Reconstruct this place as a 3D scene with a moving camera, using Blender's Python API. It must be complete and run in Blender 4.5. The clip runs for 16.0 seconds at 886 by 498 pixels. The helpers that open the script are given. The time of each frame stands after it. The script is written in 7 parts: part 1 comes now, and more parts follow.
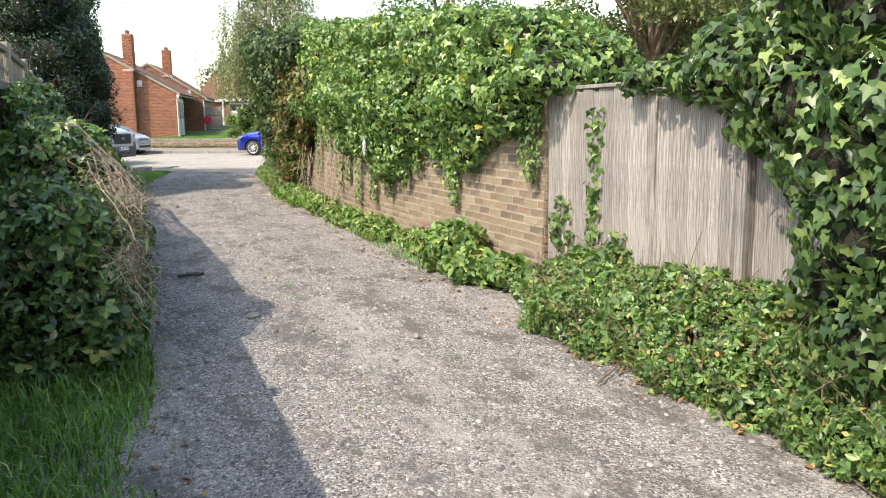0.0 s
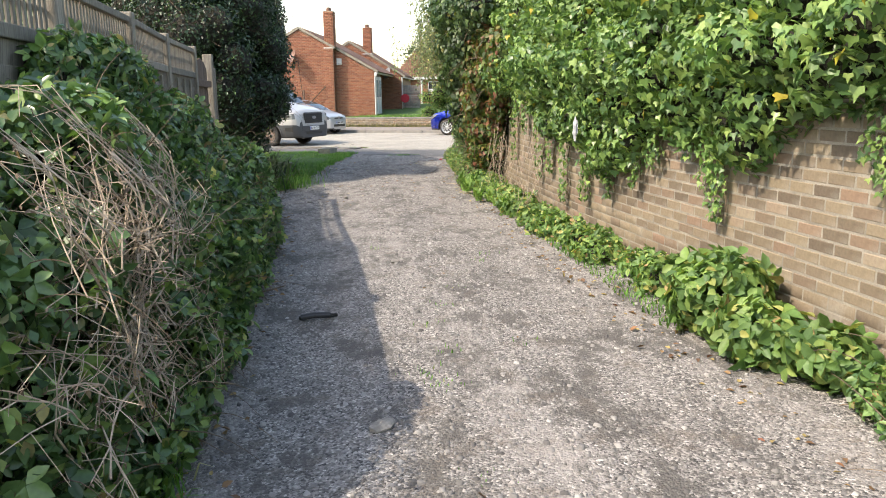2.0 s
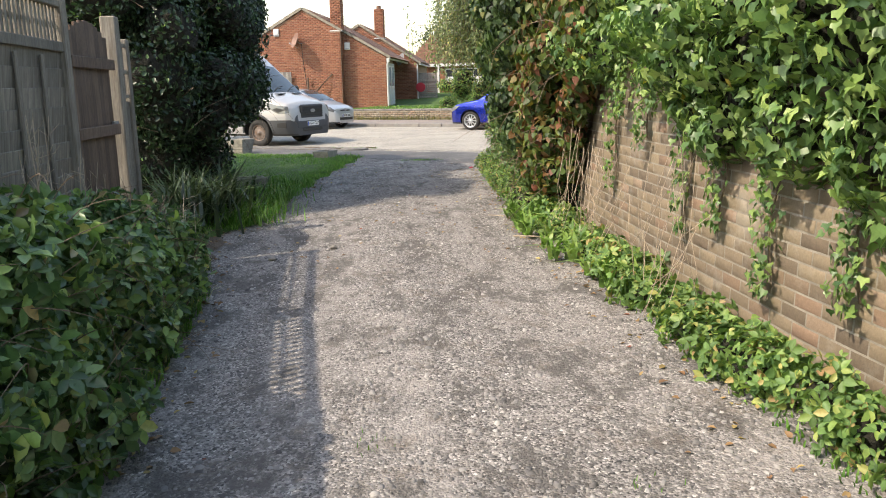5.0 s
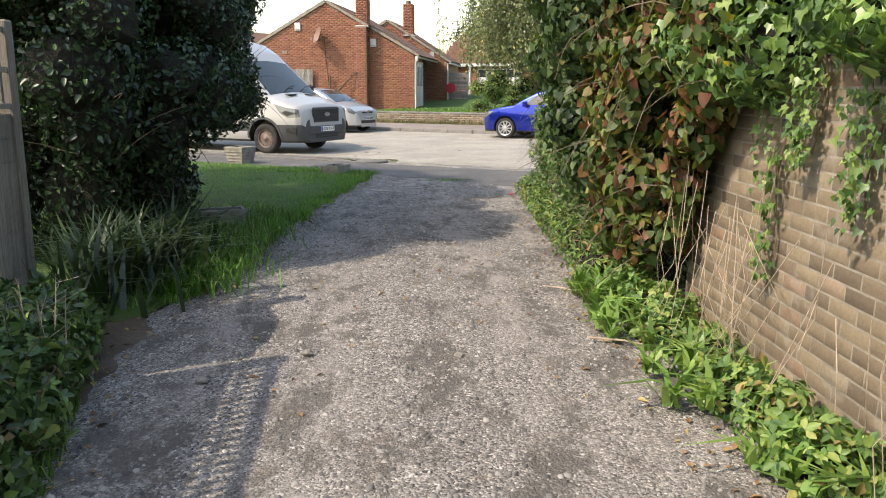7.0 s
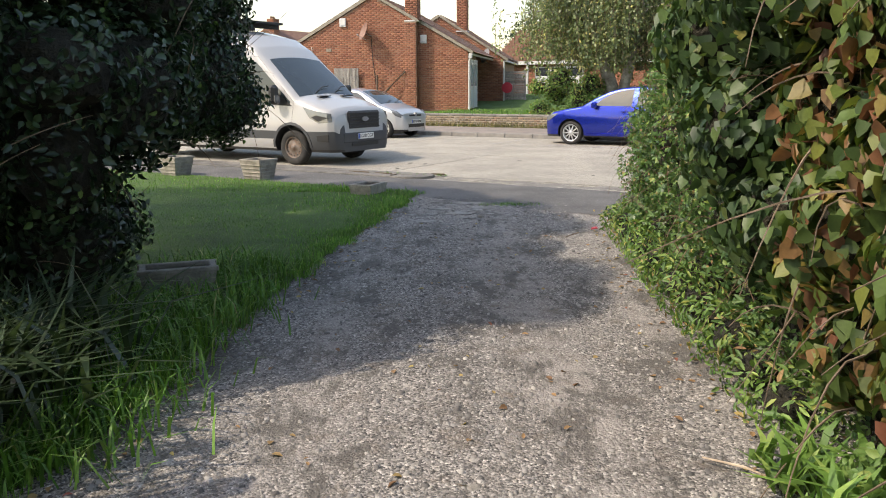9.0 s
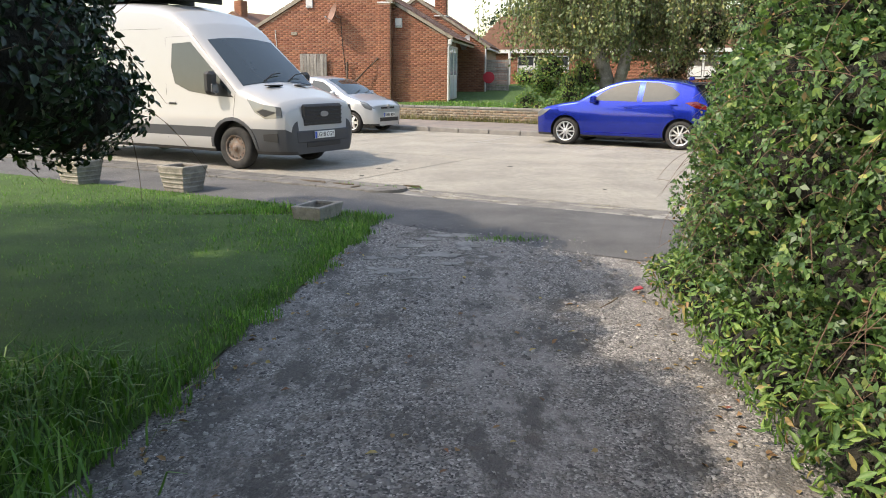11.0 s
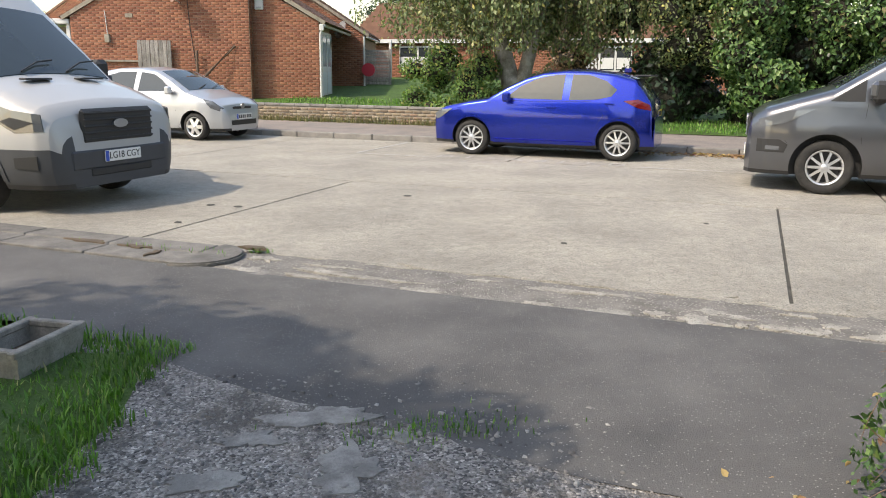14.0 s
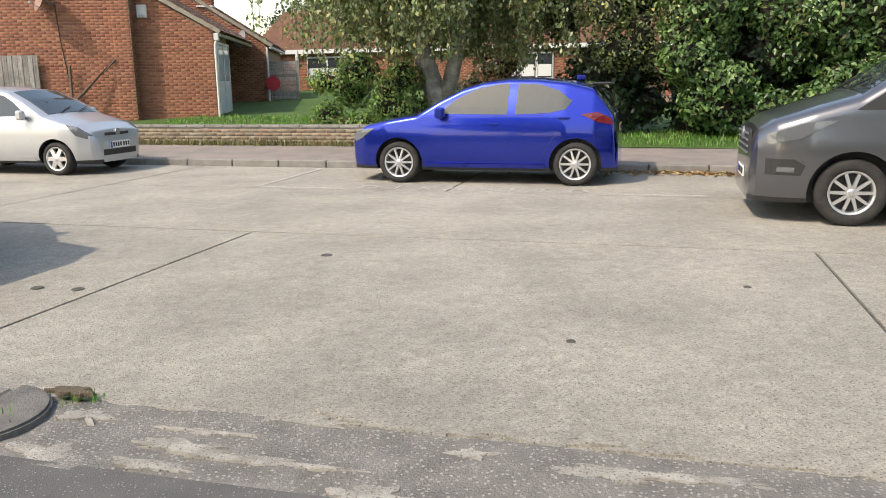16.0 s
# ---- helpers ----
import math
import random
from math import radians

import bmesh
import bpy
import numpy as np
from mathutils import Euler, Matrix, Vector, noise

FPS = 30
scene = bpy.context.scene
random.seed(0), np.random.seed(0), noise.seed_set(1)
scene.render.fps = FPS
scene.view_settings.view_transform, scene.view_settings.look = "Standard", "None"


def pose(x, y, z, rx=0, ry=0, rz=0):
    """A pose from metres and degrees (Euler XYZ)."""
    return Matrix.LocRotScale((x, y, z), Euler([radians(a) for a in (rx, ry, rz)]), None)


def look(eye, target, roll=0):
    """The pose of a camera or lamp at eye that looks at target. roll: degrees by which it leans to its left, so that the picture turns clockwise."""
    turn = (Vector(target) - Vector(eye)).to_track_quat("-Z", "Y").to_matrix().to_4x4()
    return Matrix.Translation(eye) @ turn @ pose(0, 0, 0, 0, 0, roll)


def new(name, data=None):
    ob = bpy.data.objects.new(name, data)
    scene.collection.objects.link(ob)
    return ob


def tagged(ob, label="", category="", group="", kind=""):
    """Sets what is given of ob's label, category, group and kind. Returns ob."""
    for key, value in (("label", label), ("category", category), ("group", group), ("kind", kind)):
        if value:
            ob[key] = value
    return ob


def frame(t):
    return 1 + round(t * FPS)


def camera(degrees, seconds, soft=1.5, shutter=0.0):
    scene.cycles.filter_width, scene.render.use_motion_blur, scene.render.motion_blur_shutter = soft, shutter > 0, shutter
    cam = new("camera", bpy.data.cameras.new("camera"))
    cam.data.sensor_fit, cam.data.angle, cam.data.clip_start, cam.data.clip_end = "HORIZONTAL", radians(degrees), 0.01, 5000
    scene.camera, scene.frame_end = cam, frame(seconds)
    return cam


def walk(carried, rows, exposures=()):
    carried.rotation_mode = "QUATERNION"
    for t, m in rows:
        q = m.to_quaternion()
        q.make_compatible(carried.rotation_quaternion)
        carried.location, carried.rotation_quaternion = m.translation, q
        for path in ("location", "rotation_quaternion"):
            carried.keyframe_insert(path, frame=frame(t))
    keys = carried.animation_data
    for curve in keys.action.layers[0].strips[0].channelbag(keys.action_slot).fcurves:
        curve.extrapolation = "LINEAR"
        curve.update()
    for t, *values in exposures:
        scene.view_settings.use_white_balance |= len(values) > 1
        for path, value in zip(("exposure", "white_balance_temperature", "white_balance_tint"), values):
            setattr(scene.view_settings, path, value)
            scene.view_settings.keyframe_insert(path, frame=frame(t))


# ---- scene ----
cam = camera(58.0, 16.0, soft=1.0)
PATH = [
    (0, (-0.358, -2.713, 1.466), (0.339, -0.867, 1.141), -0.6),
    (0.5, (-0.144, -2.134, 1.474), (0.372, -0.229, 1.146), -1.5),
    (1, (0.047, -1.439, 1.442), (0.463, 0.489, 1.107), -1.8),
    (1.5, (0.207, -0.755, 1.433), (0.52, 1.188, 1.079), -1.4),
    (2, (0.263, -0.024, 1.396), (0.488, 1.929, 1.026), -1.0),
    (2.5, (0.341, 0.713, 1.397), (0.495, 2.664, 0.985), -1.4),
    (3, (0.363, 1.446, 1.404), (0.467, 3.395, 0.969), -1.9),
    (3.5, (0.382, 2.151, 1.417), (0.478, 4.1, 0.979), -2.3),
    (4, (0.445, 2.894, 1.411), (0.582, 4.843, 0.98), -1.9),
    (4.2, (0.465, 3.232, 1.375), (0.625, 5.18, 0.952), -2.0),
    (6.3, (0.535, 6.161, 1.47), (0.735, 8.114, 1.09), -0.4),
    (6.5, (0.559, 6.445, 1.478), (0.739, 8.4, 1.093), -0.3),
    (7, (0.686, 7.145, 1.499), (0.812, 9.101, 1.102), 0.1),
    (7.5, (0.748, 7.818, 1.477), (0.853, 9.775, 1.077), 0.7),
    (8, (0.83, 8.511, 1.473), (0.885, 10.469, 1.07), 0.5),
    (8.5, (0.826, 9.268, 1.468), (0.838, 11.226, 1.062), -0.1),
    (9, (0.798, 9.976, 1.487), (0.791, 11.937, 1.09), -0.3),
    (9.2, (0.795, 10.275, 1.482), (0.786, 12.235, 1.082), -0.2),
    (11.3, (0.822, 13.172, 1.513), (0.901, 15.124, 1.086), 0.6),
    (11.5, (0.831, 13.456, 1.535), (0.931, 15.407, 1.106), 0.6),
    (12, (0.832, 14.168, 1.525), (0.983, 16.118, 1.107), 0.4),
    (12.5, (0.89, 14.856, 1.517), (1.093, 16.803, 1.108), 0.5),
    (13, (0.947, 15.575, 1.5), (1.209, 17.513, 1.081), 0.4),
    (13.5, (1.023, 16.308, 1.48), (1.322, 18.239, 1.055), 0.7),
    (14, (1.083, 17.025, 1.457), (1.426, 18.946, 1.021), 0.6),
    (14.5, (1.145, 17.702, 1.451), (1.531, 19.613, 1.002), 0.3),
    (15, (1.21, 18.346, 1.446), (1.611, 20.254, 0.997), -0.4),
    (15.5, (1.269, 19.007, 1.482), (1.69, 20.913, 1.043), -1.0),
    (16, (1.395, 19.522, 1.475), (1.94, 21.401, 1.062), -0.8),
]
walk(cam, [(t, look(eye, target, roll)) for t, eye, target, roll in PATH], [(0, 1.64, 7300, 13), (4, 1.50, 7450, 14), (6.5, 1.36, 7500, 14), (9, 1.18, 7500, 14), (12.2, 1.26, 7350, 13), (13.2, 1.16, 7350, 13), (16, 1.12, 7450, 13)])

# ---- world, sun, exposure ----
SUN_TO = Vector((0.90, 0.43, -1.10)).normalized()   # the way the light travels
world = bpy.data.worlds.new("sky")
scene.world = world
world.use_nodes = True
_nt = world.node_tree
_sky = _nt.nodes.new("ShaderNodeTexSky")
_sky.sky_type, _sky.sun_disc = "NISHITA", False
_sky.sun_elevation = math.asin(-SUN_TO.z)
_sky.sun_rotation = math.atan2(-SUN_TO.x, -SUN_TO.y)
_sky.air_density, _sky.dust_density, _sky.ozone_density = 1.3, 1.6, 1.0
_bg = _nt.nodes["Background"]
_nt.links.new(_sky.outputs[0], _bg.inputs[0])
_bg.inputs[1].default_value = 0.15
_sun = bpy.data.lights.new("sun", "SUN")
_sun.energy, _sun.angle, _sun.color = 2.05, radians(0.6), (1.0, 0.95, 0.86)
_so = new("sun", _sun)
_so.matrix_world = look((0, 0, 40), Vector((0, 0, 40)) + SUN_TO)

# ---- road axes: s runs along the road, n across it, away from the lane ----
RA = radians(-31)
U = Vector((math.cos(RA), math.sin(RA), 0))
V = Vector((-math.sin(RA), math.cos(RA), 0))
ROAD = Matrix(((U.x, V.x, 0, 0), (U.y, V.y, 0, 0), (0, 0, 1, 0), (0, 0, 0, 1)))


HOUSE = Matrix.Translation((1.72, 42.60, 0)) @ Matrix.Rotation(radians(-10), 4, "Z")   # axes of the two nearer houses
AXES = [ROAD]


def rp(s, n, z=0.0):
    """A point in the axes in use: along, across, up."""
    return AXES[0] @ Vector((s, n, z))


# ---- materials ----
def principled(name):
    m = bpy.data.materials.new(name)
    m.use_nodes = True
    return m, m.node_tree, m.node_tree.nodes["Principled BSDF"]


def mix_rgb(nt, fac, a, b, mode="MIX"):
    n = nt.nodes.new("ShaderNodeMix")
    n.data_type, n.blend_type = "RGBA", mode
    for sock, val in ((n.inputs[0], fac), (n.inputs[6], a), (n.inputs[7], b)):
        if isinstance(val, bpy.types.NodeSocket):
            nt.links.new(val, sock)
        else:
            sock.default_value = (*val, 1) if isinstance(val, tuple) else val
    return n.outputs[2]


def coords(nt, scale=(1, 1, 1), kind="Object"):
    tc, mp = nt.nodes.new("ShaderNodeTexCoord"), nt.nodes.new("ShaderNodeMapping")
    nt.links.new(tc.outputs[kind], mp.inputs[0])
    mp.inputs[3].default_value = scale
    return mp.outputs[0]


def tex_noise(nt, vec, scale, detail=4, rough=0.6):
    n = nt.nodes.new("ShaderNodeTexNoise")
    nt.links.new(vec, n.inputs["Vector"])
    n.inputs["Scale"].default_value, n.inputs["Detail"].default_value, n.inputs["Roughness"].default_value = scale, detail, rough
    return n.outputs["Fac"]


def tex_cells(nt, vec, scale, out="Color", rnd=1.0):
    n = nt.nodes.new("ShaderNodeTexVoronoi")
    nt.links.new(vec, n.inputs["Vector"])
    n.inputs["Scale"].default_value, n.inputs["Randomness"].default_value = scale, rnd
    return n.outputs[out]


def ramp(nt, fac, stops):
    n = nt.nodes.new("ShaderNodeValToRGB")
    nt.links.new(fac, n.inputs[0])
    el = n.color_ramp.elements
    while len(el) < len(stops):
        el.new(0.5)
    for e, (p, c) in zip(el, stops):
        e.position, e.color = p, (*c, 1) if isinstance(c, tuple) else (c, c, c, 1)
    return n.outputs[0]


def add_bump(nt, bsdf, height, strength, distance):
    b = nt.nodes.new("ShaderNodeBump")
    b.inputs["Strength"].default_value, b.inputs["Distance"].default_value = strength, distance
    nt.links.new(height, b.inputs["Height"])
    nt.links.new(b.outputs[0], bsdf.inputs["Normal"])


def surface(name, c1, c2, scale=6, fine=60, rough=0.85, bump=0.3, dist=0.01, metallic=0.0, stops=(0.35, 0.65), vary=0.0, speck=None):
    """Two tones by a broad noise, darkened and lightened by a fine one, with relief."""
    m, nt, b = principled(name)
    vec = coords(nt)
    broad, small = tex_noise(nt, vec, scale, 5), tex_noise(nt, vec, fine, 3, 0.7)
    col = mix_rgb(nt, ramp(nt, broad, [(stops[0], 0.0), (stops[1], 1.0)]), c1, c2)
    col = mix_rgb(nt, 0.55, col, ramp(nt, small, [(0.25, 0.45), (0.75, 1.0)]), "MULTIPLY")
    if speck:
        cell = tex_cells(nt, vec, speck[0], "Distance")
        col = mix_rgb(nt, ramp(nt, cell, [(speck[1], 1.0), (speck[1] + 0.06, 0.0)]), col, speck[2])
    if vary:
        oi = nt.nodes.new("ShaderNodeObjectInfo")
        col = mix_rgb(nt, vary, col, ramp(nt, oi.outputs["Random"], [(0.0, 0.35), (1.0, 1.5)]), "MULTIPLY")
    nt.links.new(col, b.inputs["Base Color"])
    b.inputs["Roughness"].default_value, b.inputs["Metallic"].default_value = rough, metallic
    if bump:
        add_bump(nt, b, small, bump, dist)
    return m


def plain(name, color, rough=0.5, metallic=0.0, coat=0.0, emit=None):
    m, nt, b = principled(name)
    vec = coords(nt)
    col = mix_rgb(nt, 0.25, color, ramp(nt, tex_noise(nt, vec, 9, 4), [(0.3, 0.7), (0.7, 1.0)]), "MULTIPLY")
    nt.links.new(col, b.inputs["Base Color"])
    b.inputs["Roughness"].default_value, b.inputs["Metallic"].default_value, b.inputs["Coat Weight"].default_value = rough, metallic, coat
    return m


def gravel_mat():
    """Compacted grey gravel: small stones, pale dusty wheel tracks, dark damp streaks and brown stains."""
    m, nt, b = principled("gravel")
    vec = coords(nt)
    cells = []
    for scale in (95, 42):
        bw = nt.nodes.new("ShaderNodeRGBToBW")
        nt.links.new(tex_cells(nt, vec, scale, "Color"), bw.inputs[0])
        cells.append(bw.outputs[0])
    edge = tex_cells(nt, vec, 95, "Distance")
    edge2 = tex_cells(nt, vec, 42, "Distance")
    col = ramp(nt, cells[0], [(0.12, (0.05, 0.048, 0.046)), (0.45, (0.19, 0.178, 0.163)), (0.75, (0.31, 0.288, 0.262)), (0.95, (0.56, 0.525, 0.48))])
    col = mix_rgb(nt, 0.45, col, ramp(nt, cells[1], [(0.2, 0.5), (0.8, 1.35)]), "MULTIPLY")
    # dusty tracks run along the lane
    wave = nt.nodes.new("ShaderNodeSeparateXYZ")
    nt.links.new(vec, wave.inputs[0])
    track = ramp(nt, tex_noise(nt, coords(nt, (1.6, 0.10, 1)), 1.0, 3, 0.5), [(0.45, 0.0), (0.6, 1.0)])
    dust = ramp(nt, tex_noise(nt, vec, 2.6, 6, 0.7), [(0.38, 0.0), (0.62, 0.85)])
    col = mix_rgb(nt, mix_rgb(nt, 1.0, track, dust, "MULTIPLY"), col, (0.305, 0.28, 0.255))
    wet = tex_noise(nt, coords(nt, (1, 0.5, 1)), 2.6, 8, 0.78)
    col = mix_rgb(nt, ramp(nt, wet, [(0.50, 0.0), (0.58, 0.85)]), col, (0.085, 0.078, 0.069))
    brown = tex_noise(nt, vec, 4.3, 5, 0.65)
    col = mix_rgb(nt, ramp(nt, brown, [(0.54, 0.0), (0.70, 0.65)]), col, (0.13, 0.105, 0.083))
    nt.links.new(col, b.inputs["Base Color"])
    b.inputs["Roughness"].default_value = 0.95
    h = mix_rgb(nt, 0.5, ramp(nt, edge, [(0.0, 1.0), (0.6, 0.0)]), ramp(nt, edge2, [(0.0, 1.0), (0.6, 0.0)]))
    add_bump(nt, b, h, 0.9, 0.012)
    return m


def brick_mat(name, stops, lichen=0.25):
    """Fired clay that differs brick by brick, with grain, soot and pale bloom."""
    m, nt, b = principled(name)
    vec = coords(nt)
    oi, gi = nt.nodes.new("ShaderNodeObjectInfo"), nt.nodes.new("ShaderNodeNewGeometry")
    add = nt.nodes.new("ShaderNodeMath")
    add.operation = "ADD"
    nt.links.new(oi.outputs["Random"], add.inputs[0])
    nt.links.new(gi.outputs["Random Per Island"], add.inputs[1])
    fr = nt.nodes.new("ShaderNodeMath")
    fr.operation = "FRACT"
    nt.links.new(add.outputs[0], fr.inputs[0])
    col = ramp(nt, fr.outputs[0], stops)
    grain = tex_noise(nt, vec, 55, 4, 0.7)
    col = mix_rgb(nt, 0.5, col, ramp(nt, grain, [(0.25, 0.5), (0.75, 1.1)]), "MULTIPLY")
    bloom = tex_noise(nt, vec, 2.4, 5, 0.65)
    col = mix_rgb(nt, ramp(nt, bloom, [(0.55, 0.0), (0.75, lichen)]), col, (0.42, 0.40, 0.34))
    nt.links.new(col, b.inputs["Base Color"])
    b.inputs["Roughness"].default_value = 0.9
    add_bump(nt, b, grain, 0.4, 0.006)
    return m


def wood_mat(name, c1, c2, grain=(30, 30, 1.2)):
    m, nt, b = principled(name)
    oi = nt.nodes.new("ShaderNodeObjectInfo")
    tc = nt.nodes.new("ShaderNodeTexCoord")
    mp = nt.nodes.new("ShaderNodeMapping")
    nt.links.new(tc.outputs["Object"], mp.inputs[0])
    mp.inputs[3].default_value = grain
    fib = tex_noise(nt, mp.outputs[0], 3, 6, 0.7)
    col = mix_rgb(nt, ramp(nt, fib, [(0.40, 0.0), (0.60, 1.0)]), c1, c2)
    stain = tex_noise(nt, tc.outputs["Object"], 2.2, 5, 0.7)
    col = mix_rgb(nt, ramp(nt, stain, [(0.45, 0.0), (0.75, 0.6)]), col, tuple(v * 0.45 for v in c1))
    col = mix_rgb(nt, 0.5, col, ramp(nt, oi.outputs["Random"], [(0.0, 0.5), (1.0, 1.4)]), "MULTIPLY")
    nt.links.new(col, b.inputs["Base Color"])
    b.inputs["Roughness"].default_value = 0.85
    add_bump(nt, b, fib, 0.5, 0.006)
    return m


def leaf_mat(name, stops, rough=0.40, trans=0.28):
    """Leaf colours that differ leaf by leaf, with a waxy face and some light through the blade."""
    m, nt, b = principled(name)
    gi = nt.nodes.new("ShaderNodeNewGeometry")
    col = ramp(nt, gi.outputs["Random Per Island"], stops)
    vec = coords(nt)
    col = mix_rgb(nt, 0.8, col, ramp(nt, tex_noise(nt, vec, 2.4, 5), [(0.32, 0.5), (0.68, 1.2)]), "MULTIPLY")
    col = mix_rgb(nt, 0.35, col, ramp(nt, tex_noise(nt, vec, 70, 2), [(0.3, 0.6), (0.7, 1.2)]), "MULTIPLY")
    nt.links.new(col, b.inputs["Base Color"])
    b.inputs["Roughness"].default_value = rough
    tr = nt.nodes.new("ShaderNodeBsdfTranslucent")
    nt.links.new(mix_rgb(nt, 1.0, col, (1.25, 1.35, 0.75), "MULTIPLY"), tr.inputs[0])
    mx = nt.nodes.new("ShaderNodeMixShader")
    mx.inputs[0].default_value = trans
    out = nt.nodes["Material Output"]
    nt.links.new(b.outputs[0], mx.inputs[1])
    nt.links.new(tr.outputs[0], mx.inputs[2])
    nt.links.new(mx.outputs[0], out.inputs[0])
    return m


GRAVEL = gravel_mat()
ASPHALT = surface("asphalt", (0.082, 0.080, 0.078), (0.140, 0.135, 0.129), 1.2, 120, 0.9, 0.7, 0.008, speck=(48, 0.13, (0.26, 0.25, 0.235)))


def road_concrete():
    """Pale brushed concrete with worn aggregate, blotches and hairline cracks."""
    m, nt, b = principled("road_concrete")
    vec = coords(nt)
    broad, mid, small = tex_noise(nt, vec, 0.7, 5), tex_noise(nt, vec, 9, 6, 0.75), tex_noise(nt, vec, 75, 4, 0.8)
    col = mix_rgb(nt, ramp(nt, broad, [(0.35, 0.0), (0.65, 1.0)]), (0.34, 0.316, 0.268), (0.47, 0.437, 0.368))
    col = mix_rgb(nt, 0.75, col, ramp(nt, mid, [(0.30, 0.62), (0.70, 1.12)]), "MULTIPLY")
    col = mix_rgb(nt, 0.85, col, ramp(nt, small, [(0.30, 0.35), (0.62, 1.1)]), "MULTIPLY")
    chip = tex_cells(nt, vec, 38, "Distance")
    col = mix_rgb(nt, ramp(nt, chip, [(0.16, 0.9), (0.24, 0.0)]), col, (0.12, 0.11, 0.10))
    nt.links.new(col, b.inputs["Base Color"])
    b.inputs["Roughness"].default_value = 0.92
    add_bump(nt, b, small, 1.0, 0.012)
    return m


CONCRETE = road_concrete()
CONCRETE_OLD = surface("broken_concrete", (0.18, 0.17, 0.157), (0.36, 0.34, 0.305), 3.2, 60, 0.92, 1.0, 0.02, stops=(0.42, 0.58), speck=(34, 0.26, (0.11, 0.105, 0.10)))
PAVING = surface("paving", (0.20, 0.18, 0.165), (0.28, 0.235, 0.205), 2.0, 80, 0.9, 0.4, 0.006)
KERBSTONE = surface("kerb_stone", (0.20, 0.19, 0.175), (0.29, 0.275, 0.245), 4.0, 70, 0.9, 0.5, 0.008, vary=0.25)
TAR = surface("joint_tar", (0.05, 0.05, 0.045), (0.10, 0.095, 0.08), 9, 80, 0.9, 0.5, 0.006)
SOIL = surface("soil", (0.085, 0.062, 0.042), (0.15, 0.115, 0.08), 3, 60, 0.95, 0.8, 0.02)
TURF = surface("turf", (0.045, 0.098, 0.013), (0.075, 0.15, 0.02), 2.2, 70, 0.95, 0.8, 0.03)
BRICK_WALL = brick_mat("garden_brick", [(0.0, (0.135, 0.103, 0.072)), (0.3, (0.21, 0.162, 0.107)), (0.55, (0.265, 0.21, 0.138)), (0.8, (0.185, 0.14, 0.095)), (0.95, (0.25, 0.165, 0.11)), (1.0, (0.31, 0.255, 0.18))], 0.5)
BRICK_HOUSE = brick_mat("house_brick", [(0.0, (0.20, 0.075, 0.045)), (0.4, (0.27, 0.105, 0.06)), (0.7, (0.32, 0.135, 0.075)), (1.0, (0.235, 0.085, 0.052))], 0.10)
MORTAR = surface("mortar", (0.24, 0.213, 0.168), (0.36, 0.325, 0.262), 6, 90, 0.95, 0.4, 0.005)
MORTAR_HOUSE = surface("house_mortar", (0.27, 0.17, 0.115), (0.35, 0.24, 0.165), 6, 90, 0.95, 0.4, 0.005)
FENCE_GREY = wood_mat("weathered_board", (0.13, 0.12, 0.108), (0.37, 0.345, 0.315), (42, 42, 0.9))
FENCE_PANEL = wood_mat("panel_wood", (0.16, 0.14, 0.112), (0.29, 0.255, 0.205))
GATE_WOOD = wood_mat("gate_wood", (0.10, 0.065, 0.045), (0.18, 0.12, 0.085))
ROOF_TILE = surface("roof_tile", (0.16, 0.085, 0.06), (0.23, 0.125, 0.085), 3, 60, 0.9, 0.4, 0.01)
WHITE_PAINT = plain("white_paint", (0.56, 0.56, 0.55), 0.45)
GLASS_DARK = plain("window_glass", (0.03, 0.035, 0.04), 0.05)


# ---- mesh helpers ----
def add_box(bm, c, size, m=None, bevel=0.0):
    """A box in a bmesh, its middle at c."""
    mat = (m or Matrix.Identity(4)) @ Matrix.Translation(c) @ Matrix.Diagonal((*size, 1))
    r = bmesh.ops.create_cube(bm, size=1, matrix=mat)
    if bevel:
        es = list({e for v in r["verts"] for e in v.link_edges})
        bmesh.ops.bevel(bm, geom=es, offset=bevel, segments=1, affect="EDGES")
    return r


def box_bm(c, size, bevel=0.0, m=None):
    bm = bmesh.new()
    add_box(bm, c, size, m, bevel)
    return bm


def mesh_of(name, bm, material, smooth=False):
    me = bpy.data.meshes.new(name)
    bm.normal_update()
    bm.to_mesh(me)
    bm.free()
    for mm in (material if isinstance(material, (list, tuple)) else [material]):
        me.materials.append(mm)
    if smooth:
        me.polygons.foreach_set("use_smooth", [True] * len(me.polygons))
    return me


def part(name, bm, material, parent=None, label="", smooth=False):
    me = bm if isinstance(bm, bpy.types.Mesh) else mesh_of(name, bm, material, smooth)
    ob = new(name, me)
    if parent is not None:
        ob.parent = parent
    if label:
        ob["label"] = label
    return ob


def structure(name, bm, material, label="", category="", smooth=False):
    return tagged(part(name, bm, material, smooth=smooth), label, category, kind="structure")


def array_mesh(name, verts, faces, material):
    """A mesh from an (n, 3) array and an (m, k) array of corners."""
    me = bpy.data.meshes.new(name)
    k = faces.shape[1]
    me.vertices.add(len(verts))
    me.vertices.foreach_set("co", np.ascontiguousarray(verts, np.float32).ravel())
    me.loops.add(faces.size)
    me.loops.foreach_set("vertex_index", np.ascontiguousarray(faces, np.int32).ravel())
    me.polygons.add(len(faces))
    me.polygons.foreach_set("loop_start", np.arange(0, faces.size, k, dtype=np.int32))
    me.update(calc_edges=True)
    me.materials.append(material)
    return me


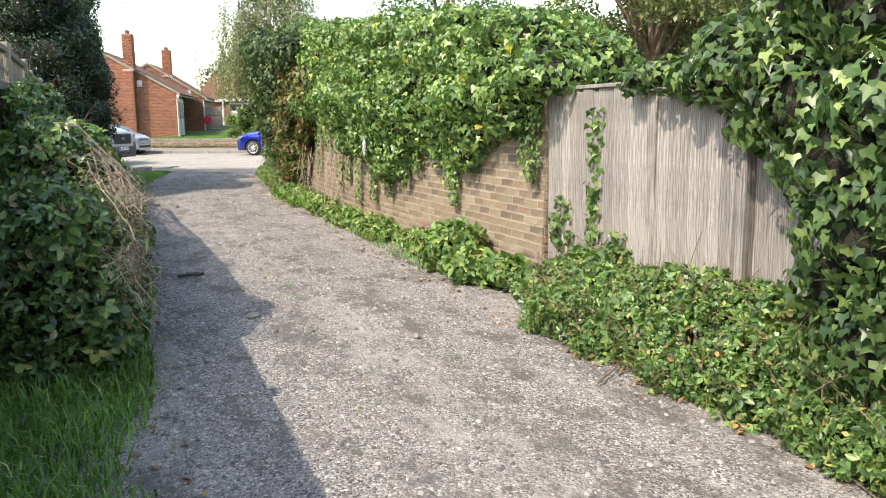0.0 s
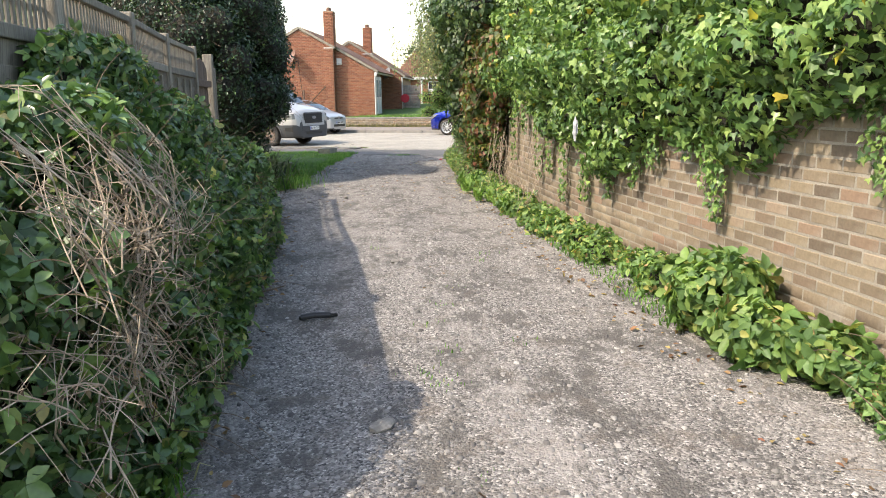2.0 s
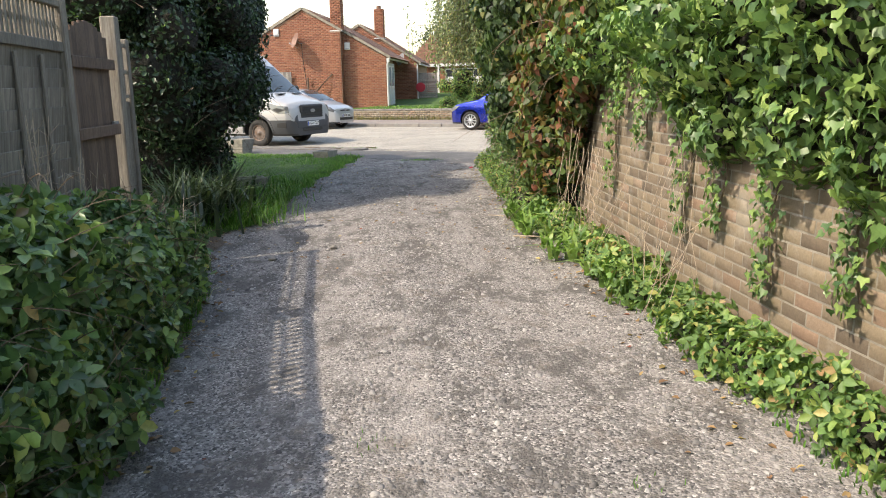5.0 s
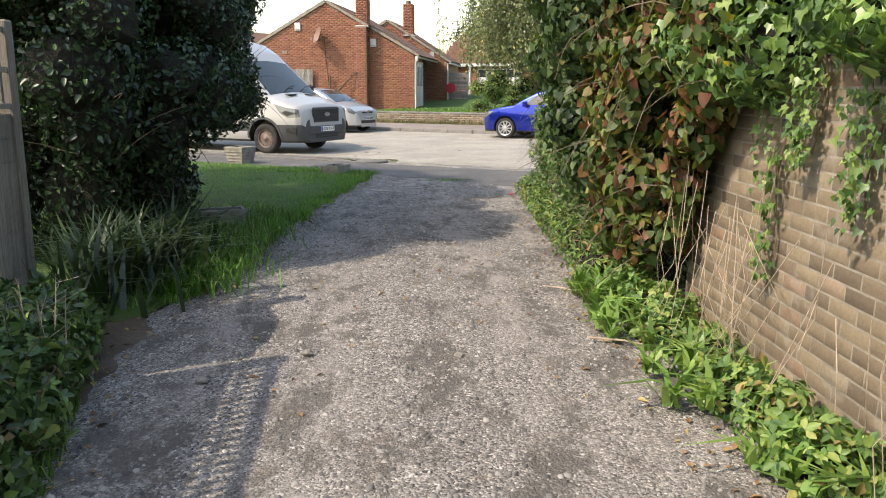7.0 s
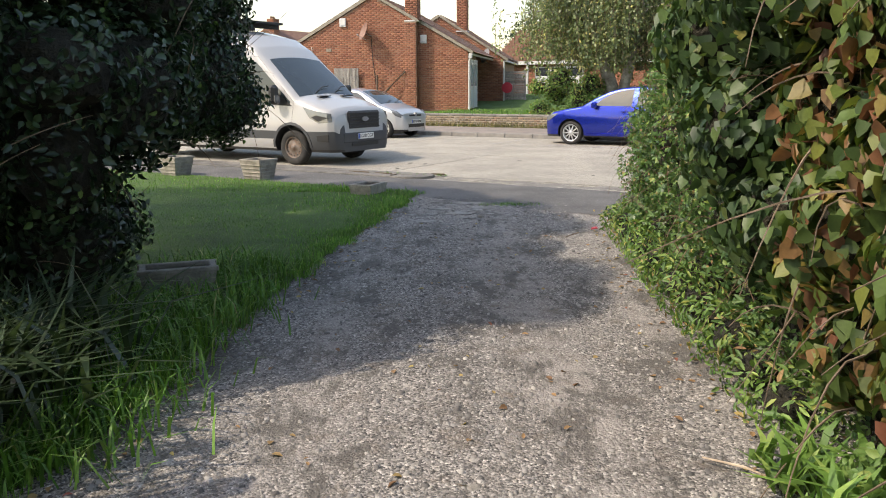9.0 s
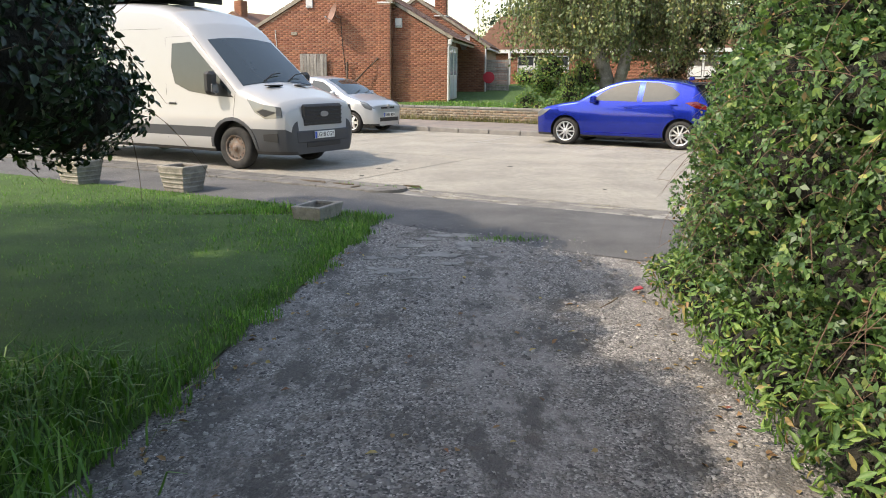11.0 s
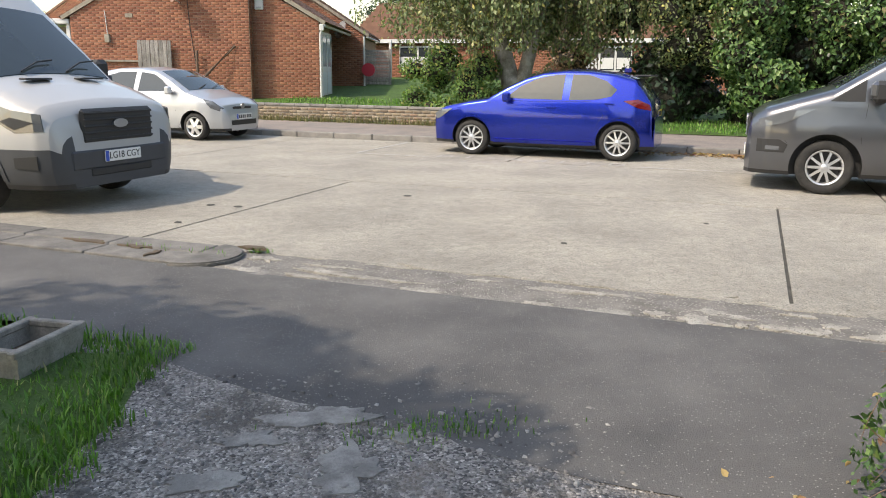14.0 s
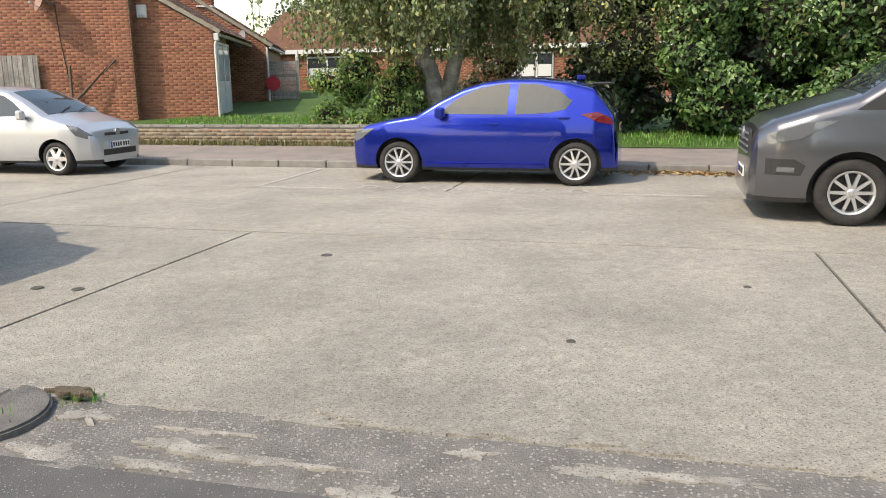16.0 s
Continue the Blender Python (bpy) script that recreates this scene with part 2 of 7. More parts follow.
def sheet(x0, x1, y0, y1, nx, ny, height, m=None):
    """A grid with a height function, as a bmesh."""
    bm = bmesh.new()
    rows = []
    for j in range(ny + 1):
        y = y0 + (y1 - y0) * j / ny
        rows.append([bm.verts.new((x0 + (x1 - x0) * i / nx, y, height(x0 + (x1 - x0) * i / nx, y))) for i in range(nx + 1)])
    for j in range(ny):
        for i in range(nx):
            bm.faces.new((rows[j][i], rows[j][i + 1], rows[j + 1][i + 1], rows[j + 1][i]))
    if m:
        bm.transform(m)
    return bm


def prism(points, depth0, depth1, axis="n"):
    """A solid from an outline in (s, z), run from n = depth0 to depth1 in the road's axes."""
    bm = bmesh.new()
    a = [bm.verts.new(rp(s, depth0, z)) for s, z in points]
    b = [bm.verts.new(rp(s, depth1, z)) for s, z in points]
    bm.faces.new(a)
    bm.faces.new(b[::-1])
    for i in range(len(a)):
        j = (i + 1) % len(a)
        bm.faces.new((a[j], a[i], b[i], b[j]))
    bmesh.ops.recalc_face_normals(bm, faces=bm.faces)
    return bm


# ---- ground ----
def lump(x, y, f):
    return noise.noise(Vector((x * f, y * f, 3.1)))


def lane_height(x, y):
    mid = math.exp(-((x - 0.85) / 0.55) ** 2) * 0.03
    flat = min(1.0, max(0.0, (20.0 - y) / 2.0))
    return (mid + lump(x, y, 0.8) * 0.018 + lump(x, y, 4.0) * 0.008 + lump(x, y, 14.0) * 0.004) * flat + 0.012 * (1 - flat)


structure("ground", sheet(-450, 450, -450, 450, 40, 40, lambda x, y: -0.06), SOIL, "wide flat ground of bare brown soil", "ground")
structure("gravel_lane", sheet(-2.6, 3.4, -9, 21.4, 80, 400, lane_height), GRAVEL, "worn grey gravel lane with pale wheel tracks", "lane", smooth=True)


def path_edge(s_):
    """The footpath's edge towards lane and lawn."""
    return float(np.interp(s_, [-11.3, -10.2, -9.4, -8.3], [18.40, 18.12, 17.98, 17.82])) + 0.035 * lump(s_, 1.0, 1.9) + 0.02 * lump(s_, 2.0, 6.0)


_path = sheet(-60, 60, 0, 1, 480, 9, lambda s_, t: 0.0)
for _v in _path.verts:
    _n0, _t = path_edge(_v.co.x), _v.co.y
    _v.co.y = _n0 + (19.87 - _n0) * _t
    _v.co.z = 0.012 + 0.012 * min(1, _t * 3) + 0.004 * lump(_v.co.x, _v.co.y, 1.2)
_path.transform(ROAD)
structure("footpath", _path, ASPHALT, "dark grey asphalt footpath along the road", "footpath")

# road: a tarred bed with concrete bays on it, a joint between each two
road = structure("road", sheet(-90, 90, 20.40, 30.52, 60, 8, lambda s, n: -0.012, ROAD), TAR, "pale concrete road laid in bays with tarred joints", "road")
for n0, n1, first, run in ((20.45, 24.65, -7.5, 5.25), (24.65, 27.80, -16.8, 10.5), (27.80, 30.50, -16.8, 5.25)):
    k0 = -int((first + 85) / run)
    for k in range(k0, k0 + int(168 / run)):
        s0 = first + run * k + 0.014
        bay = sheet(s0, s0 + run - 0.028, n0 + 0.018, n1 - 0.018, 10, 8, lambda s, n: 0.004 + 0.003 * lump(s, n, 0.5), ROAD)
        edges = [e for e in bay.edges if e.is_boundary]
        low = bmesh.ops.extrude_edge_only(bay, edges=edges)
        for v in low["geom"]:
            if isinstance(v, bmesh.types.BMVert):
                v.co.z -= 0.03
        part("concrete_bay", bay, CONCRETE, road)

# broken strip where the lane crosses the footpath's edge, kerb stones elsewhere
RUBBLE = surface("crumbled_tarmac", (0.17, 0.16, 0.145), (0.26, 0.245, 0.22), 4.5, 70, 0.95, 1.0, 0.02, speck=(40, 0.24, (0.34, 0.32, 0.285)))
CONCRETE_PALE = surface("pale_broken_concrete", (0.27, 0.254, 0.22), (0.45, 0.428, 0.378), 7, 80, 0.93, 1.0, 0.012, speck=(52, 0.22, (0.15, 0.14, 0.125)))
crossing = structure("crossing_edge", sheet(-11.75, -2.5, 19.83, 20.47, 150, 14, lambda s, n: 0.012 + 0.02 * max(0, lump(s, n, 2.3)) + 0.012 * lump(s, n, 7), ROAD), RUBBLE, "crumbled tarmac strip with pale concrete beside the footpath", "kerb", smooth=True)


def flake(c, size, z, rng_, m, corners=30, thick=0.03):
    """A thin broken slab with a ragged outline."""
    bm = bmesh.new()
    ph = rng_.uniform(0, 50)
    top, low = [], []
    for i in range(corners):
        a = 2 * math.pi * i / corners
        k = 0.72 + 0.65 * noise.noise(Vector((math.cos(a) * 1.6 + ph, math.sin(a) * 1.6, 0.3))) + rng_.uniform(-0.2, 0.2)
        p = Vector((c[0] + size[0] * k * math.cos(a), c[1] + size[1] * k * math.sin(a), z))
        q = p + Vector((p.x - c[0], p.y - c[1], 0)) * 0.05
        top.append(bm.verts.new(m @ p))
        low.append(bm.verts.new(m @ Vector((q.x, q.y, z - thick))))
    mid = bm.verts.new(m @ Vector((c[0], c[1], z + 0.003)))
    for i in range(corners):
        bm.faces.new((top[i], low[i], low[(i + 1) % corners], top[(i + 1) % corners]))
        bm.faces.new((mid, top[i], top[(i + 1) % corners]))
    bmesh.ops.recalc_face_normals(bm, faces=bm.faces)
    return bm


_fr = random.Random(19)
_s = -11.45
while _s < -3.0:
    _w = _fr.uniform(0.06, 0.34)
    for _n, _d in ((19.95, 0.10), (20.12, 0.08), (20.28, 0.06)):
        if _fr.random() < (0.85 if _n < 20 else 0.35 if _s > -10.5 else 0.6):
            part("concrete_flake", flake((_s + _w + _fr.uniform(-0.1, 0.1), _n + _fr.uniform(-0.05, 0.05)), (_w * _fr.uniform(0.5, 1.3), _d * _fr.uniform(0.5, 1.3)), 0.022, _fr, ROAD), CONCRETE_PALE, crossing)
    _s += _w * 1.5
_s = -11.5
while _s < -3.0:
    _w = _fr.uniform(0.25, 0.6)
    part("road_edge", flake((_s + _w, 20.50 + _fr.uniform(-0.02, 0.05)), (_w * 1.25, _fr.uniform(0.06, 0.14)), 0.016, _fr, ROAD), CONCRETE, crossing)
    _s += _w * 1.6
KERB_WORN = surface("worn_kerb", (0.115, 0.110, 0.102), (0.20, 0.19, 0.172), 5.0, 60, 0.94, 1.0, 0.012, vary=0.35)
kerb_near = structure("kerb_near", box_bm((-35.75, 20.15, -0.03), (47.9, 0.56, 0.10), 0, ROAD), TAR, "flat worn kerb stones beside the road", "kerb")
for k in range(26):
    w = 0.915
    b = box_bm((-12.25 - k * w, 20.30, 0.002), (w - 0.012, 0.28, 0.10), 0.014, ROAD)
    part("kerb_stone", b, KERB_WORN, kerb_near)
    b = box_bm((-12.2 - k * w, 20.0, 0.0), (w - 0.014, 0.30, 0.09), 0.008, ROAD)
    part("channel_stone", b, KERB_WORN, kerb_near)
bm = bmesh.new()
_arc = [(-11.80 + 0.36 * math.cos(radians(a)), 20.145 + 0.355 * math.sin(radians(a))) for a in range(-90, 91, 10)]
_up = [bm.verts.new(rp(s_, n_, 0.050)) for s_, n_ in _arc]
_dn = [bm.verts.new(rp(s_, n_, -0.02)) for s_, n_ in _arc]
bm.faces.new(_up)
for i in range(len(_arc)):
    bm.faces.new((_up[i], _dn[i], _dn[(i + 1) % len(_arc)], _up[(i + 1) % len(_arc)]))
bmesh.ops.recalc_face_normals(bm, faces=bm.faces)
bmesh.ops.bevel(bm, geom=[e for e in bm.edges if all(v.co.z > 0.045 for v in e.verts)], offset=0.012, segments=2, affect="EDGES")
part("rounded_kerb_end", bm, KERB_WORN, kerb_near)
for _sn in ((-12.9, 20.15, 0.26, 0.05), (-12.35, 20.14, 0.20, 0.06), (-12.1, 20.0, 0.05, 0.14), (-11.5, 20.47, 0.12, 0.06)):
    part("dirt_patch", flake(_sn[:2], _sn[2:], 0.058, _fr, ROAD, 24, 0.02), SOIL, kerb_near)
kerb_far = structure("kerb_far", box_bm((-12, 30.60, 0.0), (110, 0.10, 0.18), 0, ROAD), TAR, "worn kerb stones along the far pavement", "kerb")
for k in range(52):
    b = box_bm((8 - k * 0.915, 30.575, 0.055), (0.90, 0.13, 0.14), 0.016, ROAD)
    part("kerb_stone", b, KERBSTONE, kerb_far)
structure("pavement_far", sheet(-70, 45, 30.63, 33.3, 200, 8, lambda s, n: 0.118 + (n - 30.6) * 0.012 + 0.006 * lump(s, n, 1.0), ROAD), PAVING, "worn pinkish pavement across the road", "pavement")


def garden_z(s, n):
    t = min(1.0, max(0.0, (n - 33.3) / 20.0))
    return 0.16 + (0.22 if n > 33.45 else 0.0) * min(1, max(0, (-12.0 - s) / 2.0)) + 0.72 * t ** 0.8 * min(1, max(0, (-4.0 - s) / 10.0)) + 0.03 * lump(s, n, 0.4)


structure("lawn_far", sheet(-75, 45, 33.28, 75, 240, 84, garden_z, ROAD), TURF, "mown green lawn in front of the houses", "lawn", smooth=True)


def lawn_edge(y):
    """The lane's left edge beside the lawn."""
    return float(np.interp(y, [12.2, 13.0, 14.2, 15.2, 17.5, 19.85, 21.0], [-1.05, -0.72, -0.64, -0.52, -0.22, 0.17, 0.36]))


def lawn_bm():
    bm = bmesh.new()
    rows = []
    for j in range(90):
        y = 12.2 + j * 0.1
        xe = lawn_edge(y) + 0.05 * lump(y, 0.3, 1.7)
        rows.append([])
        for i in range(40):
            x = xe - (i / 39) ** 1.4 * 14
            rows[-1].append(bm.verts.new((x, y, 0.01 + 0.045 * min(1, i / 3) + 0.02 * lump(x, y, 0.9))))
    for j in range(len(rows) - 1):
        for i in range(39):
            q = (rows[j][i], rows[j][i + 1], rows[j + 1][i + 1], rows[j + 1][i])
            if all(v.co.dot(V) < 18.42 for v in q):
                bm.faces.new(q)
    # the rest of the verge, back along the footpath
    rows = []
    for j in range(30):
        n = 14.6 + (18.42 - 14.6) * j / 29
        rows.append([bm.verts.new(rp(-11.9 - 0.45 * (29 - j) * 0.12 - 30 * (i / 40) ** 1.3, n, 0.035 + 0.012 * lump(i, j, 0.8))) for i in range(41)])
    for j in range(29):
        for i in range(40):
            bm.faces.new((rows[j][i], rows[j + 1][i], rows[j + 1][i + 1], rows[j][i + 1]))
    bmesh.ops.delete(bm, geom=[v for v in bm.verts if not v.link_faces], context="VERTS")
    bmesh.ops.recalc_face_normals(bm, faces=bm.faces)
    return bm


structure("lawn_near", lawn_bm(), TURF, "lush green grass verge beside the lane", "lawn", smooth=True)


# ---- brickwork ----
def brick_block(size, bevel=0.004):
    """One brick with softened arrises, as vertices and faces."""
    bm = box_bm((0, 0, 0), size, bevel)
    return bm


def laid(u0, u1, z0, z1, keep, rng, course=0.075, length=0.225, jut=0.0015):
    """Brick places (along, up, length, proud) of a stretcher-bond face."""
    out = []
    for r in range(int((z1 - z0) / course)):
        z = z0 + (r + 0.5) * course
        x = u0 - (0.5 * length if r % 2 else 0.0)
        while x < u1:
            a, b = max(x, u0), min(x + length, u1)
            if b - a > 0.05 and keep((a + b) / 2, z):
                out.append(((a + b) / 2, z, b - a - 0.011, rng.uniform(-jut, jut)))
            x += length
    return out


def brick_sheet(name, bricks, place, depth, material, parent, label=""):
    """Bricks joined into one mesh. place(along, up, proud) gives a point."""
    vs, fs = [], []
    for x, z, w, p in bricks:
        k = len(vs)
        h = 0.032
        for d, q in ((0.0, 0.0), (1.0, 0.004)):
            for sx, sz in ((-1, -1), (1, -1), (1, 1), (-1, 1)):
                vs.append(place(x + sx * (w / 2 - q), z + sz * (h - q), (depth + p) * d))
        fs += [(k + 4, k + 5, k + 6, k + 7)] + [(k + i, k + (i + 1) % 4, k + 4 + (i + 1) % 4, k + 4 + i) for i in range(4)]
    me = array_mesh(name, np.array([tuple(v) for v in vs]), np.array(fs), material)
    ob = new(name, me)
    ob.parent = parent
    tagged(ob, label or "rows of red-brown bricks", kind="stuff")
    return ob


# lane wall: its face follows a slight bow
WALL_Y = (3.35, 12.25)


def wall_x(y):
    return float(np.interp(y, [3.35, 5.9, 8.0, 10.0, 12.25], [2.83, 2.70, 2.58, 2.57, 2.64]))


def wall_lean(z):
    return 0.035 * z


rng = random.Random(5)
WALL_TOP = 1.80
bm = bmesh.new()
ring = []
for k in range(46):
    y = WALL_Y[0] + 0.006 + (WALL_Y[1] - WALL_Y[0] - 0.012) * k / 45
    ring.append([bm.verts.new((wall_x(y) + dx + wall_lean(z), y, z)) for dx, z in ((0.004, -0.05), (0.004, WALL_TOP - 0.02), (0.225, WALL_TOP - 0.02), (0.225, -0.05))])
for a, b in zip(ring, ring[1:]):
    for i in range(4):
        bm.faces.new((a[i], a[(i + 1) % 4], b[(i + 1) % 4], b[i]))
bm.faces.new(ring[0][::-1])
bm.faces.new(ring[-1])
bmesh.ops.recalc_face_normals(bm, faces=bm.faces)
lane_wall = structure("wall_lane", bm, MORTAR, "old brown brick garden wall overgrown with ivy", "wall")
wall_bricks = laid(WALL_Y[0], WALL_Y[1], 0.0, WALL_TOP, lambda y, z: True, rng)
_single = {}
_many = []
for y, z, w, p in wall_bricks:
    near = 3.3 < y < 6.6 and 0.3 < z < 1.42
    if near and len(lane_wall.children) < 300:
        key = round(w, 2)
        if key not in _single:
            _single[key] = mesh_of("brick", box_bm((0, 0, 0), (0.10, w, 0.064), 0.005), BRICK_WALL)
        ob = new("brick", _single[key])
        slope = math.atan2(wall_x(y + 0.1) - wall_x(y - 0.1), 0.2)
        ob.matrix_basis = pose(wall_x(y) + wall_lean(z) + 0.05 + 0.001 + p * 0.5, y, z, rng.uniform(-0.6, 0.6), 0, -math.degrees(slope) + rng.uniform(-0.5, 0.5))
        ob.parent = lane_wall
    else:
        _many.append((y, z, w, p))
brick_sheet("bricks", _many, lambda y, z, d: Vector((wall_x(y) + wall_lean(z) + 0.0035 - d, y, z)), 0.0025, BRICK_WALL, lane_wall, "weathered brown bricks")
# the bricks of the end face, beside the fence
for r in range(24):
    b = box_bm((0, 0, 0), (0.20, 0.012, 0.064), 0.003)
    ob = part("end_brick", b, BRICK_WALL, lane_wall)
    ob.matrix_basis = pose(2.84 + 0.108 + wall_lean(r * 0.075), 3.348, 0.0375 + r * 0.075)

# low front wall across the road
front = structure("wall_front", box_bm((-22.5, 33.42, 0.32), (19.0, 0.20, 0.44), 0, ROAD), MORTAR, "low weathered brick front garden wall", "wall")
brick_sheet("bricks", laid(-32, -13, 0.12, 0.50, lambda s, z: True, rng), lambda s, z, d: rp(s, 33.325 - d, z), 0.012, BRICK_WALL, front, "pale weathered bricks")
for k in range(42):
    part("coping_brick", box_bm((-31.77 + k * 0.452, 33.42, 0.555), (0.44, 0.25, 0.06), 0.008, ROAD), KERBSTONE, front)


# ---- houses ----
def house_shell(name, outline, n0, n1, label):
    ob = new(name)
    tagged(ob, label, "house")
    part("wall", prism(outline, n0, n1), MORTAR_HOUSE, ob)
    return ob


def slab_bm(a, b, n0, n1, thick=0.10, over=0.05):
    """A roof slope between two (s, z) points, laid over the walls."""
    (s0, z0), (s1, z1) = a, b
    t = Vector((s1 - s0, z1 - z0)).normalized()
    nrm = Vector((-t.y, t.x))
    if nrm.y < 0:
        nrm = -nrm
    pts = [(s0, z0), (s1 + t.x * over, z1 + t.y * over)]
    up = [(p[0] + nrm.x * thick, p[1] + nrm.y * thick) for p in pts]
    return prism([pts[0], pts[1], up[1], up[0]], n0 - 0.04, n1)


def tile_rows(a, b, n0, n1, parent):
    (s0, z0), (s1, z1) = a, b
    t = Vector((s1 - s0, z1 - z0))
    L = t.length
    t.normalize()
    nrm = Vector((-t.y, t.x)) if t.x > 0 else Vector((t.y, -t.x))
    bm = bmesh.new()
    rows = int(L / 0.30)
    for r in range(rows + 1):
        d = r * 0.30
        c = Vector((s0, z0)) + t * d + nrm * 0.115
        e = c + t * 0.31 - nrm * 0.0
        q = [(c.x, c.y), (e.x, e.y + 0.0), (e.x + nrm.x * 0.02, e.y + nrm.y * 0.02), (c.x + nrm.x * 0.004, c.y + nrm.y * 0.004)]
        lo = [bm.verts.new(rp(s, n0 - 0.06, z)) for s, z in q]
        hi = [bm.verts.new(rp(s, n1, z)) for s, z in q]
        for i in range(4):
            bm.faces.new((lo[i], lo[(i + 1) % 4], hi[(i + 1) % 4], hi[i]))
        bm.faces.new(lo)
    bmesh.ops.recalc_face_normals(bm, faces=bm.faces)
    ob = part("roof_tiles", bm, ROOF_TILE, parent)
    tagged(ob, kind="stuff")


def under(line):
    xs, zs = [p[0] for p in line], [p[1] for p in line]
    return lambda s, z: z < np.interp(s, xs, zs) - 0.03


def chimney(parent, s0, s1, n0, n1, z0, z1):
    ob = part("chimney", box_bm(((s0 + s1) / 2, (n0 + n1) / 2, (z0 + z1) / 2), (s1 - s0 - 0.02, n1 - n0 - 0.02, z1 - z0), 0, AXES[0]), MORTAR_HOUSE, parent, "tall red brick chimney stack")
    bl = laid(s0, s1, z0, z1, lambda s, z: True, rng)
    brick_sheet("front_bricks", bl, lambda s, z, d: rp(s, n0 + 0.01 - d, z), 0.012, BRICK_HOUSE, ob)
    bl = laid(n0, n1, z0, z1, lambda s, z: True, rng)
    brick_sheet("side_bricks", bl, lambda n, z, d: rp(s1 - 0.01 + d, n, z), 0.012, BRICK_HOUSE, ob)
    part("flashing", box_bm(((s0 + s1) / 2, (n0 + n1) / 2, z0 + 0.03), (s1 - s0 + 0.06, n1 - n0 + 0.06, 0.05), 0.005, AXES[0]), WHITE_PAINT, ob)
    for k in range(2):
        b = bmesh.new()
        bmesh.ops.create_cone(b, cap_ends=True, segments=14, radius1=0.11, radius2=0.09, depth=0.20, matrix=AXES[0] @ Matrix.Translation(((s0 + s1) / 2, n0 + 0.18 + k * 0.26, z1 + 0.08)))
        part("chimney_pot", b, ROOF_TILE, ob)
    return ob


METAL = plain("grey_metal", (0.35, 0.36, 0.37), 0.4, 0.8)
DISH_GREY = plain("dish_grey", (0.30, 0.31, 0.33), 0.5)
DISH_BROWN = plain("dish_rust", (0.22, 0.13, 0.10), 0.6)
BLACK_PLASTIC = plain("black_plastic", (0.02, 0.02, 0.02), 0.55)


def tube(bm, pts, r, seg=6):
    """A round bar through points, in a bmesh."""
    rings = []
    pts = [Vector(p) for p in pts]
    for i, p in enumerate(pts):
        d = (pts[min(i + 1, len(pts) - 1)] - pts[max(i - 1, 0)]).normalized()
        a = d.orthogonal().normalized()
        b = d.cross(a)
        rr = r[i] if isinstance(r, (list, tuple)) else r
        rings.append([bm.verts.new(p + (a * math.cos(2 * math.pi * k / seg) + b * math.sin(2 * math.pi * k / seg)) * rr) for k in range(seg)])
    for a, b in zip(rings, rings[1:]):
        for k in range(seg):
            bm.faces.new((a[k], a[(k + 1) % seg], b[(k + 1) % seg], b[k]))
    bm.faces.new(rings[0][::-1])
    bm.faces.new(rings[-1])
    return bm


def tube_bm(pts, r, seg=6):
    bm = bmesh.new()
    return tube(bm, pts, r, seg)


def satellite_dish(s, n, z, color, label, size=0.36):
    ob = tagged(new("satellite_dish"), label, "satellite dish")
    ob.matrix_basis = Matrix.Translation(rp(s, n, z))
    face = (-V * 0.8 - U * 0.55 + Vector((0, 0, 0.35))).normalized().to_track_quat("Z", "Y").to_matrix().to_4x4()
    bm = bmesh.new()
    rows = []
    for i in range(6):
        r = size * i / 5
        rows.append([bm.verts.new(face @ Vector((r * math.cos(a), r * math.sin(a), 0.35 * r * r / size)) - V * 0.32) for a in [2 * math.pi * k / 18 for k in range(18)]])
    for a, b in zip(rows[1:], rows[2:]):
        for k in range(18):
            bm.faces.new((a[k], a[(k + 1) % 18], b[(k + 1) % 18], b[k]))
    bm.faces.new(rows[1])
    part("reflector", bm, color, ob, smooth=True)
    part("bracket", tube_bm([(0, 0, -0.1), -V * 0.18 + Vector((0, 0, -0.1)), -V * 0.32], 0.018), METAL, ob)
    part("arm", tube_bm([-V * 0.32 - Vector((0, 0, size * 0.8)), -V * 0.62 - U * 0.2 - Vector((0, 0, 0.12))], 0.012), METAL, ob)
    part("receiver", box_bm(-V * 0.62 - U * 0.2 - Vector((0, 0, 0.10)), (0.06, 0.10, 0.06), 0.01), DISH_GREY, ob)
    return ob


def alarm_box(s, n, z):
    ob = tagged(new("alarm_box"), "white plastic burglar alarm box on the brick gable", "alarm box")
    ob.matrix_basis = Matrix.Translation(rp(s, n, z))
    turn = AXES[0].to_3x3().to_4x4()
    part("cover", box_bm((0, -0.045, 0), (0.26, 0.08, 0.34), 0.02, turn), WHITE_PAINT, ob)
    part("lens", box_bm((0, -0.088, -0.11), (0.16, 0.012, 0.05), 0.004, turn), METAL, ob)
    return ob


# nearer house: gable with a chimney breast, and a part set back under the same roof slope
AXES[0] = HOUSE
roof_a = [(-7.4, 2.93), (-3.75, 5.0), (-2.03, 4.03)]
house_a = house_shell("house", [(-7.4, 0.2), (-2.03, 0.2), (-2.03, 4.03), (-3.75, 5.0), (-7.4, 2.93)], -0.4, 7.0, "red brick bungalow with a gable end and tall chimney")
brick_sheet("gable_bricks", laid(-7.4, -2.03, 0.30, 5.1, under(roof_a), rng), lambda s, z, d: rp(s, -0.4 - d, z), 0.006, BRICK_HOUSE, house_a)
brick_sheet("return_bricks", laid(-0.4, 0.0, 0.30, 4.0, lambda s, z: True, rng), lambda n, z, d: rp(-2.03 + d, n, z), 0.006, BRICK_HOUSE, house_a)
roof_b = [(-2.03, 4.03), (0.02, 2.86)]
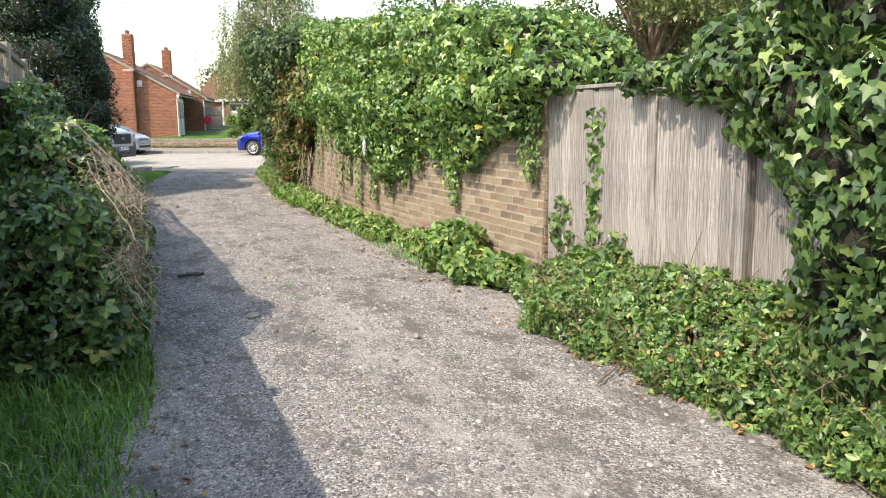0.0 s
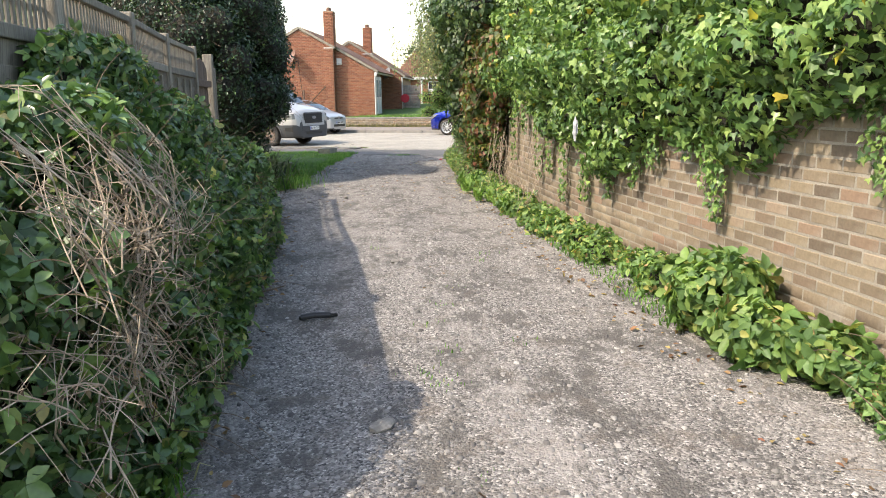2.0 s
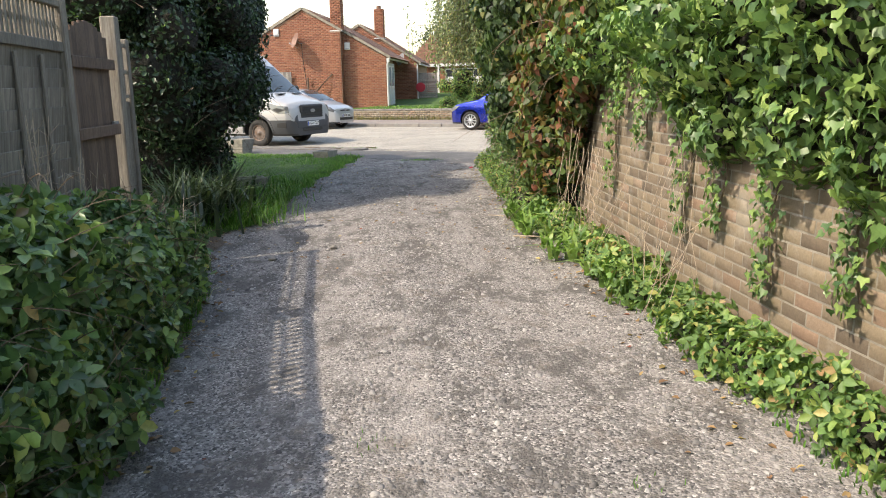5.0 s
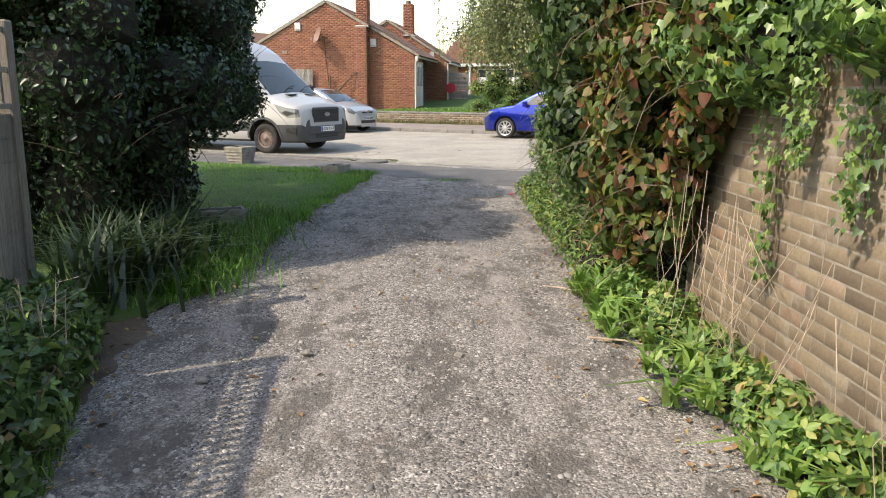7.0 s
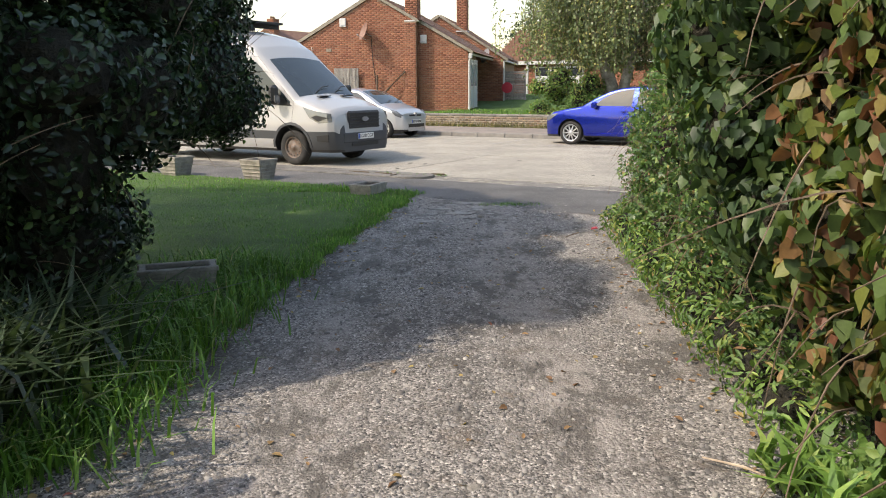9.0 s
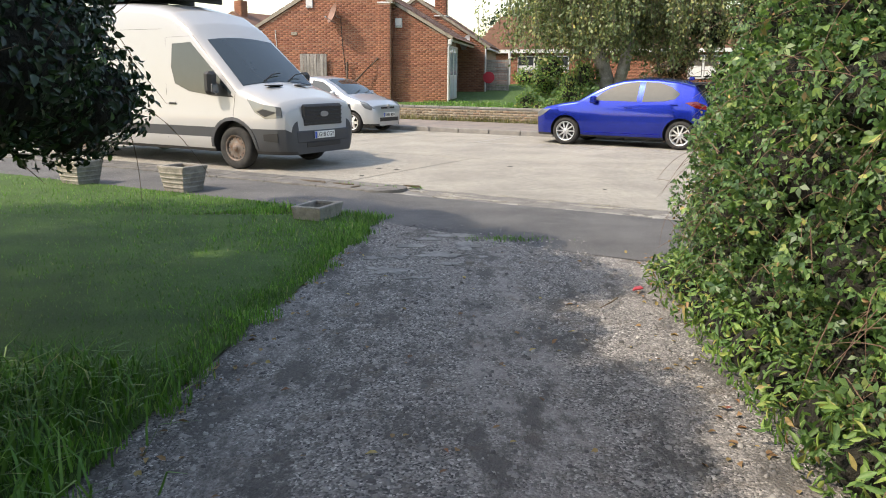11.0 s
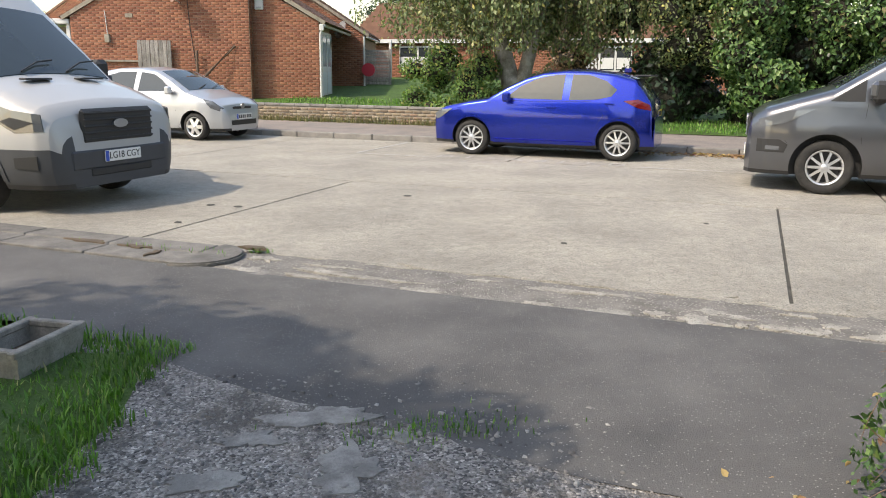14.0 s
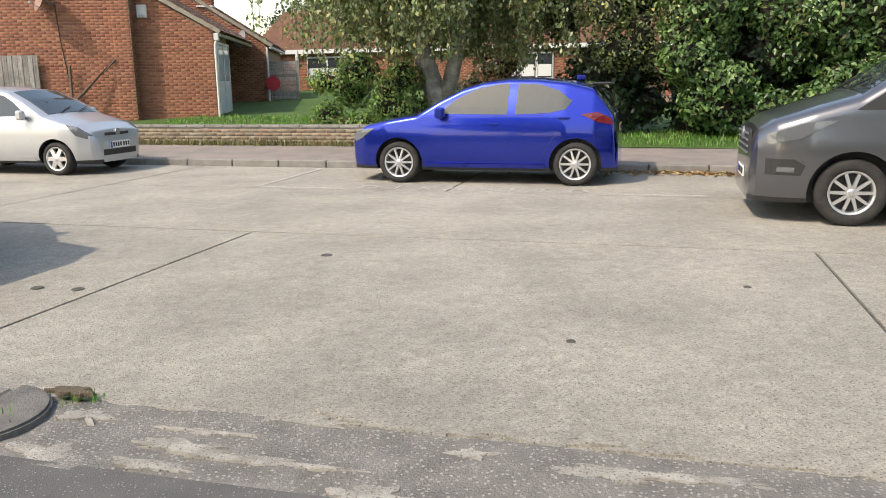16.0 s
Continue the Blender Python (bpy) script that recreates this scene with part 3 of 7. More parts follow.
part("side_wall", prism([(-2.10, 0.2), (0.0, 0.2), (0.0, 2.85), (-2.10, 4.05)], 0.0, 2.35), MORTAR_HOUSE, house_a)
brick_sheet("side_wall_bricks", laid(-2.02, 0.0, 0.30, 4.1, under(roof_b), rng), lambda s, z, d: rp(s, -d, z), 0.006, BRICK_HOUSE, house_a)
for a, b, n0, n1 in (((-3.75, 5.02), (-7.55, 2.86), -0.4, 7.1), ((-3.75, 5.02), (-2.03, 4.04), -0.4, 7.1), ((-2.05, 4.06), (0.12, 2.81), 0.0, 7.0)):
    part("roof_slope", slab_bm(a, b, n0, n1, 0.08), ROOF_TILE, house_a)
    tile_rows(a, b, n0, n1, house_a)
    part("verge_strip", slab_bm(a, b, n0 - 0.03, n0 - 0.015, 0.11, 0.06), MORTAR, house_a, "pale mortar verge under the roof edge")
chimney(house_a, -2.46, -1.95, -0.44, 0.20, 4.02, 5.88)
part("chimney_breast", box_bm((-2.24, -0.42, 2.12), (0.46, 0.08, 3.84), 0.0, HOUSE), MORTAR_HOUSE, house_a)
brick_sheet("breast_bricks", laid(-2.47, -2.01, 0.30, 4.02, lambda s, z: True, rng), lambda s, z, d: rp(s, -0.46 - d, z), 0.006, BRICK_HOUSE, house_a)
# glazed white side door with a side light
for n0, w in ((0.62, 0.9), (1.60, 0.9)):
    door = part("door" if n0 < 1 else "side_light", box_bm((0.035, n0, 1.58), (0.06, w, 1.86), 0.006, HOUSE), WHITE_PAINT, house_a, "white glazed side door" if n0 < 1 else "white framed side light")
    part("upper_glass", box_bm((0.07, n0, 1.98), (0.02, w - 0.16, 0.88), 0.004, HOUSE), plain("pale_glass", (0.34, 0.40, 0.42), 0.08), door)
    part("lower_panel", box_bm((0.07, n0, 1.04), (0.02, w - 0.16, 0.66), 0.004, HOUSE), plain("pale_panel", (0.50, 0.56, 0.58), 0.3), door)
for n0 in (0.13, 1.11, 2.10):
    part("door_post", box_bm((0.04, n0, 1.60), (0.10, 0.07, 1.92), 0.006, HOUSE), WHITE_PAINT, house_a)
part("door_head", box_bm((0.04, 1.11, 2.55), (0.10, 2.05, 0.07), 0.006, HOUSE), WHITE_PAINT, house_a)
part("downpipe", tube_bm([rp(0.05, -0.05, 0.40), rp(0.05, -0.05, 2.5), rp(0.14, -0.05, 2.72)], 0.035, 10), WHITE_PAINT, house_a, "white plastic downpipe")
part("hopper", box_bm((0.10, -0.04, 2.70), (0.14, 0.12, 0.20), 0.02, HOUSE), WHITE_PAINT, house_a)
part("gutter", box_bm((0.17, 3.4, 2.76), (0.11, 6.9, 0.08), 0.02, HOUSE), WHITE_PAINT, house_a)
part("ledge", box_bm((-6.0, -0.44, 1.64), (2.8, 0.08, 0.06), 0.008, HOUSE), MORTAR, house_a, "pale mortar ledge across the gable")
part("vent", box_bm((-5.62, -0.415, 2.97), (0.22, 0.03, 0.12), 0.006, HOUSE), MORTAR, house_a)
part("junction_box", box_bm((-6.29, -0.45, 2.30), (0.15, 0.12, 0.24), 0.015, HOUSE), MORTAR, house_a, "small beige junction box")
part("pipe", tube_bm([rp(-6.29, -0.43, 2.4), rp(-6.33, -0.43, 3.1)], 0.013), WHITE_PAINT, house_a)
part("cable", tube_bm([rp(-3.85, -0.42, 3.5), rp(-3.80, -0.42, 2.6), rp(-3.72, -0.42, 1.9), rp(-3.68, -0.42, 1.5)], 0.012), BLACK_PLASTIC, house_a, "black cable down the gable")
part("porch_canopy", box_bm((-8.6, 0.7, 2.78), (2.3, 2.2, 0.16), 0.02, HOUSE), WHITE_PAINT, house_a, "white flat porch roof")
part("porch_front", box_bm((-8.3, 0.2, 1.7), (1.5, 0.08, 1.9), 0.0, HOUSE), GLASS_DARK, house_a)
part("porch_post", box_bm((-7.52, -0.25, 1.5), (0.12, 0.12, 2.5), 0.01, HOUSE), WHITE_PAINT, house_a)
alarm_box(-5.0, -0.394, 4.03)
alarm_box(-1.79, 0.004, 3.37)
satellite_dish(-3.85, -0.42, 3.62, DISH_BROWN, "rusty brown satellite dish on the brick gable")
# old wooden panel and a leaning prop against the gable
panel = tagged(new("wooden_panel"), "grey weathered wooden panel leaning against the gable", "panel")
for k in range(8):
    part("board", box_bm((-5.32 + k * 0.127, -0.55 + 0.01 * (k % 2), 1.36), (0.12, 0.02, 1.78), 0.004, HOUSE), FENCE_GREY, panel)
part("top_rail", box_bm((-4.87, -0.525, 1.9), (1.0, 0.03, 0.07), 0.004, HOUSE), FENCE_GREY, panel)
part("foot_rail", box_bm((-4.87, -0.525, 0.72), (1.0, 0.03, 0.07), 0.004, HOUSE), FENCE_GREY, panel)
prop = tagged(new("timber_prop"), "dark weathered timber prop leaning on the brick gable", "timber")
part("beam", tube_bm([rp(-4.15, -0.95, 0.40), rp(-3.25, -0.7, 1.30), rp(-2.46, -0.48, 2.12)], 0.045, 6), GATE_WOOD, prop)
part("stake", tube_bm([rp(-3.62, -0.6, 0.35), rp(-3.60, -0.55, 1.97)], 0.045, 6), GATE_WOOD, prop)

# farther house of the same kind
roof_c = [(-5.7, 2.8), (-2.47, 4.80), (0.70, 2.80)]
house_c = house_shell("house", [(-5.6, 0.3), (0.66, 0.3), (0.66, 2.83), (-2.47, 4.80), (-5.6, 2.83)], 7.2, 13.0, "red brick bungalow gable standing behind its neighbour")
brick_sheet("gable_bricks", laid(-4.0, 0.66, 0.5, 4.85, under(roof_c), rng), lambda s, z, d: rp(s, 7.2 - d, z), 0.006, BRICK_HOUSE, house_c)
for a, b in (((-2.47, 4.82), (-5.75, 2.72)), ((-2.47, 4.82), (0.80, 2.74))):
    part("roof_slope", slab_bm(a, b, 7.2, 13.1, 0.08), ROOF_TILE, house_c)
    tile_rows(a, b, 7.2, 13.1, house_c)
    part("verge_strip", slab_bm(a, b, 7.17, 7.185, 0.11, 0.06), MORTAR, house_c)
chimney(house_c, -1.63, -1.12, 7.16, 7.75, 4.10, 5.68)
part("downpipe", tube_bm([rp(0.70, 7.12, 0.7), rp(0.70, 7.12, 2.72)], 0.035, 8), WHITE_PAINT, house_c, "white plastic downpipe")
part("gutter", box_bm((0.82, 10.1, 2.70), (0.11, 5.9, 0.08), 0.02, HOUSE), WHITE_PAINT, house_c)
satellite_dish(0.03, 7.18, 2.92, DISH_GREY, "grey satellite dish on the far brick gable")
alarm_box(-0.90, 7.204, 3.32)


def aerial(s, n, z0, z1, label):
    ob = tagged(new("television_aerial"), label, "aerial")
    part("mast", tube_bm([rp(s, n, z0), rp(s, n, z1)], 0.016), METAL, ob)
    part("boom", tube_bm([rp(s - 0.1, n, z1 - 0.05), rp(s + 1.0, n, z1 - 0.03)], 0.012), METAL, ob)
    for k in range(7):
        part("rod", tube_bm([rp(s + 0.05 + k * 0.14, n - 0.13, z1 - 0.04), rp(s + 0.05 + k * 0.14, n + 0.13, z1 - 0.04)], 0.007, 5), METAL, ob)


aerial(-2.40, -0.1, 5.8, 7.5, "thin metal television aerial on the chimney")
aerial(-1.50, 7.4, 5.6, 7.1, "thin metal television aerial on the farther chimney")
# slatted fence between the houses
fence = tagged(new("garden_fence"), "grey slatted garden fence between the houses", "fence")
for k in range(12):
    part("slat", box_bm((1.15, 8.0, 0.92 + k * 0.115), (1.0, 0.02, 0.10), 0.004, HOUSE), FENCE_GREY, fence)
for ss in (0.66, 1.66):
    part("post", box_bm((ss, 8.03, 1.40), (0.09, 0.09, 1.75), 0.006, HOUSE), FENCE_GREY, fence)
hose = tagged(new("hose_reel"), "red round hose reel on the house corner", "hose reel")
part("drum", tube_bm([rp(0.86, 7.05, 1.45), rp(0.86, 7.22, 1.45)], 0.26, 18), plain("red_plastic", (0.45, 0.02, 0.04), 0.4), hose)
part("bracket", box_bm((0.78, 7.16, 1.45), (0.14, 0.10, 0.10), 0.01, HOUSE), METAL, hose)
AXES[0] = ROAD

# bungalow at the back with white fascia and windows
house_d = house_shell("house", [(-27.0, 0.4), (-8.0, 0.4), (-8.0, 2.9), (-27.0, 2.9)], 53.0, 60.0, "long brick bungalow with white fascia and tiled roof")
brick_sheet("front_bricks", laid(-27.0, -8.0, 0.7, 2.9, lambda s, z: True, rng), lambda s, z, d: rp(s, 53.0 - d, z), 0.010, BRICK_HOUSE, house_d)
part("roof_slope", slab_bm((-8, 0), (-27, 0), 53, 54, 0.01), ROOF_TILE, house_d).matrix_basis = Matrix.Translation((0, 0, 2.95))
bm = bmesh.new()
for k in range(12):
    z, n = 2.95 + k * 0.17, 52.7 + k * 0.32
    add_box(bm, (-17.5, n + 0.17, z + 0.03), (19.8, 0.36, 0.05), ROAD @ Matrix.Translation((0, 0, 0)))
    add_box(bm, (-17.5, n + 0.17, z + 0.10), (19.8, 0.34, 0.14), ROAD)
tagged(part("roof_tiles", bm, ROOF_TILE, house_d), kind="stuff")
part("fascia", box_bm((-17.5, 52.72, 2.86), (19.6, 0.05, 0.20), 0.005, ROAD), WHITE_PAINT, house_d, "white painted fascia board")
for s0, w in ((-23.2, 3.0), (-14.3, 2.2), (-10.5, 2.0)):
    win = part("window", box_bm((s0, 52.96, 2.05), (w, 0.06, 1.15), 0.005, ROAD), WHITE_PAINT, house_d, "white framed window")
    m = 3
    for k in range(m):
        part("pane", box_bm((s0 - w / 2 + w * (k + 0.5) / m, 52.92, 2.05), (w / m - 0.10, 0.02, 1.0), 0.003, ROAD), GLASS_DARK, win)
        part("blind", box_bm((s0 - w / 2 + w * (k + 0.5) / m, 52.905, 1.85), (w / m - 0.16, 0.006, 0.5), 0.0, ROAD), WHITE_PAINT, win)
part("porch_post", box_bm((-24.95, 52.4, 1.9), (0.12, 0.12, 2.0), 0.01, ROAD), WHITE_PAINT, house_d)
chimney(house_d, -20.9, -20.2, 55.5, 56.1, 4.3, 6.8)
# houses far off on the left
house_e = house_shell("house", [(-56, 0), (-46.5, 0), (-46.5, 3.6), (-50.6, 6.0), (-56, 3.4)], 58.0, 66.0, "brown roofed brick house far down the road")
for a, b in (((-50.6, 6.0), (-56.2, 3.3)), ((-50.6, 6.0), (-46.3, 3.5))):
    part("roof_slope", slab_bm(a, b, 58, 66.2, 0.14), ROOF_TILE, house_e)
brick_sheet("gable_bricks", laid(-56, -46.5, 2.0, 6.0, under([(-56, 3.4), (-50.6, 6.0), (-46.5, 3.6)]), rng), lambda s, z, d: rp(s, 58.0 - d, z), 0.010, BRICK_HOUSE, house_e)
chimney(house_e, -50.6, -49.9, 58.2, 58.9, 5.6, 6.9)


# ---- fences beside the lane ----
def boards_fence():
    ob = tagged(new("board_fence"), "grey weathered close-boarded wooden fence with ivy", "fence")
    r = random.Random(2)
    y = 3.30
    k = 0
    while y > -3.2:
        w = r.uniform(0.098, 0.112)
        top = 1.66 + r.uniform(-0.012, 0.012) + (0.02 if y < 1.9 else 0)
        b = bmesh.new()
        add_box(b, (0, 0, top / 2 + 0.03), (0.016, w + 0.018, top - 0.06), bevel=0.003)
        o = part("board", b, FENCE_GREY, ob)
        o.matrix_basis = pose(2.90 + 0.02 * (y < 1.9) + r.uniform(-0.004, 0.004), y - w / 2, 0, 0, r.uniform(-0.4, 0.4), 5 + r.uniform(-2, 2))
        y -= w
        k += 1
    for py in (1.88, 0.95, -0.9, -2.8):
        part("post", box_bm((2.93 if py != 0.95 else 2.88, py, 0.86), (0.10, 0.10, 1.72), 0.008), FENCE_GREY, ob)
    for z in (0.35, 0.95, 1.45):
        part("rail", box_bm((2.965, 0.1, z), (0.05, 6.4, 0.08), 0.006), FENCE_GREY, ob)
    part("capping", box_bm((2.905, 2.65, 1.685), (0.06, 1.35, 0.03), 0.005), FENCE_GREY, ob)
    return ob


boards_fence()


def fence_x(y):
    return float(np.interp(y, [-3.0, 2.4, 4.2, 6.7, 9.0, 10.7, 12.4], [-1.20, -1.28, -1.30, -1.42, -1.60, -1.66, -1.72]))


def panel_fence():
    """Lapped panels under a lattice top, between square posts."""
    ob = tagged(new("panel_fence"), "grey wooden lap panel fence with a lattice top", "fence")
    r = random.Random(3)
    ends = [-3.10, -1.15, 0.80, 2.80, 4.72, 6.68, 8.67, 10.66]
    for y in ends:
        tall = 2.10 if y > 2.0 else 1.84
        part("post", box_bm((fence_x(y), y, tall / 2), (0.105, 0.105, tall), 0.008), FENCE_PANEL, ob)
    for y0, y1 in zip(ends, ends[1:]):
        a, b = Vector((fence_x(y0), y0 + 0.05, 0)), Vector((fence_x(y1), y1 - 0.05, 0))
        ang = math.degrees(math.atan2(b.y - a.y, b.x - a.x))
        mid, L = (a + b) / 2, (b - a).length
        z = 0.18
        while z < 1.62:
            slat = box_bm((0, 0, 0), (L, 0.012, 0.155), 0.003)
            for v in slat.verts:
                v.co.z += 0.012 * math.sin(v.co.x * 4 + z * 7)
            o = part("lap_board", slat, FENCE_PANEL, ob)
            o.matrix_basis = pose(mid.x, mid.y, z + 0.07, 6, 0, ang)
            z += 0.125
        for zz, h in ((0.12, 0.08), (1.74, 0.07), (2.04, 0.05)) if y0 > 2.0 else ((0.12, 0.08), (1.74, 0.07)):
            o = part("rail", box_bm((0, -0.016, 0), (L, 0.045, h), 0.005), FENCE_PANEL, ob)
            o.matrix_basis = pose(mid.x, mid.y, zz, 0, 0, ang)
        for k in range(1, 4):
            o = part("batten", box_bm((0, -0.03, 0), (0.045, 0.02, 1.5), 0.004), FENCE_PANEL, ob)
            p = a.lerp(b, k / 4)
            o.matrix_basis = pose(p.x, p.y, 0.92, 0, 0, ang)
        if y0 < 2.0:
            continue
        n = int(L / 0.074)
        for k in range(n):
            p = a.lerp(b, (k + 0.5) / n)
            o = part("lattice_slat", box_bm((0, 0, 0), (0.036, 0.012, 0.30), 0.002), FENCE_PANEL, ob)
            o.matrix_basis = pose(p.x, p.y, 1.89, 0, 0, ang)
        o = part("lattice_rail", box_bm((0, 0.013, 0), (L, 0.012, 0.028), 0.002), FENCE_PANEL, ob)
        o.matrix_basis = pose(mid.x, mid.y, 1.90, 0, 0, ang)
    return ob


panel_fence()


def garden_gate():
    """A brown boarded gate with a curved head."""
    ob = tagged(new("garden_gate"), "closed dark brown wooden gate with a curved top", "gate")
    y0, y1 = 10.78, 11.86
    n = 9
    for k in range(n):
        t = (k + 0.5) / n
        top = 1.86 + 0.12 * math.sin(math.pi * t)
        y = y0 + (y1 - y0) * t
        part("board", box_bm((fence_x(y), y, top / 2 + 0.03), (0.022, (y1 - y0) / n - 0.006, top - 0.06), 0.004), GATE_WOOD, ob)
    for z in (0.4, 1.1, 1.65):
        part("ledge", box_bm((-1.645, 11.32, z), (0.03, 1.05, 0.09), 0.005), GATE_WOOD, ob)
    part("latch", box_bm((-1.652, 11.78, 1.15), (0.02, 0.14, 0.04), 0.004), METAL, ob)
    return ob


garden_gate()
end_panel = tagged(new("fence_end"), "narrow wooden fence end with a small lattice", "fence")
part("tall_post", box_bm((-1.68, 11.97, 1.03), (0.13, 0.13, 2.08), 0.010), FENCE_PANEL, end_panel)
part("small_post", box_bm((-1.70, 12.40, 0.95), (0.09, 0.09, 1.90), 0.010), FENCE_PANEL, end_panel)
for k in range(8):
    part("lap_board", box_bm((-1.69, 12.19, 0.24 + k * 0.145), (0.015, 0.34, 0.155), 0.003), FENCE_PANEL, end_panel)
for k in range(3):
    part("lattice_slat", box_bm((-1.69, 12.09 + k * 0.10, 1.62), (0.014, 0.028, 0.5), 0.003), FENCE_PANEL, end_panel)
for z in (1.38, 1.60, 1.84):
    part("lattice_rail", box_bm((-1.68, 12.19, z), (0.014, 0.36, 0.035), 0.003), FENCE_PANEL, end_panel)


# ---- plants ----
SHAPES = {
    "oval": ([(0, 0, 0), (-0.28, 0.26, 0.11), (-0.23, 0.60, 0.12), (0, 1, -0.10), (0.23, 0.60, 0.10), (0.28, 0.26, 0.09)], [(0, 1, 2, 3), (0, 3, 4, 5)]),
    "long": ([(0, 0, 0), (-0.15, 0.30, 0.05), (-0.13, 0.68, 0.05), (0, 1, -0.12), (0.13, 0.68, 0.05), (0.15, 0.30, 0.05)], [(0, 1, 2, 3), (0, 3, 4, 5)]),
    "ivy": ([(0, 0.06, 0), (-0.40, -0.04, 0.06), (-0.50, 0.34, 0.05), (-0.21, 0.48, 0.06), (0, 1, -0.08), (0.21, 0.48, 0.06), (0.50, 0.34, 0.05), (0.40, -0.04, 0.06)], [(0, 4, 3, 2, 1), (0, 7, 6, 5, 4)]),
    "bramble": (
        [(0, 0.12, 0), (-0.27, 0.40, 0.09), (-0.22, 0.70, 0.08), (0, 1, -0.08), (0.22, 0.70, 0.08), (0.27, 0.40, 0.09)]
        + [(-0.02, 0.10, 0), (-0.38, 0.00, 0.10), (-0.60, 0.14, 0.06), (-0.72, 0.44, -0.10), (-0.45, 0.48, 0.04), (-0.20, 0.36, 0.09)]
        + [(0.02, 0.10, 0), (0.20, 0.36, 0.06), (0.45, 0.48, 0.0), (0.70, 0.40, -0.14), (0.60, 0.12, 0.03), (0.38, -0.01, 0.07)],
        [(0, 1, 2, 3), (0, 3, 4, 5), (6, 9, 8, 7), (6, 11, 10, 9), (12, 15, 14, 13), (12, 17, 16, 15)]),
    "trio": (
        [(0, 0.10, 0), (-0.21, 0.52, 0.09), (0, 1, -0.08), (0.21, 0.52, 0.09)]
        + [(-0.02, 0.10, 0), (-0.50, 0.06, 0.08), (-0.72, 0.44, -0.10), (-0.30, 0.44, 0.08)]
        + [(0.02, 0.10, 0), (0.30, 0.44, 0.05), (0.70, 0.40, -0.14), (0.50, 0.05, 0.04)],
        [(0, 3, 2, 1), (4, 7, 6, 5), (8, 11, 10, 9)]),
    "heart": ([(0, 0.06, 0), (-0.40, 0.08, 0.07), (-0.36, 0.52, 0.07), (0, 1, -0.12), (0.36, 0.52, 0.07), (0.40, 0.08, 0.07)], [(0, 3, 2, 1), (0, 5, 4, 3)]),
    "small": ([(0, 0, 0), (-0.3, 0.5, 0.1), (0, 1, 0), (0.3, 0.5, 0.1)], [(0, 3, 2, 1)]),
}


def leaf_mesh(name, pos, nrm, size, shape, material, rng_, droop=0.6, tilt=0.55):
    """Leaves at places, facing roughly along normals, tips hanging."""
    tv, tf = np.array(SHAPES[shape][0], float), np.array(SHAPES[shape][1])
    n = len(pos)
    z = nrm + rng_.normal(0, tilt, (n, 3))
    z /= np.linalg.norm(z, axis=1, keepdims=True) + 1e-9
    d = rng_.normal(0, 1, (n, 3)) * (1 - droop) + np.array([0, 0, -1.0]) * droop + nrm * 0.25
    y = d - (d * z).sum(1, keepdims=True) * z
    y /= np.linalg.norm(y, axis=1, keepdims=True) + 1e-9
    x = np.cross(y, z)
    sz = size * rng_.uniform(0.6, 1.3, (n, 1, 1))
    wide = rng_.uniform(0.85, 1.15, (n, 1, 1))
    v = pos[:, None] + sz * (tv[None, :, :1] * wide * x[:, None] + tv[None, :, 1:2] * y[:, None] + tv[None, :, 2:] * z[:, None])
    f = tf[None] + (np.arange(n) * len(tv))[:, None, None]
    return array_mesh(name, v.reshape(-1, 3), f.reshape(-1, tf.shape[1]), material)


def shell_points(lumps, count, rng_, inward=0.16, floor=0.02, reject=0.80):
    """Points near the outside of a heap of egg-shaped lumps, with the way out."""
    L = np.array(lumps, float)
    area = (L[:, 3] * L[:, 4] + L[:, 4] * L[:, 5] + L[:, 3] * L[:, 5])
    out_p, out_n = [], []
    need = count
    for _ in range(12):
        if need <= 0:
            break
        m = int(need * 2.2) + 50
        w = rng_.choice(len(L), m, p=area / area.sum())
        d = rng_.normal(0, 1, (m, 3))
        d /= np.linalg.norm(d, axis=1, keepdims=True)
        rad = 1 - np.abs(rng_.normal(0, inward, (m, 1)))
        p = L[w, :3] + d * L[w, 3:] * rad
        ok = p[:, 2] > floor
        for i in range(0, len(L), 1):
            q = ((p - L[i, :3]) / L[i, 3:])
            ok &= ((q * q).sum(1) > reject ** 2) | (w == i)
        nn = d / L[w, 3:]
        nn /= np.linalg.norm(nn, axis=1, keepdims=True)
        out_p.append(p[ok])
        out_n.append(nn[ok])
        need -= ok.sum()
    return np.concatenate(out_p)[:count], np.concatenate(out_n)[:count]


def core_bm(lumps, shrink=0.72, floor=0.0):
    """Solid lumps inside the leaves, coloured near-black as the shade in there."""
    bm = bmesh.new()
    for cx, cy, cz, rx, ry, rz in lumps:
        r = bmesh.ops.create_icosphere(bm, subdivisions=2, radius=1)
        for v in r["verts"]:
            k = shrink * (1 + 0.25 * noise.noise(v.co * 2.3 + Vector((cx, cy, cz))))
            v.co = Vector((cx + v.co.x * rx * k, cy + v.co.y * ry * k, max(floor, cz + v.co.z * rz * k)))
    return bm


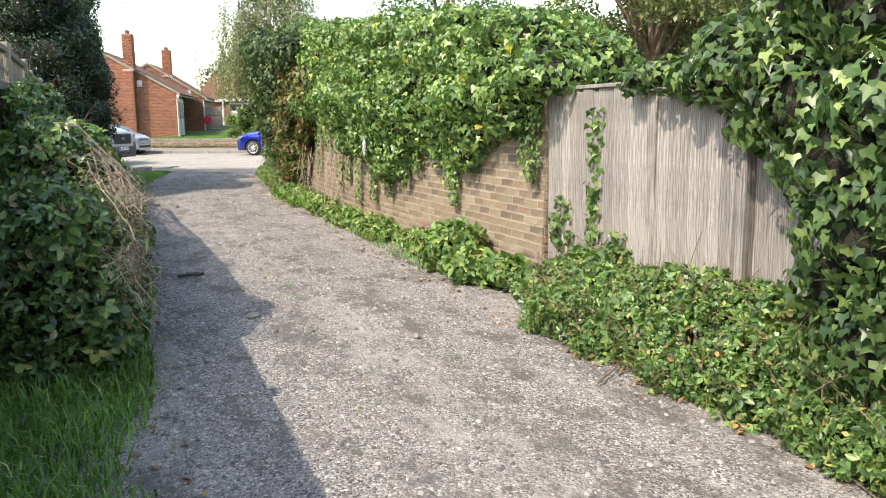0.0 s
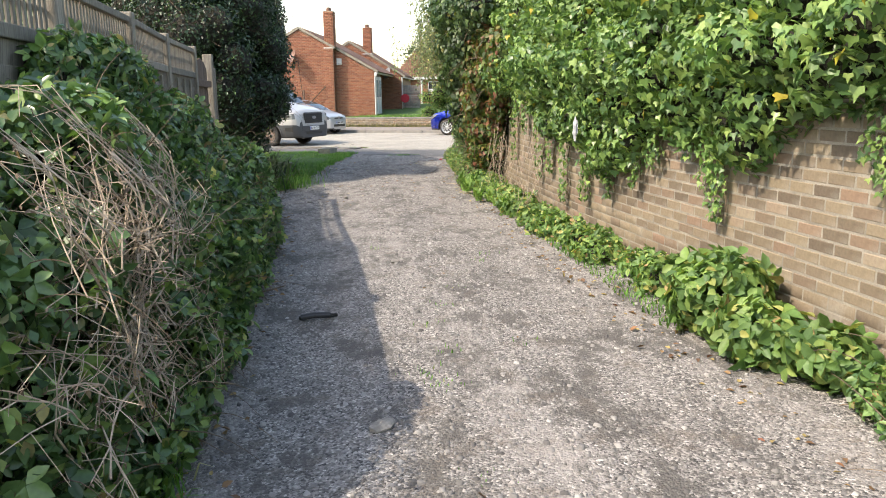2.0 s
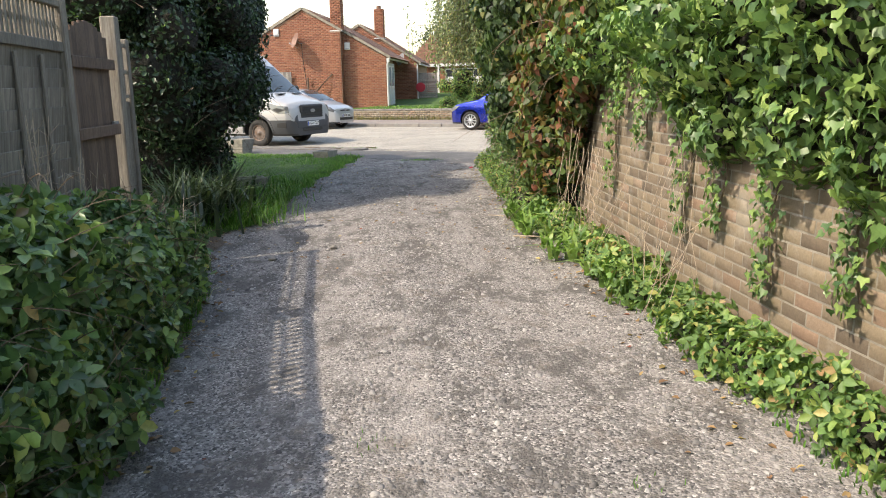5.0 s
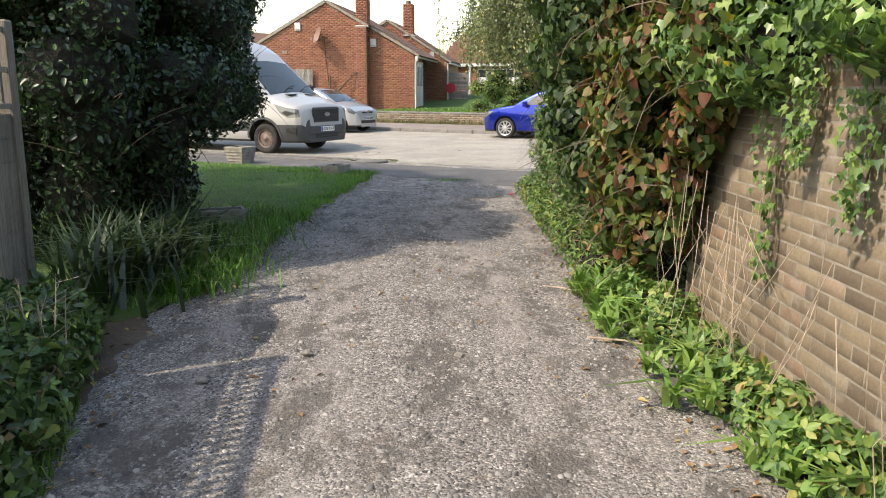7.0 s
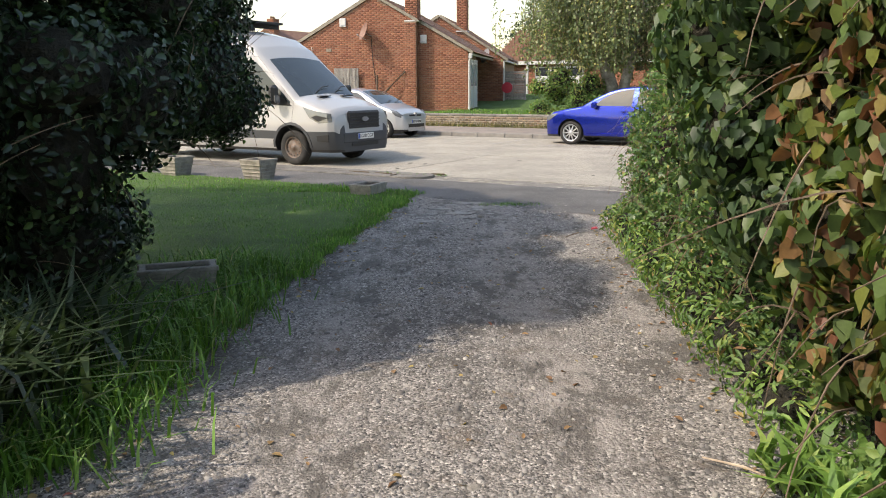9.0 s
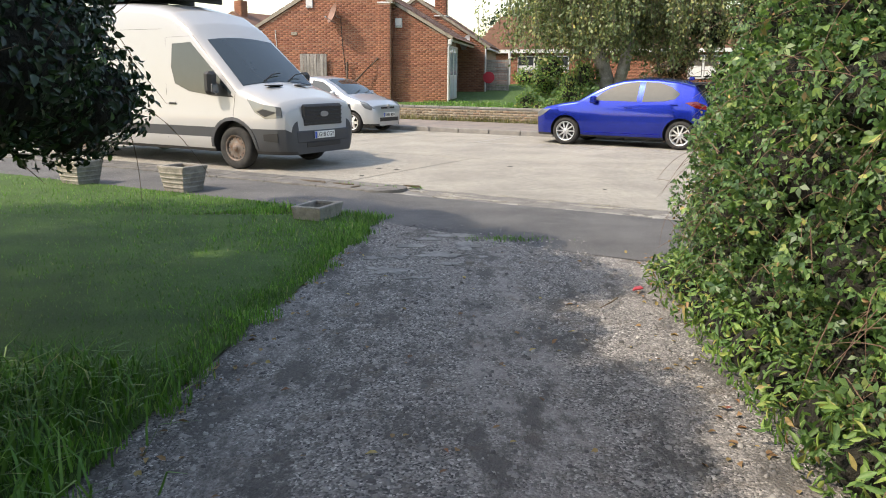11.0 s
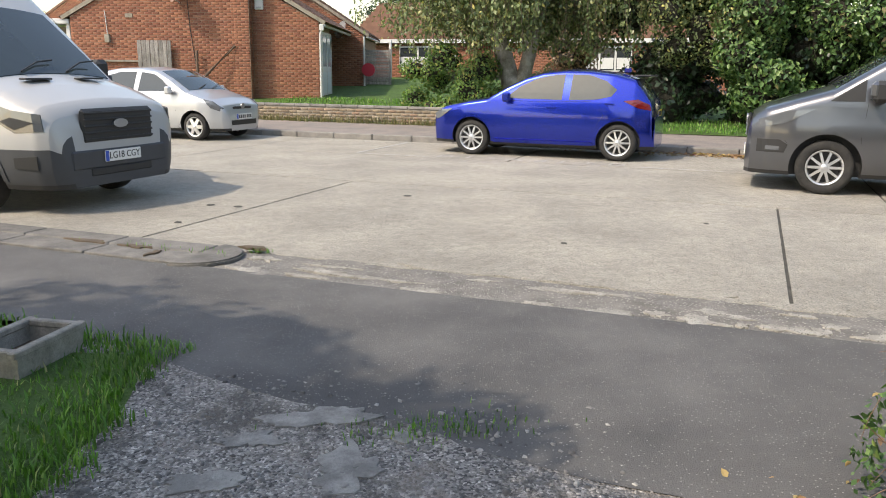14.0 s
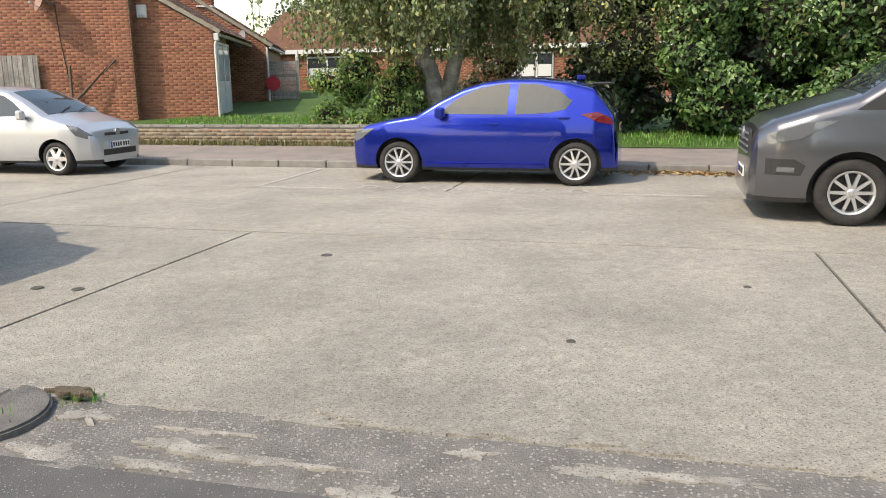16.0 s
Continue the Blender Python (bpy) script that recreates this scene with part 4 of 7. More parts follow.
# the shade deep in the foliage is put into this near-black twig colour
SHADED_TWIG = surface("shade_dark_twigs", (0.018, 0.018, 0.011), (0.045, 0.040, 0.025), 12, 60, 0.95, 1.0, 0.05)
BARK = surface("brown_stems", (0.12, 0.085, 0.055), (0.22, 0.165, 0.115), 8, 60, 0.9, 0.5, 0.01)
STEM_RED = surface("reddish_stems", (0.15, 0.085, 0.06), (0.27, 0.18, 0.12), 8, 60, 0.8, 0.4, 0.01)
DEAD = surface("dead_stalks", (0.36, 0.28, 0.20), (0.56, 0.46, 0.345), 9, 60, 0.9, 0.4, 0.005)
G_BRAMBLE = leaf_mat("bramble_leaf", [(0.0, (0.048, 0.105, 0.04)), (0.45, (0.095, 0.19, 0.062)), (0.8, (0.16, 0.27, 0.082)), (0.96, (0.22, 0.33, 0.10)), (1.0, (0.26, 0.19, 0.10))])
G_HEDGE = leaf_mat("bramble_gloss", [(0.0, (0.04, 0.085, 0.036)), (0.45, (0.085, 0.165, 0.062)), (0.8, (0.15, 0.255, 0.085)), (0.95, (0.25, 0.36, 0.12)), (1.0, (0.30, 0.21, 0.12))], 0.32)
G_WEED = leaf_mat("weed_leaf", [(0.0, (0.07, 0.15, 0.045)), (0.5, (0.15, 0.27, 0.072)), (0.85, (0.25, 0.37, 0.09)), (0.96, (0.40, 0.40, 0.12)), (1.0, (0.42, 0.25, 0.13))], 0.55)
G_IVY = leaf_mat("ivy_leaf", [(0.0, (0.064, 0.139, 0.048)), (0.5, (0.139, 0.249, 0.069)), (0.85, (0.239, 0.359, 0.100)), (1.0, (0.349, 0.461, 0.140))], 0.38)
G_DARK = leaf_mat("evergreen_leaf", [(0.0, (0.012, 0.030, 0.015)), (0.6, (0.028, 0.060, 0.027)), (1.0, (0.062, 0.112, 0.045))], 0.36, 0.2)
G_CREEPER = leaf_mat("creeper_leaf", [(0.0, (0.035, 0.07, 0.018)), (0.45, (0.085, 0.14, 0.028)), (0.68, (0.19, 0.21, 0.042)), (0.80, (0.23, 0.12, 0.045)), (0.93, (0.17, 0.062, 0.035)), (1.0, (0.30, 0.20, 0.11))], 0.55)
G_BIRCH = leaf_mat("birch_leaf", [(0.0, (0.085, 0.13, 0.052)), (0.6, (0.18, 0.235, 0.10)), (0.92, (0.32, 0.345, 0.15)), (1.0, (0.6, 0.531, 0.182))], 0.45)
G_GRASS = leaf_mat("grass_blade", [(0.0, (0.055, 0.15, 0.018)), (0.6, (0.11, 0.27, 0.034)), (0.95, (0.21, 0.37, 0.07)), (1.0, (0.42, 0.38, 0.19))], 0.5, 0.3)
G_DRY = leaf_mat("fallen_leaf", [(0.0, (0.16, 0.085, 0.045)), (0.5, (0.3, 0.18, 0.08)), (0.85, (0.42, 0.33, 0.12)), (1.0, (0.22, 0.06, 0.04))], 0.7, 0.1)


def bush(name, label, category, lumps, count, size, shape, mat, seed, inward=0.16, core=0.72, tilt=0.55, droop=0.6, extra=()):
    """A plant with leaves all over a core painted as dark as its inner shade."""
    r = np.random.default_rng(seed)
    ob = tagged(new(name), label, category)
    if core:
        tagged(part("thicket", core_bm(lumps, core), SHADED_TWIG, ob, "twig mass with the inner shade put into its near-black colour"), kind="stuff")
    p, n = shell_points(lumps, count, r, inward)
    o = tagged(new("foliage", leaf_mesh("foliage", p, n, size, shape, mat, r, droop, tilt)), kind="stuff")
    o.parent = ob
    for sub, c2, s2, sh2, m2 in extra:
        p, n = shell_points(lumps, c2, r, 0.06)
        o = tagged(new(sub, leaf_mesh(sub, p, n, s2, sh2, m2, r, droop, tilt)), kind="stuff")
        o.parent = ob
    return ob


def stems_bm(lumps, count, seed, length=(0.3, 0.8), radius=0.004, lift=0.5, down=0.4):
    r = np.random.default_rng(seed)
    p, n = shell_points(lumps, count, r, 0.1)
    bm = bmesh.new()
    for a, d in zip(p, n):
        L = r.uniform(*length)
        a = Vector(a)
        d = (Vector(d) + Vector(r.normal(0, 0.5, 3)) + Vector((0, 0, lift))).normalized()
        side = Vector(r.normal(0, 0.25, 3))
        pts = [a - d * 0.15]
        for k in range(1, 6):
            t = k / 5
            pts.append(a + d * L * t + side * L * t * t + Vector((0, 0, -down * L * t * t)))
        tube(bm, pts, [radius * (1.1 - 0.15 * i) for i in range(6)], 4)
    return bm


# brambles along the left fence
rr = random.Random(11)
left_lumps = []
y = 2.25
while y < 12.0:
    top = float(np.interp(y, [2.2, 2.6, 3.4, 4.3, 4.9, 5.6, 6.3, 6.8, 7.6, 8.4, 9.2, 10.2, 11.2, 12], [0.80, 1.15, 1.35, 1.50, 1.75, 1.75, 1.35, 1.02, 0.84, 0.72, 0.58, 0.44, 0.28, 0.14]))
    edge = float(np.interp(y, [2.2, 2.8, 4, 6.5, 8, 10, 11.5, 12], [-0.52, -0.38, -0.36, -0.46, -0.56, -0.68, -0.95, -1.1]))
    lean = float(np.interp(y, [3.0, 4.0], [0.48, 0.15]))
    back = fence_x(y)
    z = 0.18
    while z < top:
        e = max(min(edge - 0.06 * z, lean - 0.84 * z), back + 0.30)
        w = max(0.14, (e - back) / 2)
        left_lumps.append((back + w + 0.06 + rr.uniform(-0.05, 0.05), y + rr.uniform(-0.1, 0.1), z, w * rr.uniform(0.88, 1.14), rr.uniform(0.26, 0.40), rr.uniform(0.22, 0.34)))
        z += 0.33
    y += 0.36
bramble = bush("bramble_hedge", "dense dark green brambles growing over a fence", "hedge", left_lumps, 38000, 0.070, "bramble", G_HEDGE, 1, 0.30, 0.52, 0.8, 0.45, extra=(("bright_leaves", 2200, 0.075, "bramble", G_WEED), ("small_leaves", 9000, 0.04, "small", G_HEDGE)))
tagged(part("stem_mass", stems_bm(left_lumps, 760, 4, (0.12, 0.36), 0.0025), BARK, bramble, "thin arching bramble stems"), kind="stuff")

# dead flower stalks in front of the brambles
dead = tagged(new("dead_stalks"), "dry pale brown dead stalks tangled over brambles", "plant")
bm = bmesh.new()
r = np.random.default_rng(8)
heads = []


def out_to(p, k):
    """Keeps a stalk just clear of the bramble face."""
    p.x = min(p.x, -0.30 + 0.04 * math.sin(k), 0.57 - 0.88 * p.z)
    p.z = min(max(p.z, 0.06), 1.46)
    return p


for k in range(170):
    z0 = r.uniform(0.25, 1.0)
    base = Vector((min(-0.36, 0.56 - 0.88 * z0) - r.uniform(0.0, 0.16), min(3.6, r.normal(2.85, 0.34)), z0))
    rise = radians(r.normal(58, 34))
    d = Vector((r.normal(0.0, 0.16) - 0.35 * math.sin(rise), math.cos(rise) * r.choice((-1, 1)), math.sin(rise))).normalized()
    L = r.uniform(0.25, 0.62)
    w = r.uniform(0.55, 1.0)
    pts = [base]
    for i in range(4):
        d = (d + Vector(r.normal(0, 0.16, 3)) + Vector((0.05, 0, -0.10))).normalized()
        pts.append(out_to(pts[-1] + d * L / 4, k))
    tube(bm, pts, [0.0042 * w, 0.0036 * w, 0.003 * w, 0.0025 * w, 0.0016], 4)
    heads.append(tuple(pts[-1]))
    for i in (1, 2, 3, 3):
        q = pts[i]
        e = (d + Vector(r.normal(0, 0.75, 3))).normalized()
        m = r.uniform(0.08, 0.26)
        a, b = out_to(q + e * m * 0.5, k), out_to(q + e * m + Vector(r.normal(0, 0.015, 3)), k)
        tube(bm, [q, a, b], [0.0024 * w, 0.002 * w, 0.0013], 3)
        tube(bm, [a, out_to(a + Vector(r.normal(0, 0.06, 3)), k)], 0.0013, 3)
        heads.append(tuple(b))
tagged(part("stalk_tangle", bm, DEAD, dead), kind="stuff")
pp = np.repeat(np.array(heads), 2, 0)
o = new("seed_head_mass", leaf_mesh("seed_head_mass", pp, r.normal(0, 1, (len(pp), 3)), 0.016, "oval", BARK, r))
o.parent = dead
tagged(o, "small brown seed heads", kind="stuff")
# thin dry weeds standing against the fence
for cy, cx, top in ((8.9, -1.22, 1.30), (9.15, -1.12, 1.12), (9.45, -1.2, 1.0), (9.8, -1.05, 0.85), (10.9, -0.98, 0.62)):
    weed = tagged(new("dry_weed"), "thin dry brown weed with seed heads by the fence", "weed")
    bm = bmesh.new()
    for k in range(9):
        a = Vector((cx + r.normal(0, 0.05), cy + r.normal(0, 0.07), 0.02))
        b = a + Vector((r.normal(0, 0.07), r.normal(0, 0.09), top * r.uniform(0.65, 1.0)))
        mid = a.lerp(b, 0.55) + Vector(r.normal(0, 0.02, 3))
        tube(bm, [a, mid, b], [0.004, 0.003, 0.0015], 4)
        for i in range(5):
            q = mid.lerp(b, i / 5)
            tube(bm, [q, q + Vector((r.normal(0, 0.05), r.normal(0, 0.05), r.uniform(0.02, 0.10)))], 0.0015, 3)
    part("stalks", bm, DEAD, weed)

# ivy over the lane wall and the boarded fence
rr = random.Random(21)
ivy_lumps = []
y = 3.2
while y < 12.6:
    low = float(np.interp(y, [3.2, 3.6, 4.2, 5.0, 6.0, 6.7, 7.6, 8.6, 10.0, 11.2, 12.6], [1.62, 1.50, 1.22, 1.18, 1.15, 0.95, 0.98, 1.15, 1.62, 1.75, 1.5]))
    low -= 0.26 * max(0.0, math.sin(y * 2.9 + 0.4)) * (1 if y > 4.4 else 0)
    top = float(np.interp(y, [3.2, 3.8, 4.6, 7, 9, 12.6], [1.85, 2.20, 2.42, 2.62, 2.75, 3.1]))
    z = low + 0.16
    while z < top:
        out = 0.20 + 0.12 * math.sin((z - low) / (top - low) * math.pi) + (0.12 if z > 1.5 else 0)
        ivy_lumps.append((wall_x(min(y, 12.2)) + wall_lean(z) - out * 0.15 + (0.18 if z > 1.8 else 0.0), y + rr.uniform(-0.1, 0.1), z + rr.uniform(-0.06, 0.06), out * rr.uniform(0.85, 1.25), rr.uniform(0.24, 0.36), rr.uniform(0.18, 0.28)))
        if z > 1.9:
            ivy_lumps.append((wall_x(min(y, 12.2)) + 0.62, y, z - 0.05, 0.42, 0.36, 0.30))
        z += 0.27
    y += 0.30
ivy = bush("ivy", "bright green ivy heaped over an old brick wall", "climber", ivy_lumps, 46000, 0.066, "ivy", G_IVY, 2, 0.22, 0.55, 0.5, 0.75, extra=(("yellow_leaves", 160, 0.07, "ivy", leaf_mat("ivy_yellow", [(0, (0.45, 0.42, 0.05)), (1, (0.40, 0.30, 0.05))])),))
# strands that hang down the brick face
bm = bmesh.new()
hp, hn = [], []
r = np.random.default_rng(17)
for y, z0, z1 in ((5.05, 1.3, 0.62), (5.2, 1.3, 0.80), (6.4, 1.2, 0.7), (7.0, 1.1, 0.55), (7.6, 1.1, 0.45), (8.3, 1.3, 0.35), (8.9, 1.4, 0.6), (9.4, 1.7, 0.5), (10.2, 1.7, 1.0), (10.7, 1.8, 1.2), (11.0, 1.8, 0.6), (9.9, 1.7, 1.25), (3.55, 1.6, 1.05), (3.42, 1.7, 0.95), (6.05, 1.2, 0.9), (5.5, 1.25, 1.0)):
    pts = []
    for k in range(9):
        z = z0 + (z1 - z0) * k / 8
        pts.append((wall_x(y) + wall_lean(z) - 0.02, y + 0.04 * math.sin(z * 9 + y), z))
        for _ in range(24 if z0 - z1 > 0.55 else 14):
            hp.append((wall_x(y) - r.uniform(0.015, 0.09), y + r.normal(0, 0.04 + 0.07 * (8 - k) / 8), z + r.uniform(-0.06, 0.06)))
            hn.append((-1, r.normal(0, 0.3), 0.3))
    tube(bm, pts, 0.006, 5)
tagged(part("hanging_stem_mass", bm, BARK, ivy), kind="stuff")
o = new("hanging_leaves", leaf_mesh("hanging_leaves", np.array(hp), np.array(hn), 0.044, "ivy", G_IVY, r, 0.75, 0.4))
o.parent = ivy
# dry stalks against the wall's far part
bm = bmesh.new()
for k in range(46):
    y = r.uniform(8.8, 12.2)
    tube(bm, [(wall_x(y) - r.uniform(0.05, 0.5), y, 0.02), (wall_x(y) - 0.1 - r.uniform(0, 0.25), y + r.normal(0, 0.08), r.uniform(0.3, 0.55)), (wall_x(y) - 0.12 - r.uniform(0, 0.1), y + r.normal(0, 0.14), r.uniform(0.6, 1.1))], 0.002, 4)
tagged(part("dry_grass_stalks", bm, DEAD), "thin dry grass stalks along the brick wall", "grass", kind="stuff")

fence_ivy = []
for y, z, w in [(0.35, 1.5, 0.34), (0.1, 1.25, 0.36), (0.55, 1.7, 0.30), (-0.1, 0.95, 0.40), (-0.25, 1.5, 0.42), (-0.5, 0.7, 0.42), (-0.6, 1.2, 0.45), (-0.8, 1.7, 0.42), (0.9, 1.68, 0.26), (1.25, 1.70, 0.20), (1.6, 1.72, 0.16), (1.95, 1.70, 0.13), (0.75, 1.42, 0.20), (0.5, 1.95, 0.26), (0.0, 1.95, 0.36), (-0.6, 2.1, 0.40), (-1.2, 1.3, 0.5), (-1.3, 1.9, 0.5), (-1.9, 1.0, 0.5), (-2.0, 1.7, 0.5), (0.15, 0.65, 0.25), (-0.2, 0.4, 0.4), (1.0, 1.85, 0.22), (0.3, 2.15, 0.28), (-0.2, 2.3, 0.34)]:
    fence_ivy.append((2.84 - w * 0.25, y, z, w, w * 1.05, w * 0.85))
bush("ivy", "glossy dark green ivy climbing over a boarded fence", "climber", fence_ivy, 12000, 0.062, "ivy", leaf_mat("fence_ivy_leaf", [(0.0, (0.035, 0.08, 0.03)), (0.5, (0.075, 0.145, 0.045)), (0.85, (0.14, 0.225, 0.065)), (1.0, (0.24, 0.32, 0.10))], 0.40), 5, 0.2, 0.6, 0.45, 0.75)
thin = [(2.86, 2.55, 0.95 + 0.16 * k, 0.05, 0.09, 0.12) for k in range(-3, 4)] + [(2.86, 2.2, 0.5, 0.06, 0.12, 0.2), (2.86, 3.05, 0.6, 0.05, 0.2, 0.25)]
bush("ivy", "thin green ivy shoots on grey fence boards", "climber", thin, 320, 0.055, "ivy", G_IVY, 6, 0.3, 0, 0.5, 0.7)

# low brambles and weeds at the foot of wall and fence
weeds = []
rr = random.Random(31)
y = -2.2
while y < 3.1:
    inner = float(np.interp(y, [-2.2, 0, 2, 3.1], [2.34, 2.32, 2.22, 2.62]))
    for k in range(3):
        t = k / 2
        weeds.append((inner + 0.10 + t * 0.45 + rr.uniform(-0.05, 0.05), y + rr.uniform(-0.1, 0.1), 0.08 + 0.17 * t, 0.24, 0.28, 0.16 + 0.09 * t + rr.uniform(-0.05, 0.08)))
    y += 0.30
wd = bush("bramble_bank", "low green brambles spilling from a fence foot", "plant", weeds, 17000, 0.052, "trio", G_WEED, 7, 0.34, 0.45, 1.0, 0.3, extra=(("dry_leaves", 700, 0.04, "oval", G_DRY), ("dark_leaves", 4500, 0.055, "bramble", G_BRAMBLE), ("small_leaves", 6000, 0.035, "small", G_BRAMBLE)))
tagged(part("stem_mass", stems_bm(weeds, 420, 9, (0.15, 0.5), 0.003), BARK, wd), kind="stuff")
clump = [(2.42, 4.35, 0.22, 0.30, 0.34, 0.26), (2.50, 4.75, 0.20, 0.24, 0.3, 0.2), (2.42, 3.85, 0.14, 0.26, 0.3, 0.16), (2.55, 3.5, 0.12, 0.22, 0.3, 0.14)]
bush("bramble_clump", "leafy green bramble clump against the brick wall", "plant", clump, 1350, 0.105, "bramble", G_WEED, 12, 0.25, 0.55, 0.45, 0.35)
strip = []
y = 4.9
while y < 12.6:
    w = 0.16 + 0.10 * abs(math.sin(y * 2.1))
    if rr.random() < 0.3:
        y += 0.20
        continue
    strip.append((wall_x(min(y, 12.2)) - 0.16 - rr.uniform(0, 0.16), y, 0.06, w, 0.22, 0.10 + 0.16 * abs(math.sin(y * 1.3 + 1)) * rr.uniform(0.5, 1)))
    y += 0.20
bush("wall_weeds", "straggling green weeds along the wall foot", "plant", strip, 3600, 0.060, "bramble", G_WEED, 13, 0.3, 0.4, 0.6, 0.35)

# rosettes of long soft leaves at the far foot of the wall
rosette = []
for k in range(46):
    c = (float(r.uniform(1.98, 2.42)), float(r.uniform(9.3, 12.9)))
    for i in range(11):
        a = r.uniform(0, 2 * math.pi)
        rosette.append((c[0] + 0.03 * math.cos(a), c[1] + 0.03 * math.sin(a), r.uniform(0.02, 0.05)))
blade_p = np.array(rosette)
dock = tagged(new("dock_weeds"), "bright green broad-leaved weeds at the wall foot", "plant")
DOCK = leaf_mat("dock_leaf", [(0.0, (0.10, 0.21, 0.042)), (0.6, (0.19, 0.34, 0.075)), (1.0, (0.30, 0.43, 0.11))], 0.45)


# autumn creeper at the far end of the wall
creep = []
for y, x, z, w in [(12.35, 2.50, 0.55, 0.24), (12.4, 2.46, 0.9, 0.27), (12.5, 2.44, 1.3, 0.30), (12.6, 2.46, 1.7, 0.32), (12.6, 2.5, 2.1, 0.36), (12.9, 2.52, 0.5, 0.26), (12.9, 2.46, 0.95, 0.32), (13.1, 2.50, 1.4, 0.34), (13.1, 2.50, 1.9, 0.38), (12.2, 2.56, 2.25, 0.34), (12.9, 2.6, 2.5, 0.42), (13.4, 2.6, 0.7, 0.3), (12.1, 2.50, 0.62, 0.16), (12.0, 2.50, 0.95, 0.20), (11.85, 2.48, 1.25, 0.24), (11.6, 2.48, 1.55, 0.26), (11.45, 2.46, 1.85, 0.28), (11.8, 2.44, 2.1, 0.34), (11.2, 2.5, 2.15, 0.30), (12.15, 2.44, 1.7, 0.30)]:
    creep.append((x - (0.14 if y > 12.1 else 0.0), y, z, w * 0.75, w, w * 0.9))
cr = bush("creeper", "autumn creeper with red, yellow and green leaves", "climber", creep, 10500, 0.078, "heart", G_CREEPER, 14, 0.3, 0.55, 0.5, 0.75)
tagged(part("stem_mass", stems_bm(creep, 90, 15, (0.2, 0.6), 0.005, 0.1, 0.7), BARK, cr), kind="stuff")

over = [(2.25, 12.8, 2.35, 0.40, 0.5, 0.4), (2.22, 13.4, 1.95, 0.36, 0.45, 0.4), (2.12, 13.2, 2.7, 0.45, 0.5, 0.4), (2.18, 13.9, 2.3, 0.40, 0.45, 0.4), (2.24, 14.3, 1.75, 0.34, 0.42, 0.4), (2.26, 14.0, 1.25, 0.30, 0.4, 0.36), (2.12, 14.1, 2.9, 0.45, 0.5, 0.4), (2.30, 14.8, 2.45, 0.40, 0.45, 0.4), (2.34, 13.7, 0.85, 0.26, 0.36, 0.3), (2.3, 12.3, 2.7, 0.4, 0.5, 0.4)]
bush("ivy", "dark green ivy hanging over the hedge beside the wall", "climber", over, 10000, 0.070, "heart", leaf_mat("shade_ivy_leaf", [(0.0, (0.025, 0.055, 0.022)), (0.6, (0.055, 0.105, 0.036)), (0.95, (0.11, 0.17, 0.05)), (1.0, (0.24, 0.22, 0.06))], 0.52), 24, 0.28, 0.55, 0.5, 0.75)

# hedge on the right up to the footpath
rr = random.Random(41)
right_lumps = []
y = 13.2
while y < 19.2:
    top = float(np.interp(y, [13.2, 14.5, 16.0, 17.2, 18.4, 19.2], [3.3, 3.3, 2.7, 2.25, 1.75, 1.0]))
    edge = float(np.interp(y, [13.2, 15, 17, 18.4, 19.2], [2.42, 2.42, 2.58, 2.72, 2.98]))
    z = 0.22
    while z < top:
        t = z / top
        e = edge + 0.55 * max(0, t - 0.55) ** 1.2 + rr.uniform(-0.08, 0.06)
        for k in range(3):
            right_lumps.append((e + 0.40 + 0.62 * k, y + rr.uniform(-0.12, 0.12), z + rr.uniform(-0.06, 0.06), 0.46, rr.uniform(0.36, 0.5), rr.uniform(0.30, 0.40)))
        z += 0.42
    y += 0.48
rh = bush("hedge", "overgrown green hedge of bramble and ivy", "hedge", right_lumps, 62000, 0.052, "trio", G_BRAMBLE, 16, 0.28, 0.56, 0.95, 0.45, extra=(("bright_leaves", 2600, 0.058, "bramble", G_WEED), ("small_leaves", 24000, 0.030, "small", G_BRAMBLE), ("brown_leaves", 3600, 0.028, "oval", G_DRY)))
tagged(part("stem_mass", stems_bm(right_lumps, 1700, 19, (0.12, 0.34), 0.0026, 0.35, 0.8), STEM_RED, rh, "thin trailing stems"), kind="stuff")
foot = [(2.30 + 0.028 * k, 13.3 + 0.42 * k, 0.12, 0.22, 0.30, 0.16 + 0.05 * (k % 3)) for k in range(13)]
bush("hedge_weeds", "bright green weeds at the foot of a hedge", "plant", foot, 3600, 0.06, "long", G_WEED, 18, 0.3, 0.45, 0.6, 0.3)

# large dark evergreen shrub by the lawn
rr = random.Random(51)
shrub_lumps = []
for k in range(96):
    a, h = rr.uniform(0, 2 * math.pi), rr.uniform(0.5, 4.5)
    rad = 1.45 * float(np.interp(h, [0.4, 1.0, 2.0, 3.2, 4.1, 4.6], [0.50, 0.82, 1.0, 0.80, 0.50, 0.2]))
    shrub_lumps.append((-2.28 + rad * 0.85 * math.cos(a), 14.95 + rad * 1.2 * math.sin(a), h, rr.uniform(0.36, 0.55), rr.uniform(0.36, 0.55), rr.uniform(0.36, 0.55)))
shrub_lumps += [(-2.95 + rr.uniform(-0.5, 0.5), 16.5 + rr.uniform(-0.5, 0.9), rr.uniform(2.6, 4.9), 0.55, 0.55, 0.5) for _ in range(26)]
shrub_lumps += [(-1.38 - 0.10 * t + rr.uniform(-0.25, 0.08), 16.8 + 1.6 * t + rr.uniform(-0.2, 0.2), rr.uniform(1.3, 4.1), 0.45, 0.5, 0.42) for t in [k / 55 for k in range(56)]]
